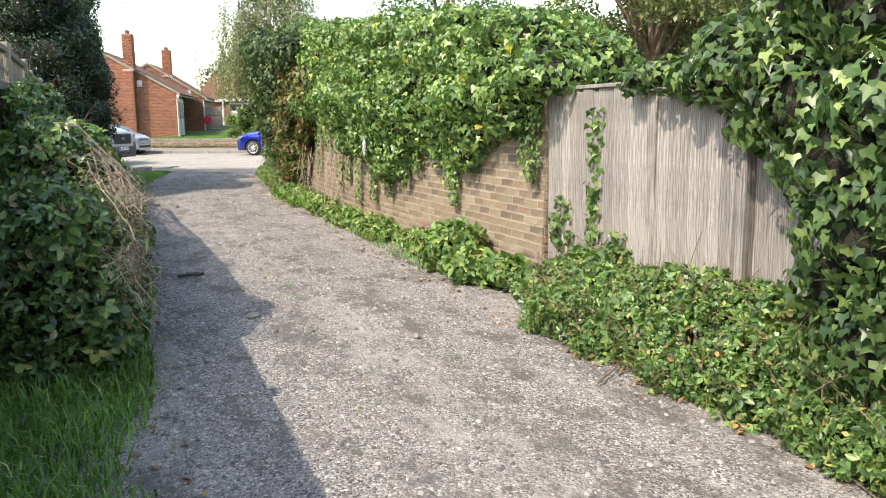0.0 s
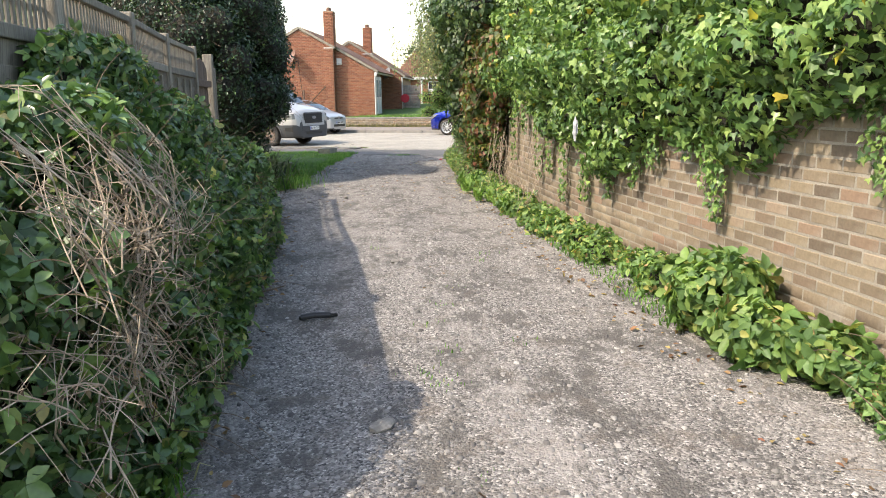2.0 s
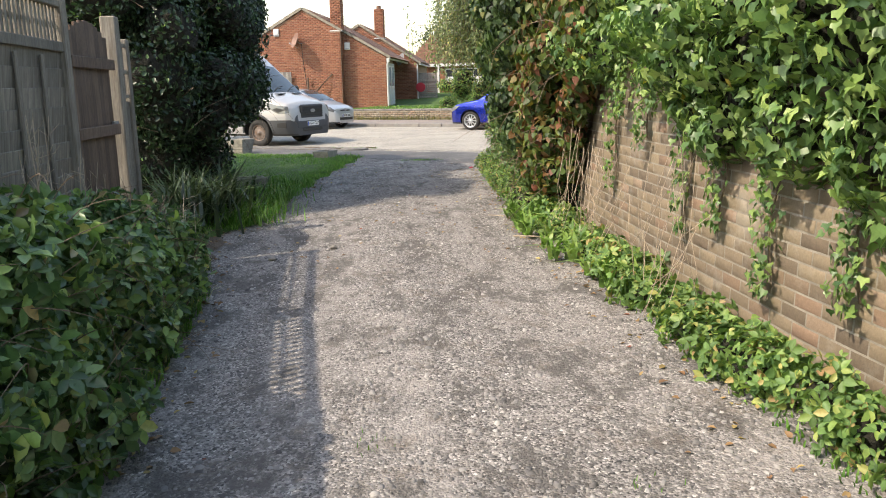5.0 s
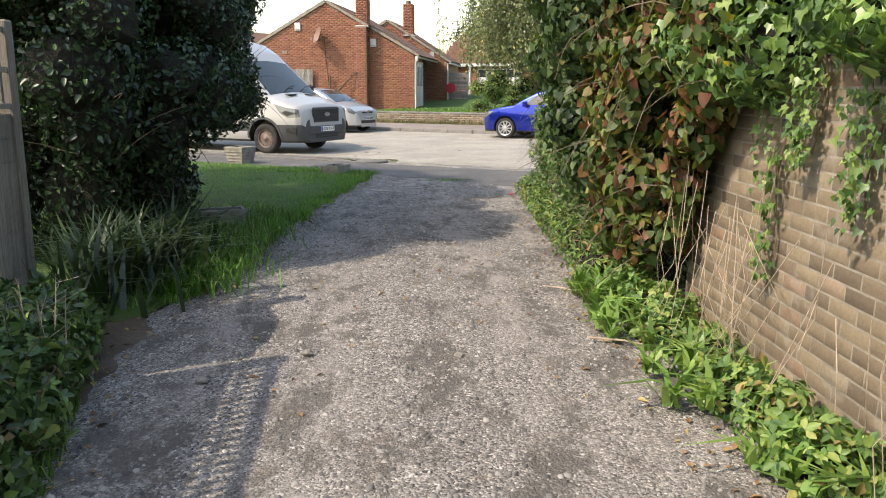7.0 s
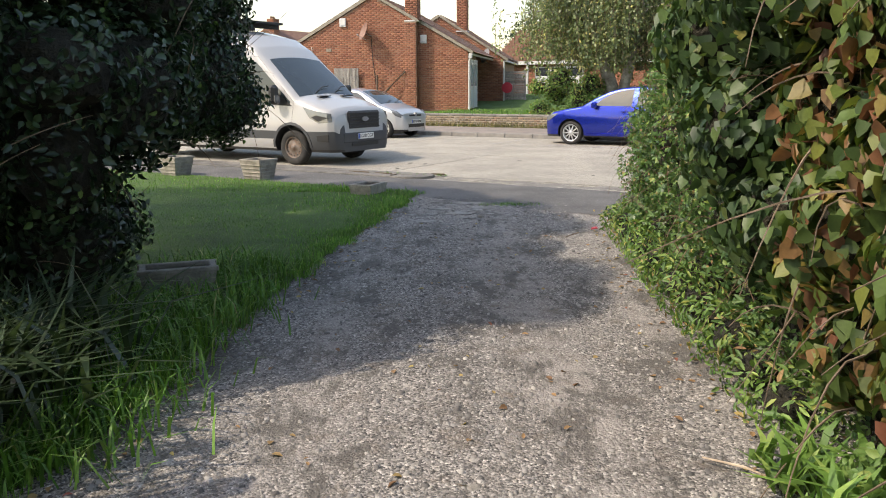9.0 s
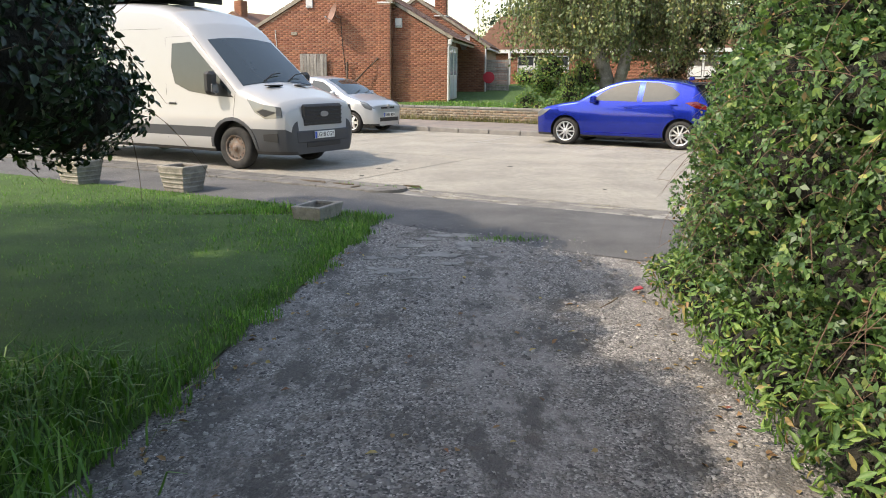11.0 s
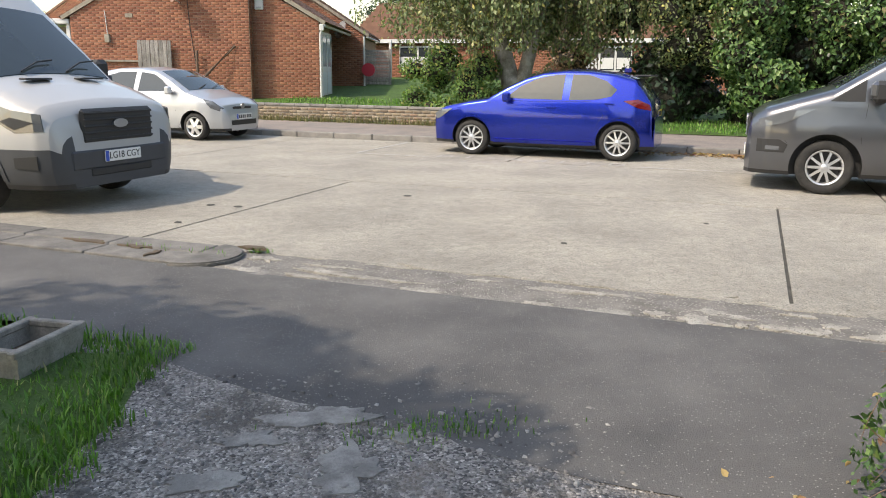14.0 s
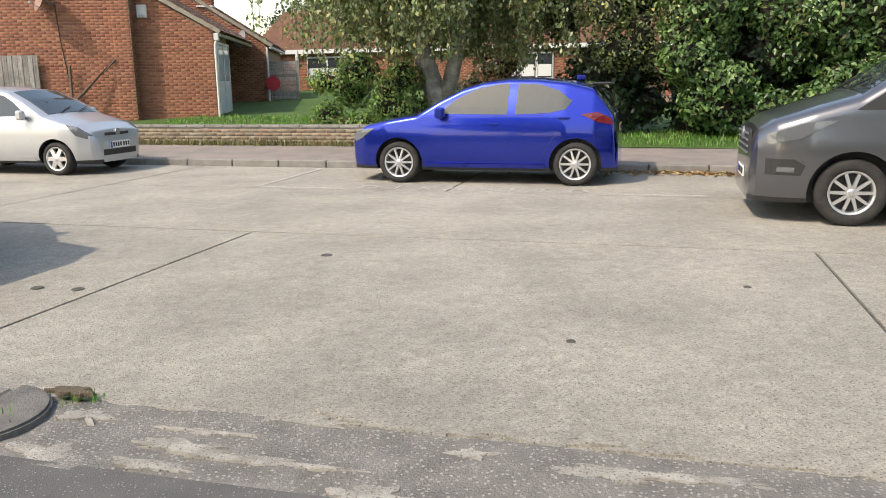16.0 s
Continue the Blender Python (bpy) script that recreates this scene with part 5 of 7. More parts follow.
shrub_lumps += [(-2.2 + rr.uniform(-0.4, 0.25), 13.75 + rr.uniform(-0.15, 0.3), rr.uniform(2.7, 4.3), 0.45, 0.45, 0.42) for _ in range(14)]
shrub_lumps += [(-2.25, 14.95, 1.0 + 0.6 * k, 0.9, 1.1, 0.6) for k in range(5)]
sh = bush("evergreen_shrub", "tall dark evergreen shrub beside the grass verge", "shrub", shrub_lumps, 84000, 0.060, "oval", G_DARK, 20, 0.24, 0.66, 0.55, 0.3, extra=(("young_leaves", 2600, 0.05, "oval", G_BRAMBLE),))
tagged(part("shoot_mass", stems_bm(shrub_lumps, 260, 23, (0.2, 0.6), 0.004, 0.5, 0.2), BARK, sh), kind="stuff")
part("trunk", tube_bm([(-2.2, 14.7, -0.05), (-2.15, 14.8, 0.8), (-2.25, 14.75, 2.0)], [0.12, 0.10, 0.07], 8), BARK, sh)


def blades(name, pos, height, width, mat, seed, parent=None, lean=0.35, label="", category=""):
    """Grass: each blade a narrow bent strip."""
    r = np.random.default_rng(seed)
    n = len(pos)
    h = height * r.uniform(0.5, 1.3, (n, 1))
    a = r.uniform(0, 2 * np.pi, n)
    d = np.column_stack([np.cos(a), np.sin(a), np.zeros(n)])
    sd = np.column_stack([-np.sin(a), np.cos(a), np.zeros(n)])
    bend = lean * r.uniform(0.3, 1.8, (n, 1))
    up = np.array([0, 0, 1.0])
    p0, p1, p2 = pos, pos + up * h * 0.55 + d * h * bend * 0.3, pos + up * h * (1.0 - 0.3 * bend) + d * h * bend
    w = width * r.uniform(0.7, 1.3, (n, 1))
    v = np.stack([p0 - sd * w, p0 + sd * w, p1 + sd * w * 0.8, p1 - sd * w * 0.8, p2], 1)
    tri = np.array([(0, 1, 2), (0, 2, 3), (3, 2, 4)])
    f = tri[None] + (np.arange(n) * 5)[:, None, None]
    o = new(name, array_mesh(name, v.reshape(-1, 3), f.reshape(-1, 3), mat))
    if parent:
        o.parent = parent
    return tagged(o, label, category, kind="stuff")


r = np.random.default_rng(77)
N = 80000
ys = r.uniform(12.6, 27.0, N)
off = np.abs(r.normal(0, 1, N)) ** 1.2 * 2.2
le = np.interp(ys, [12.2, 13.0, 14.2, 15.2, 17.5, 19.85, 21.0, 27], [-1.05, -0.72, -0.64, -0.52, -0.22, 0.17, 0.36, 1.2])
xs = le - off + 0.05 + 0.05 * np.sin(ys * 5.1) + 0.04 * np.sin(ys * 13.7) + r.normal(0, 0.03, N)
nn = xs * V.x + ys * V.y
ok = (nn < 18.40) & (xs > -8)
g = np.column_stack([xs, ys, np.full(N, 0.02)])[ok]
blades("grass", g, 0.055, 0.0035, G_GRASS, 1, label="lush green grass blades on the verge", category="grass")
tuft = g[(np.abs(g[:, 0] + 0.35) < 0.75) & (g[:, 1] > 19.2)][:1600]
blades("grass_tuft", tuft, 0.085, 0.005, G_GRASS, 2, label="long grass tufts beside the lane", category="grass")
# rough grass: near left, left foot and around the trough
e1 = np.column_stack([r.uniform(-1.25, -0.36, 5200), r.uniform(-0.6, 2.9, 5200), np.zeros(5200)])
e1 = e1[e1[:, 0] < -0.42 - 0.12 * np.sin(e1[:, 1] * 2.2) + r.normal(0, 0.06, len(e1))]
blades("grass", e1, 0.14, 0.005, G_GRASS, 3, lean=0.7, label="rough bent grass at the lane's edge", category="grass")
e2 = np.column_stack([r.normal(-0.75, 0.22, 5600), r.uniform(5.5, 13.2, 5600), np.zeros(5600)])
e2 = e2[(e2[:, 0] < np.interp(e2[:, 1], [5.5, 8, 10, 11, 12.2, 13.2], [-0.45, -0.52, -0.60, -0.85, -1.15, -0.75]))]
e2 = e2[(e2[:, 1] < 10.9) | (e2[:, 1] > 12.4)]
blades("grass", e2, 0.12, 0.005, G_GRASS, 4, lean=0.6, label="long rough grass below the fence", category="grass")
e3 = np.column_stack([r.normal(2.2, 0.16, 5200), r.uniform(4.5, 18.8, 5200), np.zeros(5200)])
e3 = e3[e3[:, 0] > np.interp(e3[:, 1], [4.5, 12.5, 15.0, 17.0, 18.8], [2.12, 2.15, 2.24, 2.38, 2.74])]
blades("grass", e3, 0.045, 0.005, G_GRASS, 5, lean=0.6, label="green grass and weeds along the wall", category="grass")
e4 = np.column_stack([r.normal(-0.95, 0.26, 3600), r.uniform(12.7, 16.6, 3600), np.full(3600, 0.03)])
blades("grass", e4, 0.20, 0.006, G_GRASS, 6, lean=0.7, label="long grass in front of the shrub", category="grass")
# sword-shaped leaves under the shrub
iris = tagged(new("iris_clump"), "clump of long drooping sword-shaped leaves", "plant")
q = np.column_stack([r.normal(-1.30, 0.20, 620), r.normal(13.3, 0.45, 620), np.zeros(620)])
blades("leaves", q, 0.62, 0.018, leaf_mat("iris_leaf", [(0, (0.028, 0.052, 0.026)), (1, (0.075, 0.115, 0.06))], 0.35), 7, iris, 0.75)
blades("leaves", blade_p, 0.19, 0.017, DOCK, 12, dock, 0.9)
# mossy patch where lane and footpath meet
q = np.column_stack([r.normal(1.62, 0.20, 260), r.normal(20.02, 0.07, 260), np.full(260, 0.02)])
blades("grass", q, 0.035, 0.003, G_GRASS, 8, label="thin moss and grass in the gravel", category="grass")
q3 = np.array([tuple(rp(s_, n_, 0.055)) for s_, n_ in np.column_stack([r.normal(-12.1, 0.35, 45), r.normal(20.15, 0.05, 45)])] + [tuple(rp(s_, n_, 0.03)) for s_, n_ in np.column_stack([r.normal(-11.44, 0.06, 70), r.normal(20.44, 0.03, 70)])])
blades("grass", q3, 0.035, 0.003, G_GRASS, 14, label="thin weeds in the kerb joints", category="grass")
# tufts and weeds in the middle of the lane
q = []
for _ in range(16):
    c = (r.uniform(0.5, 1.5), r.uniform(0.8, 9.0))
    q += [(c[0] + r.normal(0, 0.05), c[1] + r.normal(0, 0.05), 0.02) for _ in range(14)]
blades("grass_tuft", np.array(q), 0.03, 0.003, G_GRASS, 9, label="tiny grass tufts growing in gravel", category="grass")
# lawn across the road: short blades at its edges
q = np.column_stack([r.uniform(-21, -4, 9000), r.uniform(33.5, 37.2, 9000)])
q3 = np.array([tuple(rp(s, n, garden_z(s, n))) for s, n in q])
blades("grass", q3, 0.10, 0.008, G_GRASS, 10, label="green lawn grass across the road", category="grass")
q = np.column_stack([r.uniform(-32, -13, 2600), 33.30 - np.abs(r.normal(0, 0.10, 2600))])
q3 = np.array([tuple(rp(s, n, 0.14)) for s, n in q])
blades("grass", q3, 0.20, 0.008, leaf_mat("dry_weed", [(0, (0.09, 0.11, 0.035)), (1, (0.30, 0.25, 0.12))]), 11, label="dry weeds at the front wall's foot", category="grass")


# ---- trees ----
BIRCH_BARK = surface("birch_bark", (0.20, 0.185, 0.16), (0.46, 0.44, 0.40), 5, 40, 0.9, 0.6, 0.02)


def birch():
    """A weeping birch: forked trunk, limbs, and strands of small leaves that hang."""
    ob = tagged(new("birch_tree"), "weeping birch with pale trunk and hanging branches", "tree")
    r = np.random.default_rng(5)
    B = rp(-13.65, 35.5, 0.3)
    up = Vector((0, 0, 1))
    main = [B, B - U * 0.15 + up * 1.0, B - U * 0.55 + up * 2.2, B - U * 0.9 + up * 3.6, B - U * 0.7 + up * 5.4, B - U * 0.5 + up * 8.2]
    part("trunk", tube_bm(main, [0.30, 0.25, 0.21, 0.18, 0.13, 0.05], 10), BIRCH_BARK, ob, smooth=True)
    fork = [B + up * 0.5 + U * 0.1, B + U * 0.4 + up * 1.8, B + U * 0.7 + up * 3.6, B + U * 1.2 + up * 6.2]
    part("limb", tube_bm(fork, [0.20, 0.17, 0.14, 0.05], 9), BIRCH_BARK, ob, smooth=True)
    tips = []
    for k in range(72):
        h = r.uniform(2.9, 8.6) if k % 2 else r.uniform(2.9, 4.6)
        a = r.uniform(0, 2 * math.pi)
        R = float(np.interp(h, [3.0, 4.0, 6.0, 9.0], [3.6, 3.9, 3.4, 1.3])) * r.uniform(0.5, 1.0)
        st = B + up * (h - 0.5) - U * 0.4
        end = B + up * (h + 0.2) + Vector((math.cos(a) * R, math.sin(a) * R, 0)) - U * 0.2
        part("branch", tube_bm([st, st.lerp(end, 0.5) + up * 0.5, end], [0.05, 0.03, 0.012], 5), BIRCH_BARK, ob)
        tips.append((st, end))
    pos = []
    bm = bmesh.new()
    for st, end in tips:
        for j in range(15):
            t = r.uniform(0.25, 1.08)
            o_ = st.lerp(end, t) + up * 0.5 * math.sin(math.pi * min(t, 1)) + Vector(r.normal(0, 0.35, 3))
            L = min(r.uniform(1.0, 3.4), max(0.5, o_.z - 2.25 + r.normal(0, 0.3)))
            sway = Vector((r.normal(0, 0.10), r.normal(0, 0.10), 0))
            pts = [o_ + sway * L * q - up * L * q for q in (0, 0.5, 1)]
            tube(bm, pts, 0.006, 3)
            m = int(L * 30)
            for q in r.uniform(0, 1, m):
                pos.append(tuple(o_ + sway * L * q - up * L * q + Vector(r.normal(0, 0.075, 3))))
    tagged(part("twig_mass", bm, BARK, ob), kind="stuff")
    pos = np.array(pos)
    crown = new("crown", leaf_mesh("crown", pos, r.normal(0, 1, (len(pos), 3)) + [-0.3, -0.5, 0.3], 0.11, "small", G_BIRCH, r, 0.7, 0.6))
    crown.parent = ob
    return ob


birch()


def tree(label, at, height, spread, leaves, size, mat, seed, shape="small", low=0.25, trunk=0.18):
    """Trunk, limbs, and a crown of many clumps of leaves."""
    r = random.Random(seed)
    ob = tagged(new("tree"), label, "tree")
    at = Vector(at)
    up = Vector((0, 0, 1))
    part("trunk", tube_bm([at - up * 0.1, at + up * height * 0.35, at + up * height * 0.8], [trunk, trunk * 0.7, trunk * 0.2], 8), BARK, ob, smooth=True)
    lumps = []
    for k in range(46):
        h = r.uniform(low, 1.0)
        R = spread * math.sin(math.pi * min(0.97, max(0.10, (h - low + 0.08) / (1.12 - low)))) ** 0.7
        a, q = r.uniform(0, 2 * math.pi), r.uniform(0.3, 1.0)
        c = at + Vector((math.cos(a) * R * q, math.sin(a) * R * q, height * h))
        w = spread * r.uniform(0.16, 0.34)
        lumps.append((c.x, c.y, c.z, w, w, w * 0.8))
        if k % 4 == 0:
            part("limb", tube_bm([at + up * height * h * 0.6, (at + up * height * h * 0.8).lerp(c, 0.5), c], [trunk * 0.4, trunk * 0.25, 0.02], 6), BARK, ob)
    g = np.random.default_rng(seed)
    p, n = shell_points(lumps, leaves, g, 0.35, 0.1, 0.5)
    o = new("crown", leaf_mesh("crown", p, n, size, shape, mat, g, 0.4, 0.7))
    o.parent = ob
    return ob


# shrubs and trees beyond the road
rr = random.Random(61)
far_hedge = []
for k in range(120):
    s = rr.uniform(-11.2, 6)
    z = rr.uniform(0.4, 5.6)
    far_hedge.append((*rp(s, 36.4 + rr.uniform(-0.4, 0.6) + z * 0.08, z), rr.uniform(0.6, 1.0), rr.uniform(0.6, 1.0), rr.uniform(0.5, 0.9)))
bush("tall_hedge", "tall dark evergreen hedge behind a grass verge", "hedge", far_hedge, 46000, 0.15, "small", G_DARK, 62, 0.2, 0.8, 0.6, 0.4)
bright = [(*rp(-7.0 + rr.uniform(-1.6, 2.6), 35.3 + rr.uniform(-0.3, 0.4), rr.uniform(0.4, 4.2)), rr.uniform(0.4, 0.75), rr.uniform(0.4, 0.75), rr.uniform(0.4, 0.7)) for _ in range(34)]
bush("laurel_bush", "sunlit green leafy bush before a dark hedge", "bush", bright, 15000, 0.12, "oval", G_BRAMBLE, 63, 0.25, 0.6, 0.6, 0.4)
olive = [(*rp(-9.4 + rr.uniform(-0.9, 1.2), 35.5 + rr.uniform(-0.3, 0.4), rr.uniform(1.8, 4.6)), rr.uniform(0.4, 0.7), rr.uniform(0.4, 0.7), rr.uniform(0.4, 0.6)) for _ in range(20)]
bush("thorn_bush", "olive green twiggy bush before a dark hedge", "bush", olive, 5600, 0.09, "oval", G_BIRCH, 64, 0.3, 0.5, 0.6, 0.4)
low = [(*rp(-15.4 + rr.uniform(-0.9, 1.4), 34.9 + rr.uniform(-0.4, 0.5), rr.uniform(0.5, 1.9)), rr.uniform(0.25, 0.45), rr.uniform(0.25, 0.45), rr.uniform(0.25, 0.4)) for _ in range(24)]
bush("leafy_bush", "loose green bush beneath the birch", "bush", low, 7000, 0.085, "oval", G_WEED, 65, 0.3, 0.55, 0.6, 0.4)
brown = [(*rp(-13.6 + rr.uniform(-0.8, 0.9), 42 + rr.uniform(-0.4, 0.4), rr.uniform(0.9, 2.4)), 0.5, 0.5, 0.4) for _ in range(14)]
bush("brown_bush", "brownish round bush in the front garden", "bush", brown, 3500, 0.10, "small", leaf_mat("brown_leaf", [(0, (0.12, 0.075, 0.045)), (1, (0.22, 0.16, 0.08))]), 66, 0.3, 0.6)
row = [(*rp(-22.5 + k * 0.6, 51.6, 1.05), 0.5, 0.45, 0.45) for k in range(10)]
bush("clipped_hedge", "low clipped green hedge under the windows", "hedge", row, 3200, 0.10, "small", G_DARK, 67, 0.2, 0.75)
tree("dense green tree far behind the houses", rp(-30, 78), 9, 5, 9000, 0.28, G_BRAMBLE, 71)
tree("leafy tree behind the back gardens", rp(-19, 72), 8, 4.5, 9000, 0.26, G_BIRCH, 72)
tree("green tree beyond the bungalow", rp(-9, 70), 9, 5, 9000, 0.28, G_BRAMBLE, 73)
tree("dark tree at the end of the gardens", rp(-38, 90), 9, 6, 8000, 0.32, G_DARK, 74)
tree("yellowish autumn tree behind the boarded fence", (9.6, 11.5, 0), 4.9, 2.6, 26000, 0.12, G_BIRCH, 75)
tree("dark conifer behind the boarded fence", (12.5, 13.5, 0), 6.4, 1.9, 20000, 0.14, G_DARK, 76, "long", 0.08)
tree("leafy garden tree behind the brick wall", (7.4, 17.5, 0), 5.2, 2.4, 11000, 0.10, G_BRAMBLE, 77)
tree("garden tree behind the panel fence", (-6.5, 9.5, 0), 5.0, 2.2, 9000, 0.10, G_BRAMBLE, 78)
tree("roadside tree past the grey van", rp(12, 40), 9, 4.5, 9000, 0.2, G_BRAMBLE, 79)


# ---- vehicles ----
def paint(name, color, metallic=0.0, rough=0.35, dirt=0.15):
    m, nt, b = principled(name)
    vec = coords(nt)
    col = mix_rgb(nt, ramp(nt, tex_noise(nt, vec, 2.3, 5, 0.7), [(0.5, 0.0), (0.8, dirt)]), color, (0.30, 0.28, 0.25))
    nt.links.new(col, b.inputs["Base Color"])
    b.inputs["Metallic"].default_value, b.inputs["Roughness"].default_value = metallic, rough
    b.inputs["Coat Weight"].default_value, b.inputs["Coat Roughness"].default_value = 0.8, 0.06
    return m


PAINT_WHITE = paint("van_white_paint", (0.36, 0.36, 0.355), 0, 0.4, 0.15)
PAINT_BLUE = paint("blue_metallic", (0.010, 0.030, 0.36), 0.85, 0.26, 0.02)
PAINT_SILVER = paint("silver_metallic", (0.46, 0.475, 0.49), 0.55, 0.36, 0.08)
PAINT_GREY = paint("grey_metallic", (0.13, 0.134, 0.145), 0.75, 0.28, 0.05)
TRIM_GREY = plain("grey_bumper_plastic", (0.045, 0.048, 0.053), 0.55)
TYRE = surface("tyre_rubber", (0.018, 0.018, 0.018), (0.04, 0.038, 0.035), 9, 60, 0.9, 0.4, 0.004)
ALLOY = plain("alloy_silver", (0.62, 0.63, 0.64), 0.3, 0.75)
STEEL = surface("rusty_steel", (0.20, 0.18, 0.165), (0.17, 0.105, 0.07), 14, 60, 0.6, 0.3, 0.004, 0.5)
CAR_GLASS = plain("car_glass", (0.035, 0.046, 0.050), 0.015, 0.0, 0.15)
# daylight seen through and mirrored in the panes is put into this paler colour
DAYLIT_GLASS = plain("daylit_car_glass", (0.07, 0.078, 0.072), 0.03, 0.0, 0.2)
LAMP_GLASS = plain("lamp_glass", (0.13, 0.14, 0.15), 0.10, 0.2, 1.0)
LAMP_RED = plain("lamp_red", (0.13, 0.004, 0.006), 0.08, 0.0, 1.0)
PLATE_WHITE = plain("plate_white", (0.75, 0.75, 0.72), 0.4)
PLATE_YELLOW = plain("plate_yellow", (0.70, 0.52, 0.03), 0.4)
PLATE_BLUE = plain("plate_blue", (0.02, 0.08, 0.45), 0.4)


class Shape:
    """A vehicle's outer skin: height of its middle line and half width along its length."""

    def __init__(self, top, wide, bottom, belt, roof, tumble, edge=0.07, crown=0.035):
        self.tx, self.tz = np.array(sorted(top)).T
        self.wx, self.ww = np.array(sorted(wide)).T
        self.bottom, self.belt, self.roof, self.tumble, self.edge, self.crown = bottom, belt, roof, tumble, edge, crown

    def top(self, x):
        return float(np.interp(x, self.tx, self.tz))

    def half(self, x):
        return float(np.interp(x, self.wx, self.ww))

    def side(self, x, z):
        t = max(0.0, (z - self.belt) / (self.roof - self.belt))
        low = max(0.0, 1 - (z - self.bottom) / 0.22)
        crease = 0.010 * math.exp(-((z - 0.74) / 0.05) ** 2)
        bulge = crease + 0.030 * math.sin(math.pi * min(1, max(0, (z - self.bottom) / (self.belt - self.bottom))))
        return self.half(x) * (1 - self.tumble * t ** 1.15 - 0.05 * low ** 2) + bulge - 0.020

    def ring(self, x):
        zt = self.top(x) - self.crown
        e = min(self.edge, (zt - self.bottom) * 0.4)
        lim = zt - e
        lev = [self.bottom, self.bottom + 0.05, 0.34, 0.42, 0.50, 0.58, 0.66, 0.76, 0.86, self.belt]
        lev = sorted(lev) + [self.belt + (max(lim, self.belt) - self.belt) * k / 5 for k in range(1, 6)]
        m = len(lev)
        pts = [(0.0, self.bottom), (self.side(x, self.bottom) * 0.85, self.bottom)]
        for j, z in enumerate(lev):
            z = min(z, lim - 0.002 * (m - 1 - j))
            pts.append((self.side(x, z), z))
        y0, z0 = pts[-1]
        for a in (25, 50, 72):
            pts.append((y0 - 1.3 * e * (1 - math.cos(radians(a))), z0 + e * math.sin(radians(a))))
        yl, zl = pts[-1]
        for f in (0.78, 0.5, 0.25, 0.0):
            pts.append((yl * f, zl + (zt + self.crown - zl) * (1 - f * f)))
        return pts


def body_mesh(shape, arches, radius, paints, wheel_y, split=None):
    """The skin with wheel arches cut out. split(x, z): which paint a face takes."""
    xs = np.unique(np.round(np.concatenate([np.linspace(shape.tx[0], shape.tx[-1], 90), shape.tx]), 3))
    bm = bmesh.new()
    rows = []
    for x in xs:
        half = shape.ring(x)
        ring = [(x, y, z) for y, z in half] + [(x, -y, z) for y, z in half[-2:0:-1]]
        rows.append([bm.verts.new(p) for p in ring])
    m = len(rows[0])
    for a, b in zip(rows, rows[1:]):
        for k in range(m):
            bm.faces.new((a[k], a[(k + 1) % m], b[(k + 1) % m], b[k]))
    bm.faces.new(rows[0])
    bm.faces.new(rows[-1][::-1])
    bmesh.ops.recalc_face_normals(bm, faces=bm.faces)
    me = mesh_of("body", bm, paints)
    tmp = new("shell", me)
    cut = bmesh.new()
    for ax, az in arches:
        for sy in (-1, 1):
            bmesh.ops.create_cone(cut, cap_ends=True, segments=40, radius1=radius, radius2=radius, depth=0.46, matrix=Matrix.Translation((ax, sy * (wheel_y + 0.10), az)) @ Matrix.Rotation(math.pi / 2, 4, "X"))
    cutter = new("cutter", mesh_of("cutter", cut, paints))
    mod = tmp.modifiers.new("arches", "BOOLEAN")
    mod.operation, mod.object, mod.solver = "DIFFERENCE", cutter, "EXACT"
    done = bpy.data.meshes.new_from_object(tmp.evaluated_get(bpy.context.evaluated_depsgraph_get()))
    bpy.data.objects.remove(tmp)
    bpy.data.objects.remove(cutter)
    for p in done.polygons:
        c = p.center
        p.use_smooth = True
        inside = any((c.x - ax) ** 2 + (c.z - az) ** 2 < (radius + 0.004) ** 2 for ax, az in arches) and abs(p.normal.y) < 0.9 or (abs(c.y) < wheel_y - 0.10 and any((c.x - ax) ** 2 + (c.z - az) ** 2 < radius ** 2 for ax, az in arches))
        p.material_index = 1 if inside or c.z < shape.bottom + 0.03 else (2 if split and split(c.x, c.z, c.y) else 0)
    done.set_sharp_from_angle(angle=radians(38))
    return done


def lathe(profile, seg=40):
    """A ring turned about the y axis from (radius, y) points."""
    bm = bmesh.new()
    rows = [[bm.verts.new((r * math.cos(2 * math.pi * k / seg), y, r * math.sin(2 * math.pi * k / seg))) for k in range(seg)] for r, y in profile]
    for a, b in zip(rows, rows[1:]):
        for k in range(seg):
            bm.faces.new((a[k], a[(k + 1) % seg], b[(k + 1) % seg], b[k]))
    bmesh.ops.recalc_face_normals(bm, faces=bm.faces)
    return bm


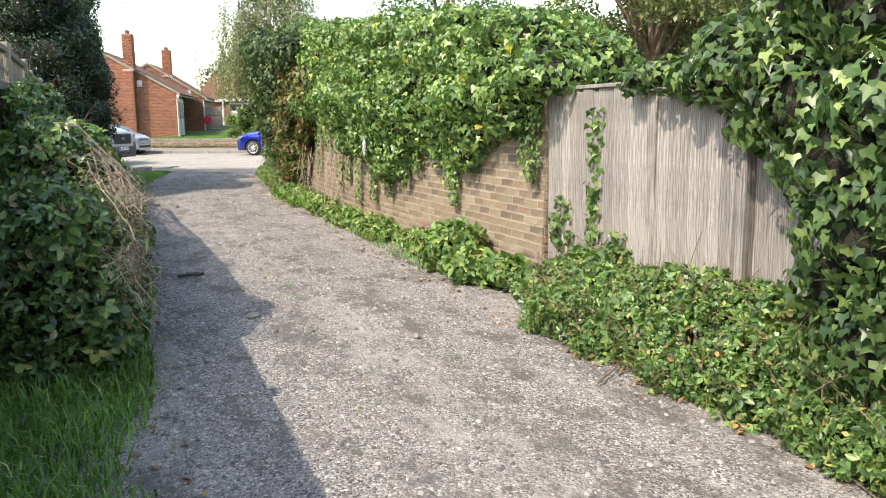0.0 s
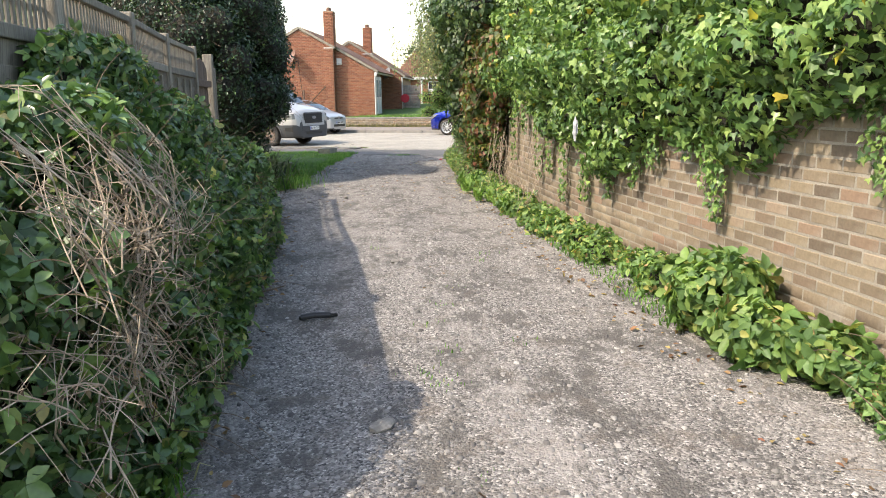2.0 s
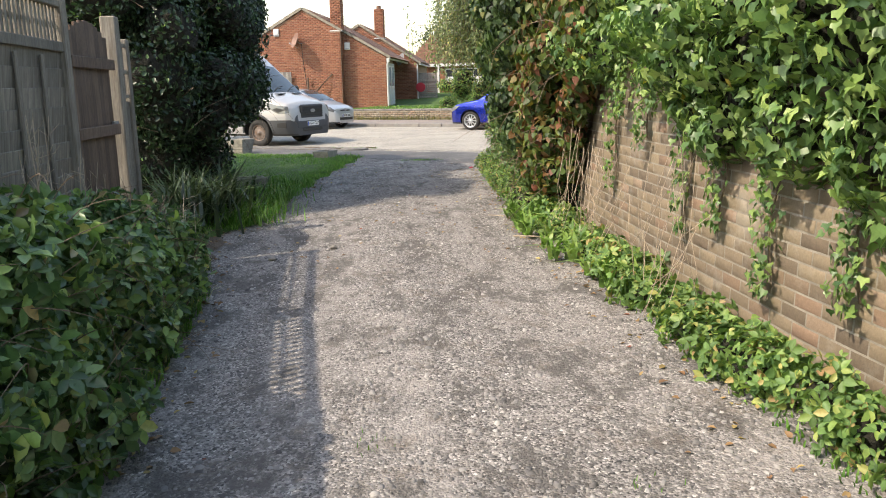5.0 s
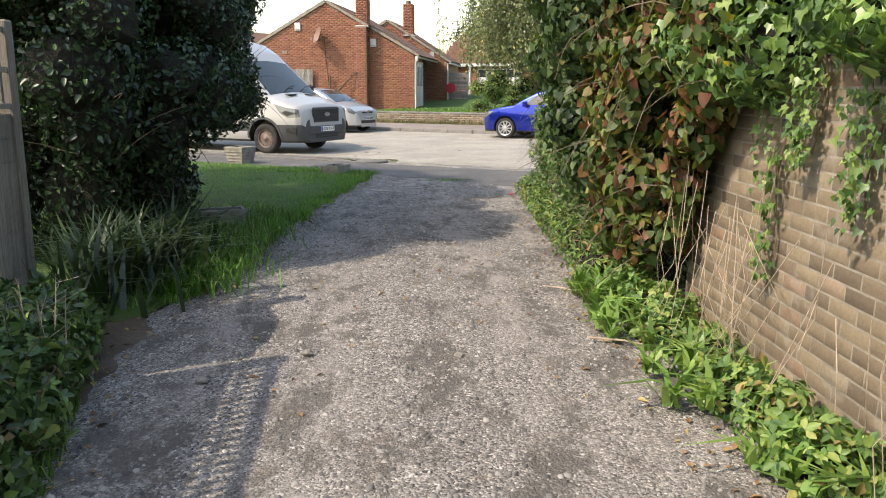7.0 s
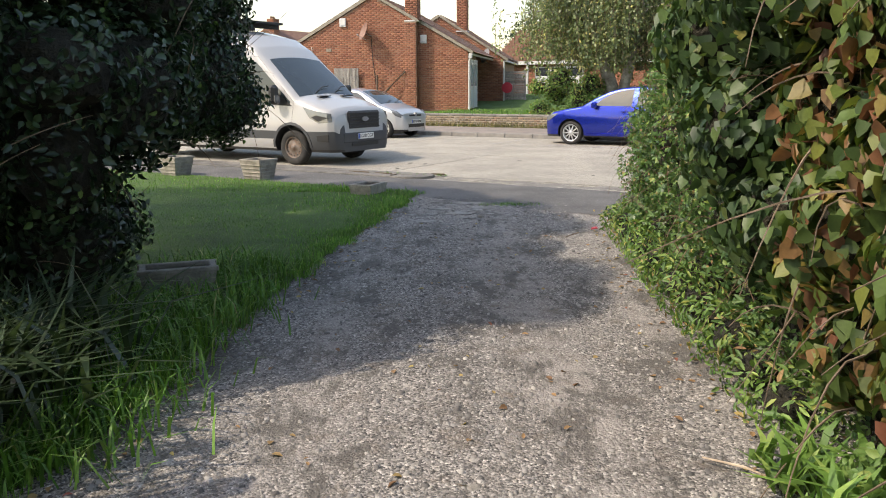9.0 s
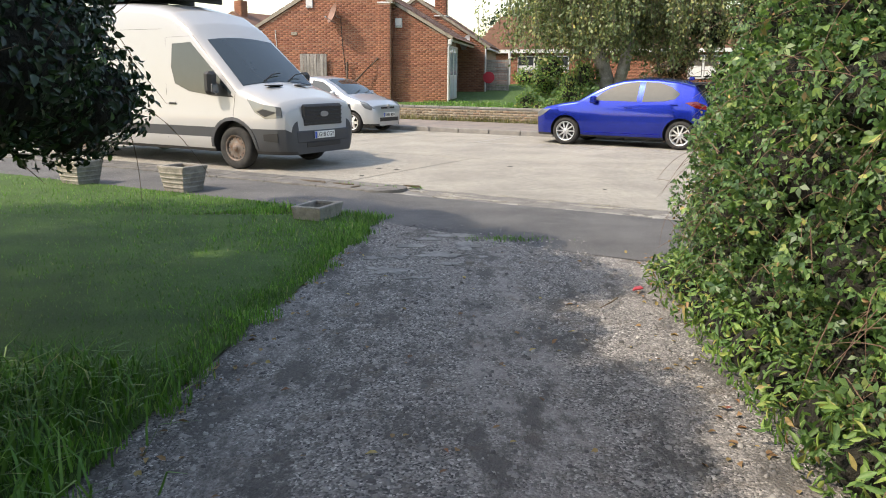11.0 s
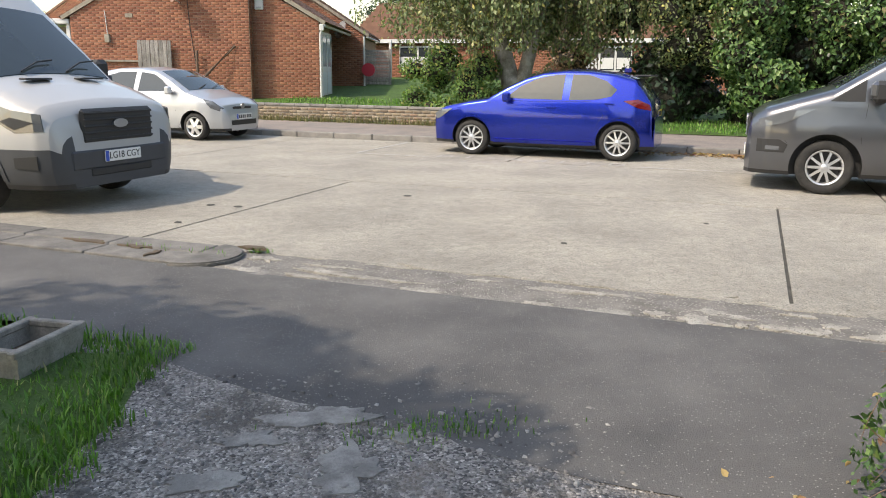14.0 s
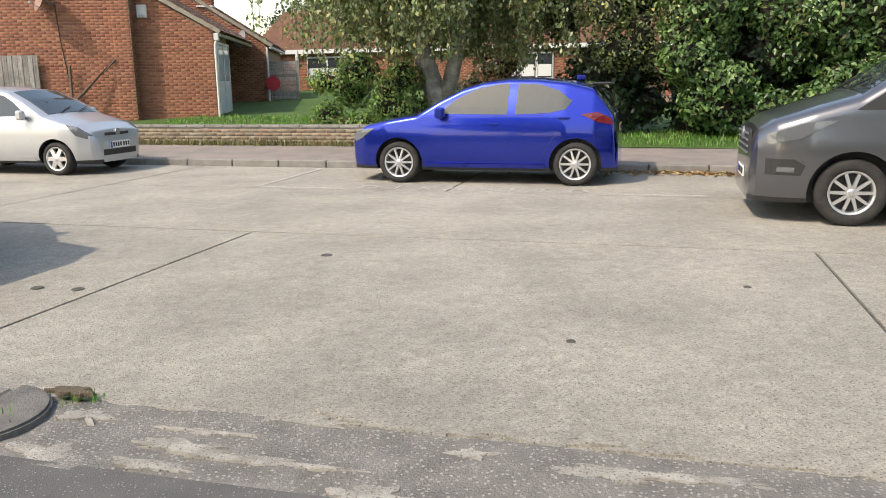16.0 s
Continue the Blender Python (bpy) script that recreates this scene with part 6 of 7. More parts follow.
def wheel(parent, x, y, r, rim_r, style, mat):
    """A wheel whose outer face looks along the sign of y."""
    sg = 1 if y > 0 else -1
    w = 0.19
    hub = part("wheel", lathe([(0.001, 0.012), (0.035, 0.012), (0.05, 0.0), (0.05, -0.08), (0.001, -0.08)], 16), mat, parent, smooth=True)
    hub.matrix_basis = Matrix.Translation((x, y, r)) @ (Matrix.Identity(4) if sg > 0 else Matrix.Rotation(math.pi, 4, "Z"))
    part("tyre", lathe([(rim_r, -0.015), (rim_r + 0.012, 0.004), (r - 0.05, 0.008), (r - 0.015, -0.004), (r, -0.03), (r, -w + 0.03), (r - 0.02, -w), (rim_r, -w)]), TYRE, hub, smooth=True)
    part("rim", lathe([(rim_r + 0.004, 0.002), (rim_r - 0.012, 0.002), (rim_r - 0.022, -0.02), (rim_r - 0.03, -0.12)]), mat, hub, smooth=True)
    part("brake_disc", lathe([(0.001, -0.075), (rim_r - 0.03, -0.075), (rim_r - 0.03, -0.09), (0.001, -0.09)]), BLACK_PLASTIC, hub)
    if style == "steel":
        part("disc", lathe([(0.001, -0.005), (0.07, -0.005), (0.09, -0.03), (rim_r * 0.62, -0.018), (rim_r - 0.02, -0.035)]), mat, hub, smooth=True)
        for k in range(12):
            a = 2 * math.pi * k / 12
            o = part("slot", box_bm((0, 0, 0), (0.030, 0.006, 0.022), 0.004), BLACK_PLASTIC, hub)
            o.matrix_basis = Matrix.Translation((math.cos(a) * rim_r * 0.78, -0.024, math.sin(a) * rim_r * 0.78)) @ Matrix.Rotation(-a, 4, "Y")
    else:
        n, wd = style
        for k in range(n):
            a = 2 * math.pi * k / n
            bm = bmesh.new()
            vs = [bm.verts.new(p) for p in ((0.03, 0.006, -wd * 0.55), (0.03, 0.006, wd * 0.55), (rim_r - 0.008, -0.008, wd * 0.42), (rim_r - 0.008, -0.008, -wd * 0.42))]
            f = bm.faces.new(vs)
            g = bmesh.ops.extrude_face_region(bm, geom=[f])
            for v in g["geom"]:
                if isinstance(v, bmesh.types.BMVert):
                    v.co.y -= 0.035
            bmesh.ops.recalc_face_normals(bm, faces=bm.faces)
            o = part("spoke", bm, mat, hub)
            o.matrix_basis = Matrix.Rotation(a, 4, "Y")
    return hub


def side_panel(name, shape, outline, material, parent, sides=(-1, 1), proud=0.004, thick=0.012, label="", fine=0.12):
    """A panel on the skin's side from an outline in (x, z)."""
    out = None
    for sg in sides:
        bm = bmesh.new()
        vs = [bm.verts.new((x, 0, z)) for x, z in outline]
        f = bm.faces.new(vs)
        bmesh.ops.triangulate(bm, faces=[f])
        for _ in range(3):
            long = [e for e in bm.edges if e.calc_length() > fine]
            if not long:
                break
            bmesh.ops.subdivide_edges(bm, edges=long, cuts=1)
            bmesh.ops.triangulate(bm, faces=bm.faces)
        for v in bm.verts:
            v.co.y = sg * (shape.side(v.co.x, v.co.z) + proud)
        g = bmesh.ops.extrude_face_region(bm, geom=list(bm.faces))
        for v in g["geom"]:
            if isinstance(v, bmesh.types.BMVert):
                v.co.y -= sg * thick
        bmesh.ops.recalc_face_normals(bm, faces=bm.faces)
        out = part(name, bm, material, parent, label)
    return out


def top_panel(name, shape, x0, x1, f0, f1, material, parent, proud=0.006, label="", y0=None):
    """A panel that follows the skin's top from x0 to x1; f0, f1: its half widths."""
    bm = bmesh.new()
    rows = []
    for i in range(15):
        x = x0 + (x1 - x0) * i / 14
        hw = f0 + (f1 - f0) * i / 14
        ring = shape.ring(x)
        ys = [p[0] for p in ring[-8:]][::-1]
        zs = [p[1] for p in ring[-8:]][::-1]
        slope = (shape.top(x + 0.02) - shape.top(x - 0.02)) / 0.04
        nx, nz = -slope / math.hypot(slope, 1), 1 / math.hypot(slope, 1)
        lo, hi = (-hw, hw) if y0 is None else (y0 - hw, y0 + hw)
        row = []
        for k in range(13):
            y = lo + (hi - lo) * k / 12
            row.append(bm.verts.new((x + nx * proud, y, float(np.interp(abs(y), ys, zs)) + nz * proud)))
        rows.append(row)
    for a, b in zip(rows, rows[1:]):
        for k in range(12):
            bm.faces.new((a[k], a[k + 1], b[k + 1], b[k]))
    g = bmesh.ops.extrude_face_region(bm, geom=list(bm.faces))
    for v in g["geom"]:
        if isinstance(v, bmesh.types.BMVert):
            v.co.z -= 0.014
    bmesh.ops.recalc_face_normals(bm, faces=bm.faces)
    return part(name, bm, material, parent, label, smooth=False)


def writing(text, size, material, parent, m, name="lettering"):
    """Raised letters in the built-in font."""
    cu = bpy.data.curves.new("letters", "FONT")
    cu.body, cu.size, cu.align_x, cu.align_y, cu.extrude = text, size, "CENTER", "CENTER", 0.0015
    tmp = new("letters", cu)
    me = bpy.data.meshes.new_from_object(tmp.evaluated_get(bpy.context.evaluated_depsgraph_get()))
    bpy.data.objects.remove(tmp)
    me.materials.clear()
    me.materials.append(material)
    ob = new(name, me)
    ob.parent = parent
    ob.matrix_basis = m
    return ob


FRONT_FACING = Matrix(((0, 0, 1, 0), (1, 0, 0, 0), (0, 1, 0, 0), (0, 0, 0, 1)))   # letters upright, read from ahead of the car


def number_plate(parent, x, z, facing, text=None, mat=None):
    sg = 1 if facing > 0 else -1
    pl = part("number_plate", box_bm((x, 0, z), (0.012, 0.52, 0.115), 0.004), mat or PLATE_WHITE, parent, "white number plate" if mat is None else "yellow number plate")
    part("plate_band", box_bm((x + sg * 0.0075, -0.235 * sg, z), (0.003, 0.045, 0.105), 0), PLATE_BLUE, pl)
    if text:
        writing(text, 0.098, BLACK_PLASTIC, pl, Matrix.Translation((x + 0.0085, 0.015, z)) @ FRONT_FACING)
    else:
        for k in range(7):
            part("plate_mark", box_bm((x + sg * 0.0075, -0.17 + k * 0.062 + (0.02 if k > 3 else 0), z), (0.003, 0.04, 0.07), 0), BLACK_PLASTIC, pl)


def seam(shape, pts, parent, sides=(-1, 1), w=0.006):
    """A dark panel gap on the skin's side."""
    for sg in sides:
        part("panel_gap", tube_bm([(x, sg * (shape.side(x, z) - 0.001), z) for x, z in pts], w * 0.5, 4), BLACK_PLASTIC, parent)


def mirror(parent, shape, x, z, mat, size=(0.14, 0.12, 0.16)):
    for sg in (-1, 1):
        y = sg * (shape.side(x, z) + 0.12)
        o = part("wing_mirror", box_bm((x, y, z), size, 0.03), mat, parent)
        part("mirror_arm", tube_bm([(x, sg * (shape.side(x, z) - 0.02), z - 0.05), (x, y, z - 0.04)], 0.022), BLACK_PLASTIC, o)


def handles(parent, shape, spots, mat):
    for x, z in spots:
        for sg in (-1, 1):
            part("door_handle", box_bm((x, sg * (shape.side(x, z) + 0.012), z), (0.17, 0.022, 0.03), 0.008), mat, parent)


def place(ob, s, n, facing):
    ob.matrix_basis = ROAD @ Matrix.Translation((s, n, 0.004)) @ Matrix.Rotation(0 if facing > 0 else math.pi, 4, "Z")


def white_van():
    ob = tagged(new("panel_van"), "white high-roof panel van with grey bumper parked at the kerb", "van")
    sh = Shape([(1.02, 0.56), (1.0, 0.84), (0.95, 1.02), (0.84, 1.13), (0.45, 1.27), (0.12, 1.36), (-0.30, 1.73), (-0.74, 2.11), (-1.0, 2.34), (-1.35, 2.55), (-1.8, 2.66), (-2.6, 2.72), (-4.85, 2.72), (-4.97, 2.60), (-5.0, 2.3)],
               [(1.02, 0.70), (0.98, 0.84), (0.86, 0.94), (0.6, 1.0), (0.2, 1.02), (-4.8, 1.02), (-5.0, 0.97)], 0.26, 1.15, 2.72, 0.115, 0.16, 0.05)
    arch = [(0.0, 0.34), (-3.75, 0.34)]
    me = body_mesh(sh, arch, 0.44, [PAINT_WHITE, BLACK_PLASTIC, TRIM_GREY], 0.96, lambda x, z, y: (x > 0.35 and z < 0.64) or (x <= 0.35 and 0.46 < z < 0.70))
    part("body", me, None, ob)
    top_panel("windscreen", sh, 0.10, -0.72, 0.86, 0.76, CAR_GLASS, ob)
    side_panel("side_window", sh, [(-1.34, 1.98), (-0.92, 2.00), (-0.02, 1.22), (-0.05, 1.14), (-0.45, 1.16), (-0.95, 1.22), (-1.27, 1.34), (-1.36, 1.6)], CAR_GLASS, ob, label="dark tinted door window")
    side_panel("mirror_base", sh, [(-0.42, 1.45), (0.02, 1.14), (-0.48, 1.16)], BLACK_PLASTIC, ob, proud=0.010)
    for xs in ([(-1.48, 0.45), (-1.48, 1.2), (-1.50, 2.08), (-0.86, 2.10), (0.06, 1.22), (0.02, 0.80)], [(-2.7, 0.45), (-2.7, 2.2)], [(-1.6, 2.22), (-4.6, 2.22)], [(-2.7, 1.05), (-4.6, 1.05)]):
        seam(sh, xs, ob)
    handles(ob, sh, [(-1.32, 1.02)], BLACK_PLASTIC)
    for sg in (-1, 1):
        b = part("wing_mirror", box_bm((-0.30, sg * 1.16, 1.36), (0.16, 0.20, 0.36), 0.05), BLACK_PLASTIC, ob)
        part("mirror_lamp", box_bm((-0.20, sg * 1.17, 1.28), (0.02, 0.14, 0.14), 0.02), LAMP_GLASS, b)
        side_panel("headlight", sh, [(0.90, 1.00), (0.92, 0.84), (0.66, 0.82), (0.46, 0.92), (0.30, 1.12), (0.62, 1.04)], LAMP_GLASS, ob, (sg,), 0.008, label="clear headlight")
        side_panel("lamp_surround", sh, [(0.86, 0.92), (0.66, 0.85), (0.50, 0.93), (0.62, 0.97)], BLACK_PLASTIC, ob, (sg,), 0.012)
        side_panel("fog_lamp", sh, [(0.86, 0.60), (0.86, 0.46), (0.62, 0.48), (0.62, 0.58)], BLACK_PLASTIC, ob, (sg,), 0.008)
        side_panel("arch_trim", sh, [(0.44 * math.cos(a) * k + 0, 0.34 + 0.44 * math.sin(a) * k) for k, rng_a in ((1.12, range(0, 181, 15)), (1.0, range(180, -1, -15))) for a in [radians(q) for q in rng_a]], TRIM_GREY, ob, (sg,), 0.012)
    gr = part("grille", box_bm((0.985, 0, 0.86), (0.06, 1.02, 0.36), 0.03), BLACK_PLASTIC, ob, "black slatted grille")
    for k in range(5):
        part("grille_bar", box_bm((1.02, 0, 0.73 + k * 0.066), (0.02, 0.98, 0.022), 0.006), BLACK_PLASTIC, gr)
    part("badge", lathe([(0.001, 0.0), (0.075, 0.0), (0.075, -0.02), (0.001, -0.02)], 20), METAL, gr).matrix_basis = Matrix.Translation((1.04, 0, 0.88)) @ Matrix.Rotation(-math.pi / 2, 4, "Z") @ Matrix.Diagonal((1.4, 1, 0.6, 1))
    part("lower_intake", box_bm((1.005, 0, 0.40), (0.05, 0.9, 0.10), 0.02), BLACK_PLASTIC, ob)
    part("bumper", box_bm((0.98, 0, 0.53), (0.10, 1.42, 0.26), 0.05), TRIM_GREY, ob, "grey plastic bumper")
    number_plate(ob, 1.04, 0.55, 1, "LG18 CGY")
    for y in (-0.36, 0.36):
        part("bonnet_vent", box_bm((0.30, y, 1.325), (0.10, 0.34, 0.02), 0.006), BLACK_PLASTIC, ob).matrix_basis = Matrix.Identity(4)
    for y in (-0.35, 0.25):
        part("wiper", tube_bm([(0.10, y, 1.40), (0.02, y + 0.28, 1.50), (0.0, y + 0.5, 1.52)], 0.010, 5), BLACK_PLASTIC, ob)
    rack = part("roof_rack", box_bm((-2.9, 0, 2.84), (2.6, 1.3, 0.05), 0.01), BLACK_PLASTIC, ob, "dark roof rack")
    for k in range(4):
        part("rack_foot", box_bm((-1.8 - k * 0.7, 0, 2.78), (0.05, 1.4, 0.10), 0.01), BLACK_PLASTIC, rack)
    for x in (0.0, -3.75):
        for y in (-0.985, 0.985):
            wheel(ob, x, y, 0.34, 0.205, "steel", STEEL)
    place(ob, -15.11, 21.90, 1)


white_van()


def hatchback(label, sh, wheelbase, r, rim, style, body, front_win, rear_win, s, n, facing, seams, knobs, rear_x, lamp, tail):
    ob = tagged(new("car"), label, "car")
    arch = [(0, r), (-wheelbase, r)]
    wy = sh.half(-0.3) - 0.06
    part("body", body_mesh(sh, arch, r + 0.055, [body, BLACK_PLASTIC, BLACK_PLASTIC], wy), None, ob)
    top_panel("windscreen", sh, *lamp["screen"], CAR_GLASS, ob)
    top_panel("rear_window", sh, *lamp["back"], CAR_GLASS, ob)
    side_glass = DAYLIT_GLASS if body is PAINT_BLUE else CAR_GLASS
    side_panel("front_window", sh, front_win, side_glass, ob)
    side_panel("rear_side_window", sh, rear_win, side_glass, ob)
    for q in seams:
        seam(sh, q, ob)
    handles(ob, sh, knobs, body)
    mirror(ob, sh, lamp["mirror"][0], lamp["mirror"][1], body)
    side_panel("headlight", sh, lamp["head"], LAMP_GLASS, ob, proud=0.008, label="clear headlight")
    side_panel("tail_light", sh, tail, LAMP_RED, ob, proud=0.008, label="dark red tail light")
    fx = sh.tx[-1]
    part("lower_grille", box_bm((fx - 0.02, 0, 0.36), (0.05, 0.9, 0.13), 0.02), BLACK_PLASTIC, ob)
    part("upper_grille", box_bm((fx - 0.045, 0, 0.66), (0.04, 0.62, 0.05), 0.01), BLACK_PLASTIC, ob)
    part("badge", lathe([(0.001, 0.0), (0.06, 0.0), (0.06, -0.02), (0.001, -0.02)], 18), METAL, ob).matrix_basis = Matrix.Translation((fx - 0.015, 0, 0.69)) @ Matrix.Rotation(-math.pi / 2, 4, "Z")
    number_plate(ob, fx + 0.006, 0.48, 1)
    number_plate(ob, rear_x - 0.006, 0.78, -1, None, PLATE_YELLOW)
    side_panel("sill", sh, [(-r - 0.12, 0.30), (-wheelbase + r + 0.12, 0.30), (-wheelbase + r + 0.10, 0.24), (-r - 0.10, 0.24)], body, ob, proud=0.02)
    for y in (-0.3, 0.15):
        x0 = lamp["screen"][0]
        part("wiper", tube_bm([(x0 + 0.02, y, sh.top(x0) + 0.012), (x0 - 0.12, y + 0.4, sh.top(x0 - 0.12) + 0.02)], 0.008, 5), BLACK_PLASTIC, ob)
    for x in (0, -wheelbase):
        for y in (-wy - 0.03, wy + 0.03):
            wheel(ob, x, y, r, rim, style, ALLOY)
    place(ob, s, n, facing)
    return ob


blue = hatchback("shiny metallic blue five-door hatchback parked by the kerb",
    Shape([(0.80, 0.46), (0.785, 0.62), (0.72, 0.76), (0.50, 0.87), (0.10, 0.955), (-0.28, 1.015), (-0.62, 1.22), (-0.95, 1.38), (-1.25, 1.465), (-1.6, 1.50), (-2.0, 1.495), (-2.45, 1.445), (-2.78, 1.36), (-2.95, 1.14), (-3.06, 0.99), (-3.13, 0.78), (-3.10, 0.42)],
          [(0.80, 0.52), (0.74, 0.68), (0.55, 0.80), (0.2, 0.865), (-0.6, 0.87), (-2.4, 0.872), (-2.8, 0.82), (-3.05, 0.70), (-3.13, 0.62)], 0.20, 0.95, 1.50, 0.26, 0.07, 0.03),
    2.56, 0.305, 0.215, (10, 0.030), PAINT_BLUE,
    [(-0.60, 1.0), (-0.85, 1.20), (-1.15, 1.345), (-1.45, 1.405), (-1.62, 1.415), (-1.60, 0.99)],
    [(-1.72, 0.99), (-1.74, 1.415), (-2.05, 1.40), (-2.32, 1.31), (-2.50, 1.17), (-2.42, 1.06), (-2.2, 1.01)],
    -12.47, 29.47, -1,
    ([(-0.42, 0.95), (-0.48, 0.6), (-0.40, 0.32)], [(-1.66, 1.0), (-1.66, 0.6), (-1.68, 0.30)], [(-2.5, 1.10), (-2.30, 0.75), (-2.12, 0.45)], [(-0.3, 0.985), (-1.0, 0.955), (-2.1, 0.975)]),
    [(-1.42, 0.86), (-2.40, 0.94)], -3.12,
    {"screen": (-0.30, -1.12, 0.66, 0.54), "back": (-2.80, -3.00, 0.50, 0.54), "mirror": (-0.66, 1.02), "head": [(0.74, 0.70), (0.70, 0.60), (0.56, 0.66), (0.36, 0.80), (0.58, 0.78)]},
    [(-2.62, 0.99), (-2.85, 1.02), (-3.04, 0.93), (-3.06, 0.84), (-2.86, 0.88)])
part("roof_spoiler", box_bm((-2.88, 0, 1.40), (0.26, 1.02, 0.03), 0.012), BLACK_PLASTIC, blue, "black roof spoiler")
part("aerial_fin", box_bm((-2.55, 0, 1.485), (0.12, 0.03, 0.07), 0.012), PAINT_BLUE, blue)
part("rear_bumper", box_bm((-3.06, 0, 0.40), (0.12, 1.2, 0.22), 0.04), BLACK_PLASTIC, blue)
hatchback("small silver hatchback parked facing the van",
    Shape([(0.67, 0.44), (0.655, 0.60), (0.58, 0.74), (0.35, 0.85), (0.0, 0.95), (-0.20, 1.01), (-0.62, 1.25), (-0.98, 1.41), (-1.4, 1.465), (-2.0, 1.455), (-2.42, 1.39), (-2.60, 1.14), (-2.70, 0.9), (-2.73, 0.5)],
          [(0.67, 0.48), (0.60, 0.64), (0.4, 0.74), (0.1, 0.80), (-0.6, 0.805), (-2.2, 0.805), (-2.6, 0.74), (-2.73, 0.62)], 0.20, 0.93, 1.465, 0.24, 0.07, 0.03),
    2.34, 0.278, 0.195, (6, 0.075), PAINT_SILVER,
    [(-0.50, 0.99), (-0.80, 1.21), (-1.02, 1.32), (-1.35, 1.36), (-1.38, 0.97)],
    [(-1.50, 0.97), (-1.48, 1.365), (-1.9, 1.36), (-2.22, 1.28), (-2.32, 1.12), (-2.2, 1.02)],
    -18.46, 29.47, 1,
    ([(-0.32, 0.95), (-0.42, 0.6), (-0.36, 0.30)], [(-1.44, 1.0), (-1.44, 0.6), (-1.46, 0.30)]),
    [(-1.24, 0.84), (-2.12, 0.90)], -2.73,
    {"screen": (-0.22, -0.95, 0.60, 0.50), "back": (-2.44, -2.60, 0.46, 0.50), "mirror": (-0.52, 1.0), "head": [(0.62, 0.66), (0.56, 0.60), (0.40, 0.66), (0.24, 0.84), (0.44, 0.80)]},
    [(-2.45, 1.1), (-2.6, 1.08), (-2.68, 0.9), (-2.55, 0.88)])


def grey_van():
    ob = tagged(new("panel_van"), "dark grey metallic panel van with alloy wheels", "van")
    sh = Shape([(0.93, 0.50), (0.915, 0.82), (0.87, 0.98), (0.72, 1.08), (0.35, 1.20), (-0.02, 1.31), (-0.5, 1.62), (-0.92, 1.86), (-1.25, 1.95), (-1.8, 1.98), (-3.85, 1.97), (-4.0, 1.9), (-4.04, 1.6)],
               [(0.93, 0.64), (0.88, 0.80), (0.7, 0.91), (0.4, 0.97), (0.0, 0.985), (-3.8, 0.985), (-4.04, 0.93)], 0.22, 1.06, 1.98, 0.15, 0.12, 0.04)
    me = body_mesh(sh, [(0, 0.335), (-2.93, 0.335)], 0.41, [PAINT_GREY, BLACK_PLASTIC, TRIM_GREY], 0.92, lambda x, z, y: z < 0.30)
    part("body", me, None, ob)
    top_panel("windscreen", sh, -0.05, -0.90, 0.80, 0.70, CAR_GLASS, ob)
    side_panel("door_window", sh, [(-0.40, 1.16), (-0.95, 1.58), (-1.22, 1.72), (-1.62, 1.74), (-1.62, 1.14)], CAR_GLASS, ob)
    side_panel("quarter_trim", sh, [(0.02, 1.14), (-0.36, 1.40), (-0.36, 1.14)], BLACK_PLASTIC, ob, proud=0.008)
    seam(sh, [(-0.40, 1.12), (-0.36, 0.7), (-0.44, 0.34)], ob)
    seam(sh, [(-1.70, 1.8), (-1.70, 0.34)], ob)
    seam(sh, [(0.62, 0.80), (0.45, 0.62)], ob)
    handles(ob, sh, [(-1.52, 0.98)], PAINT_GREY)
    for sg in (-1, 1):
        o = part("wing_mirror", box_bm((-0.50, sg * 1.12, 1.26), (0.18, 0.20, 0.26), 0.05), BLACK_PLASTIC, ob)
        part("mirror_cap", box_bm((-0.44, sg * 1.125, 1.28), (0.10, 0.18, 0.20), 0.04), PAINT_GREY, o)
        side_panel("headlight", sh, [(0.80, 0.90), (0.78, 0.80), (0.50, 0.86), (0.16, 1.04), (0.45, 1.02)], LAMP_GLASS, ob, (sg,), 0.008, label="clear headlight")
        side_panel("fog_surround", sh, [(0.80, 0.66), (0.80, 0.50), (0.48, 0.50), (0.44, 0.60), (0.54, 0.66)], BLACK_PLASTIC, ob, (sg,), 0.008)
        side_panel("fog_lamp", sh, [(0.70, 0.58), (0.70, 0.53), (0.54, 0.53), (0.54, 0.58)], LAMP_GLASS, ob, (sg,), 0.014)
    g = part("grille", box_bm((0.905, 0, 0.78), (0.05, 0.98, 0.30), 0.03), BLACK_PLASTIC, ob)
    for k in range(4):
        part("grille_bar", box_bm((0.935, 0, 0.68 + k * 0.066), (0.02, 0.92, 0.022), 0.006), METAL, g)
    part("badge", lathe([(0.001, 0.0), (0.07, 0.0), (0.07, -0.02), (0.001, -0.02)], 20), METAL, g).matrix_basis = Matrix.Translation((0.95, 0, 0.86)) @ Matrix.Rotation(-math.pi / 2, 4, "Z")
    number_plate(ob, 0.94, 0.46, 1)
    for y in (-0.3, 0.25):
        part("wiper", tube_bm([(-0.04, y, 1.34), (-0.14, y + 0.45, 1.44)], 0.010, 5), BLACK_PLASTIC, ob)
    for x in (0.0, -2.93):
        for y in (-0.945, 0.945):
            wheel(ob, x, y, 0.335, 0.215, (10, 0.032), ALLOY)
    place(ob, -6.97, 26.92, -1)


grey_van()

tree("tall garden tree beyond the evergreen shrub", (-5.4, 17.5, 0), 7.0, 2.9, 26000, 0.13, G_BRAMBLE, 81, "oval", 0.35)


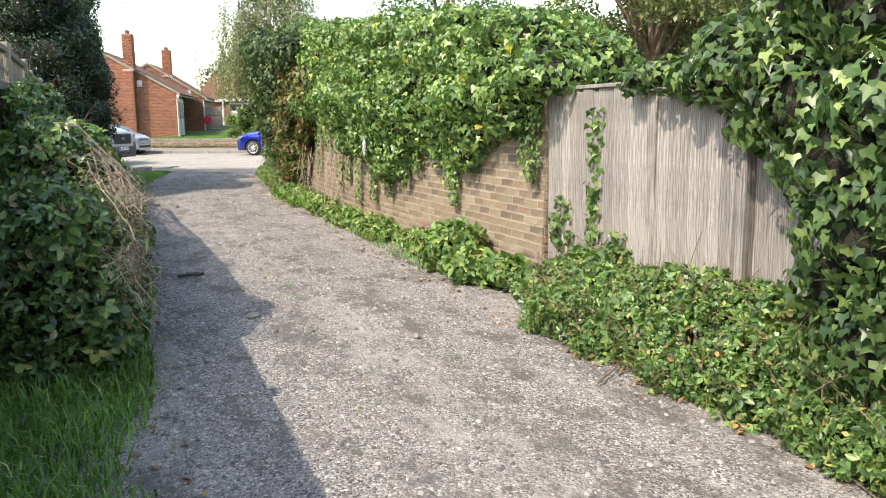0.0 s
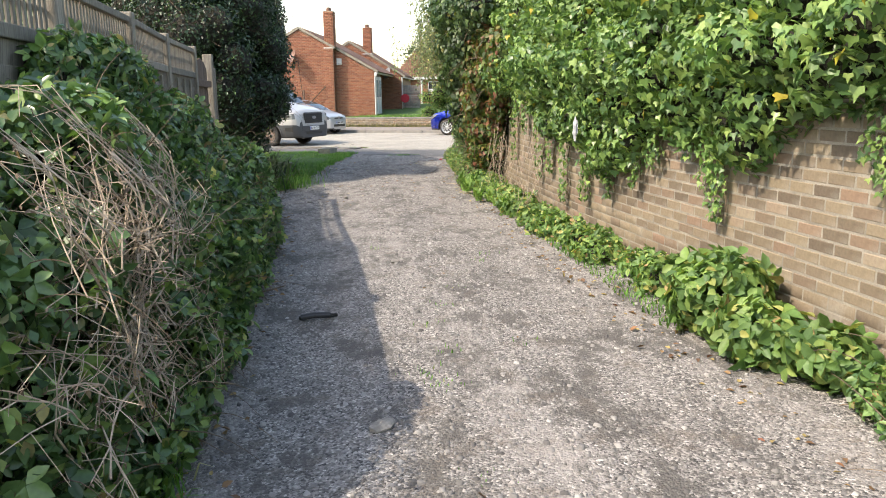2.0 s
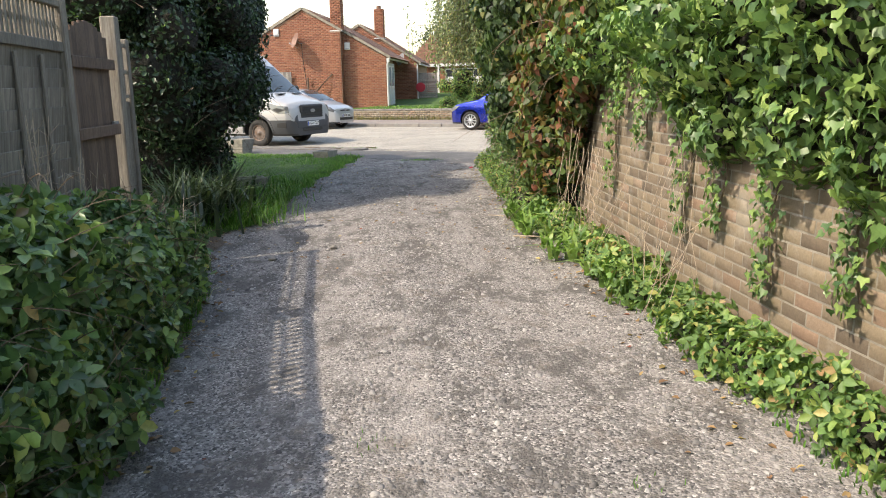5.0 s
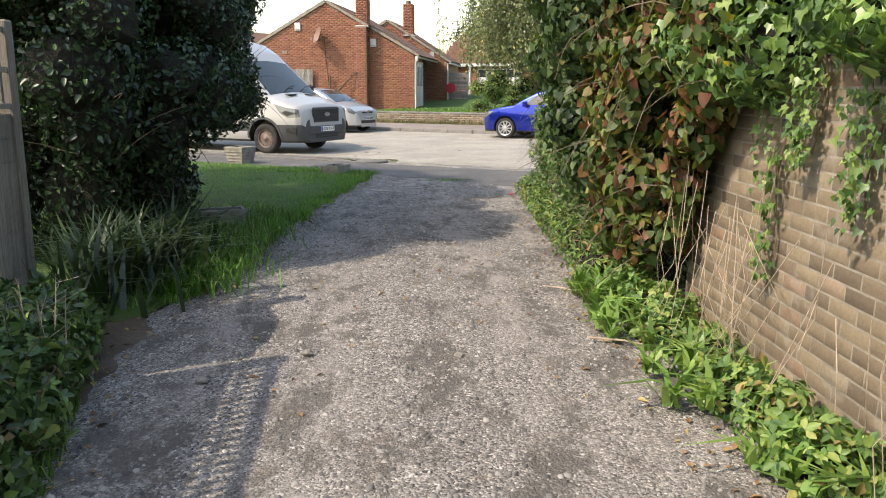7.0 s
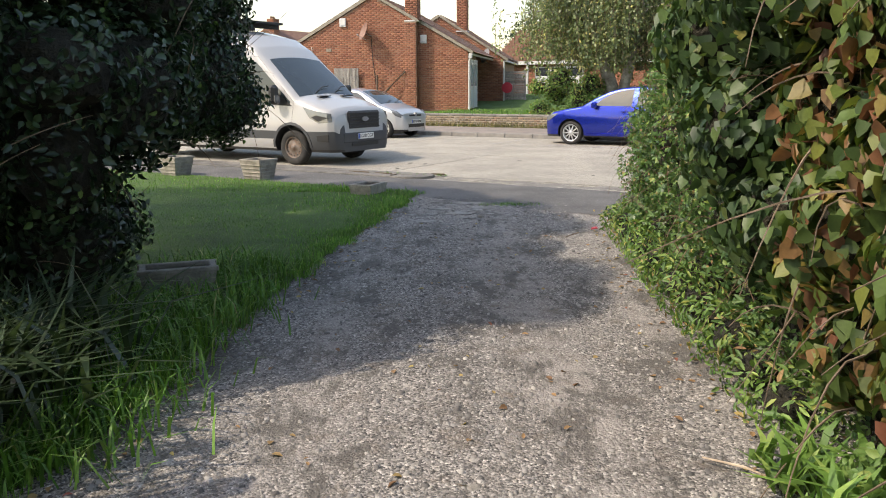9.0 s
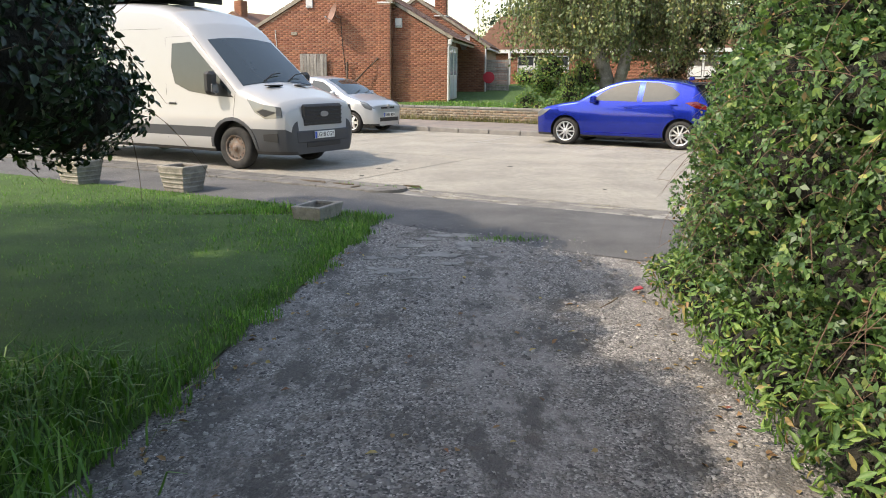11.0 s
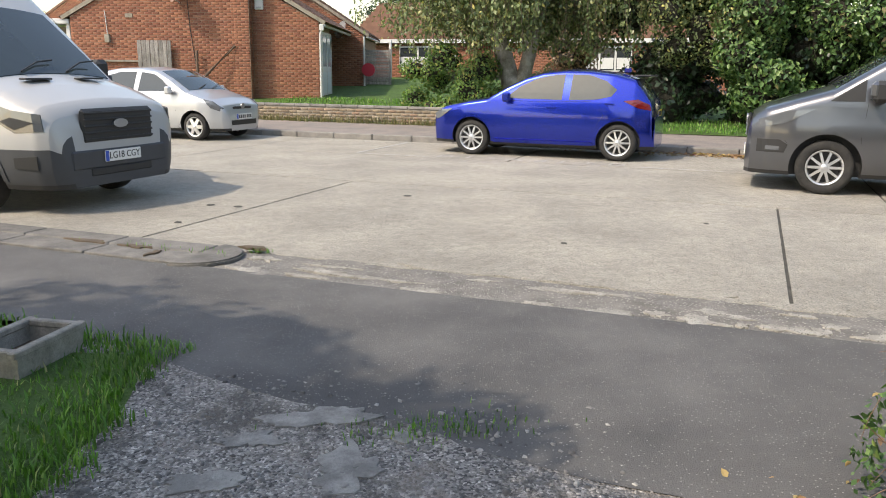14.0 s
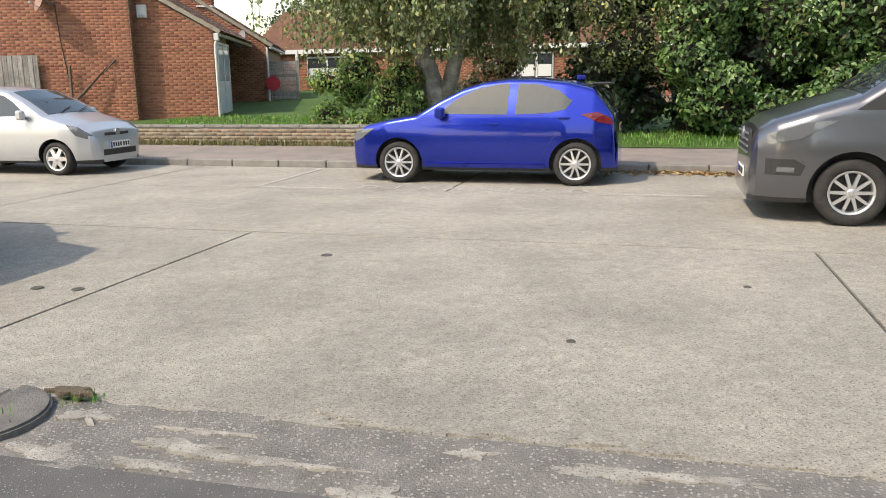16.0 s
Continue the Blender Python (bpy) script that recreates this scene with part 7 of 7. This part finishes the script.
# ---- road markings and marks ----
WORN_PAINT = surface("worn_road_paint", (0.34, 0.325, 0.295), (0.52, 0.50, 0.46), 22, 90, 0.9, 0.4, 0.004, stops=(0.42, 0.6))
mark = tagged(new("road_lettering"), "worn white lettering on the concrete road", "road marking")
for k, ch in enumerate("DISABLED"):
    writing(ch, 0.42, WORN_PAINT, mark, ROAD @ Matrix.Translation((-12.75 + k * 0.42, 28.08, 0.0105)), "letter")
bay = tagged(new("bay_marking"), "worn white parking bay lines on the road", "road marking")
for c, w in (((-14.4, 29.1), (0.07, 2.3)), ((-13.7, 27.92), (1.3, 0.07)), ((-8.8, 27.92), (1.2, 0.07))):
    part("line", box_bm((c[0], c[1], 0.008), (w[0], w[1], 0.005), 0, ROAD), WORN_PAINT, bay)
spots = tagged(new("tar_spots"), "small dark tar spots on the road", "stain")
for x, y, q in ((2.31, 26.3, 0.055), (0.10, 25.9, 0.05), (0.40, 25.75, 0.05), (-0.1, 24.9, 0.04), (5.0, 24.2, 0.03), (3.3, 23.5, 0.03)):
    b = bmesh.new()
    bmesh.ops.create_cone(b, cap_ends=True, segments=9, radius1=q, radius2=q * 0.8, depth=0.006, matrix=Matrix.Translation((x, y, 0.010)))
    part("spot", b, TAR, spots)


# ---- small things ----
CAST = surface("cast_stone", (0.21, 0.195, 0.17), (0.36, 0.335, 0.29), 8, 60, 0.92, 0.6, 0.008)


def planter(at, turn, top, low, height, label, ribs=True):
    """A tapered cast-stone planter with a rim and soil inside."""
    ob = tagged(new("planter"), label, "planter")
    ob.matrix_basis = pose(at[0], at[1], at[2], 0, 0, turn)
    bm = bmesh.new()
    rows = []
    for (w, d), z in (((low[0], low[1]), 0), ((top[0], top[1]), height), ((top[0] - 0.07, top[1] - 0.07), height), ((top[0] - 0.09, top[1] - 0.09), height - 0.09)):
        rows.append([bm.verts.new((sx * w / 2, sy * d / 2, z)) for sx, sy in ((-1, -1), (1, -1), (1, 1), (-1, 1))])
    for a, b in zip(rows, rows[1:]):
        for k in range(4):
            bm.faces.new((a[k], a[(k + 1) % 4], b[(k + 1) % 4], b[k]))
    bm.faces.new(rows[0][::-1])
    bm.faces.new(rows[-1])
    bmesh.ops.recalc_face_normals(bm, faces=bm.faces)
    part("tub", bm, CAST, ob)
    for sx, sy, w, d in ((0, -1, top[0] + 0.03, 0.045), (0, 1, top[0] + 0.03, 0.045), (-1, 0, 0.045, top[1] - 0.06), (1, 0, 0.045, top[1] - 0.06)):
        part("rim", box_bm((sx * (top[0] / 2 - 0.02), sy * (top[1] / 2 - 0.02), height + 0.012), (w, d, 0.035), 0.006), CAST, ob)
    if ribs:
        for k in range(1, 5):
            t = k / 5
            w, d = low[0] + (top[0] - low[0]) * t, low[1] + (top[1] - low[1]) * t
            for sx, sy in ((0, -1), (0, 1), (-1, 0), (1, 0)):
                part("rib", box_bm((sx * w / 2, sy * d / 2, height * t), (w + 0.012 if sy else 0.018, 0.018 if sy else d + 0.012, 0.020), 0.004), CAST, ob)
    part("soil", box_bm((0, 0, height - 0.085), (top[0] - 0.10, top[1] - 0.10, 0.02), 0.004), SOIL, ob)
    return ob


planter((-2.28, 23.15, 0.02), -31, (0.44, 0.42), (0.34, 0.32), 0.30, "square ribbed stone planter on the grass")
planter((-3.85, 23.75, 0.02), -31, (0.44, 0.42), (0.34, 0.32), 0.30, "weathered square stone planter beside the footpath")
planter((-0.275, 21.02, 0.0), 68, (0.48, 0.33), (0.44, 0.29), 0.16, "low rectangular stone planter sunk in grass", False)
planter((-1.12, 15.55, 0.02), 20, (0.52, 0.26), (0.46, 0.20), 0.20, "pale stone trough beneath the shrub", False)

strap = tagged(new("rubber_strip"), "black looped strip of rubber on the gravel", "strip")
part("loop", tube_bm([(-0.08, 4.99, 0.030), (0.0, 5.02, 0.034), (0.10, 5.01, 0.034), (0.14, 5.03, 0.032), (0.10, 5.06, 0.034), (0.0, 5.06, 0.036), (-0.08, 5.03, 0.032), (-0.085, 5.00, 0.030)], 0.013, 7), BLACK_PLASTIC, strap)


def stone(at, size, seed, label):
    r = random.Random(seed)
    bm = bmesh.new()
    bmesh.ops.create_icosphere(bm, subdivisions=2, radius=1)
    for v in bm.verts:
        k = 1 + 0.35 * noise.noise(v.co * 1.4 + Vector((seed, 0, 0)))
        v.co = Vector((v.co.x * size[0] * k, v.co.y * size[1] * k, v.co.z * size[2] * k))
    ob = tagged(part("stone", bm, CAST if seed % 2 else KERBSTONE), label, "stone", "loose stones")
    ob.matrix_basis = pose(*at, 0, 0, r.uniform(0, 360))


stone((0.36, 3.2, 0.03), (0.075, 0.04, 0.018), 1, "flat pale stone in the gravel")
stone((0.62, 6.7, 0.03), (0.05, 0.035, 0.016), 3, "flat pale stone in the gravel")
for k, (x, y) in enumerate(((0.9, 12.7), (1.05, 11.4), (0.2, 11.5), (1.2, 19.05), (1.3, 2.2), (-0.3, 11.1))):
    stone((x, y, 0.025), (0.035, 0.028, 0.02), 5 + 2 * k, "small pale loose stone on the lane")

bag = tagged(new("plastic_bag"), "white crumpled plastic bag caught in ivy", "bag")
bm = bmesh.new()
bmesh.ops.create_icosphere(bm, subdivisions=3, radius=1)
for v in bm.verts:
    k = 1 + 0.5 * noise.noise(v.co * 2.2) + 0.25 * noise.noise(v.co * 6)
    v.co = Vector((2.20 + v.co.x * 0.018 * k, 6.72 + v.co.y * (0.036 + 0.022 * v.co.z) * k, 1.12 + v.co.z * 0.095 * k))
part("sheet", bm, plain("white_plastic", (0.40, 0.41, 0.42), 0.35), bag)
cap = tagged(new("bottle_cap"), "bright blue plastic cap lying in weeds", "cap")
part("cap_body", tube_bm([(2.30, 4.56, 0.03), (2.30, 4.57, 0.09)], [0.035, 0.032], 12), plain("blue_plastic", (0.01, 0.05, 0.55), 0.3), cap)
litter = tagged(new("wrapper"), "crumpled red wrapper beside the hedge", "litter")
bm = box_bm((0, 0, 0), (0.07, 0.04, 0.02), 0.006)
for v in bm.verts:
    v.co += Vector((noise.noise(v.co * 30) * 0.02, noise.noise(v.co * 25 + Vector((5, 0, 0))) * 0.02, noise.noise(v.co * 20) * 0.015))
part("foil", bm, plain("red_foil", (0.40, 0.04, 0.05), 0.4), litter).matrix_basis = pose(2.36, 18.25, 0.03)
for k, (a, b) in enumerate((((1.86, 11.68), (2.18, 11.49)), ((2.05, 12.75), (1.82, 12.95)), ((-0.55, 5.6), (-0.25, 5.95)), ((2.15, 18.0), (1.98, 17.75)), ((1.9, 0.9), (2.25, 1.2)))):
    st = tagged(new("stick"), "thin bare stick lying on the gravel", "stick", "loose sticks")
    part("twig", tube_bm([(a[0], a[1], 0.028), ((a[0] + b[0]) / 2 + 0.02, (a[1] + b[1]) / 2, 0.036), (b[0], b[1], 0.030)], [0.007, 0.006, 0.004], 6), DEAD if k < 2 else BARK, st)

# loose stones of the lane
r = np.random.default_rng(91)
N = 42000
px, py = r.uniform(-0.75, 2.35, N), r.uniform(-1.5, 20.8, N)
dens = 0.35 + 0.65 * (np.abs(px - 0.85) < 0.45) + 0.5 * ((px < 0.0) | (px > 1.7))
keep = r.uniform(0, 1.5, N) < dens
px, py = px[keep], py[keep]
sz = 0.004 + 0.010 * r.power(0.35, len(px))
pz = np.array([lane_height(x, y) for x, y in zip(px, py)])
cube = np.array([(-1, -1, -0.6), (1, -1, -0.7), (1, 1, -0.6), (-1, 1, -0.7), (-0.7, -0.6, 0.6), (0.6, -0.7, 0.5), (0.7, 0.6, 0.65), (-0.6, 0.7, 0.5)])
quad = np.array([(4, 5, 6, 7), (0, 1, 5, 4), (1, 2, 6, 5), (2, 3, 7, 6), (3, 0, 4, 7)])
ang = r.uniform(0, 2 * np.pi, len(px))
jit = cube[None] * (1 + r.normal(0, 0.22, (len(px), 8, 3))) * sz[:, None, None] * r.uniform(0.6, 1.4, (len(px), 1, 3))
ca, sa = np.cos(ang)[:, None], np.sin(ang)[:, None]
v = np.stack([jit[..., 0] * ca - jit[..., 1] * sa + px[:, None], jit[..., 0] * sa + jit[..., 1] * ca + py[:, None], jit[..., 2] + pz[:, None] + 0.002], -1)
STONES = leaf_mat("loose_stone", [(0, (0.10, 0.095, 0.09)), (0.5, (0.22, 0.21, 0.20)), (0.85, (0.32, 0.305, 0.28)), (1, (0.44, 0.42, 0.385))], 0.9, 0.0)
tagged(new("pebbles", array_mesh("pebbles", v.reshape(-1, 3), (quad[None] + (np.arange(len(px)) * 8)[:, None, None]).reshape(-1, 4), STONES)), "loose grey and white pebbles on the lane", "gravel", kind="stuff")

# fallen leaves along the edges and over the lane's far half
pts = []
for _ in range(1500):
    y = r.uniform(-1, 19.5)
    k = r.integers(0, 4)
    if k == 0:
        x = np.interp(y, [-1, 3, 8, 10, 12, 13, 15, 20], [-0.40, -0.36, -0.50, -0.62, -1.0, -0.70, -0.50, 0.2]) + r.normal(0.02, 0.09)
    elif k == 1:
        x = np.interp(y, [-1, 2, 7, 12, 17, 19.5], [2.30, 2.10, 1.98, 2.02, 2.22, 2.75]) + r.normal(0.0, 0.10)
    elif y > 10.5 or r.uniform() < 0.08:
        x = r.uniform(-0.4, 2.1)
        if r.uniform() < 0.55:
            continue
    else:
        continue
    pts.append((x, y, lane_height(x, y) + 0.008))
pts = np.array(pts)
up_n = np.tile([0, 0, 1.0], (len(pts), 1))
tagged(new("fallen_leaves", leaf_mesh("fallen_leaves", pts, up_n, 0.042, "oval", G_DRY, r, 0.0, 0.25)), "dry yellow and brown leaves fallen on the lane", "leaves", kind="stuff")
pts = np.array([tuple(rp(s_, n_, 0.016)) for s_, n_ in np.column_stack([r.normal(-8.2, 1.1, 800), 30.50 - np.abs(r.normal(0, 0.24, 800))])])
tagged(new("fallen_leaves", leaf_mesh("fallen_leaves", pts, np.tile([0, 0, 1.0], (800, 1)), 0.07, "oval", G_DRY, r, 0.0, 0.3)), "brown leaves gathered in the road gutter", "leaves", kind="stuff")
# bare soil patch at the gate
structure("gate_soil", sheet(-1.62, -0.75, 10.85, 12.5, 16, 24, lambda x, y: 0.014 + 0.02 * lump(x, y, 3) - 0.03 * max(0, (x + 0.95) / 0.2)), SOIL, "trodden bare soil before the gate", "soil", smooth=True)

# thin old concrete skin showing through the gravel near the footpath
REMNANT = surface("worn_concrete", (0.22, 0.212, 0.197), (0.38, 0.365, 0.335), 6, 70, 0.95, 1.0, 0.012, stops=(0.4, 0.6))
old = tagged(new("concrete_remnants"), "thin broken pale concrete patches in the gravel", "concrete")
rr = random.Random(97)
for cx, cy, w, d in ((0.53, 18.80, 0.20, 0.17), (0.93, 19.33, 0.20, 0.16), (0.62, 19.28, 0.13, 0.10), (1.22, 19.72, 0.17, 0.22), (1.14, 20.22, 0.26, 0.13), (0.72, 19.72, 0.15, 0.11), (1.02, 19.02, 0.13, 0.07), (0.86, 20.05, 0.13, 0.10), (1.45, 20.00, 0.10, 0.08), (0.40, 19.25, 0.09, 0.08), (0.75, 18.55, 0.11, 0.05), (1.32, 19.30, 0.07, 0.06)):
    part("patch", flake((cx, cy), (w, d), lane_height(cx, cy) + 0.007, rr, Matrix.Identity(4)), REMNANT, old)
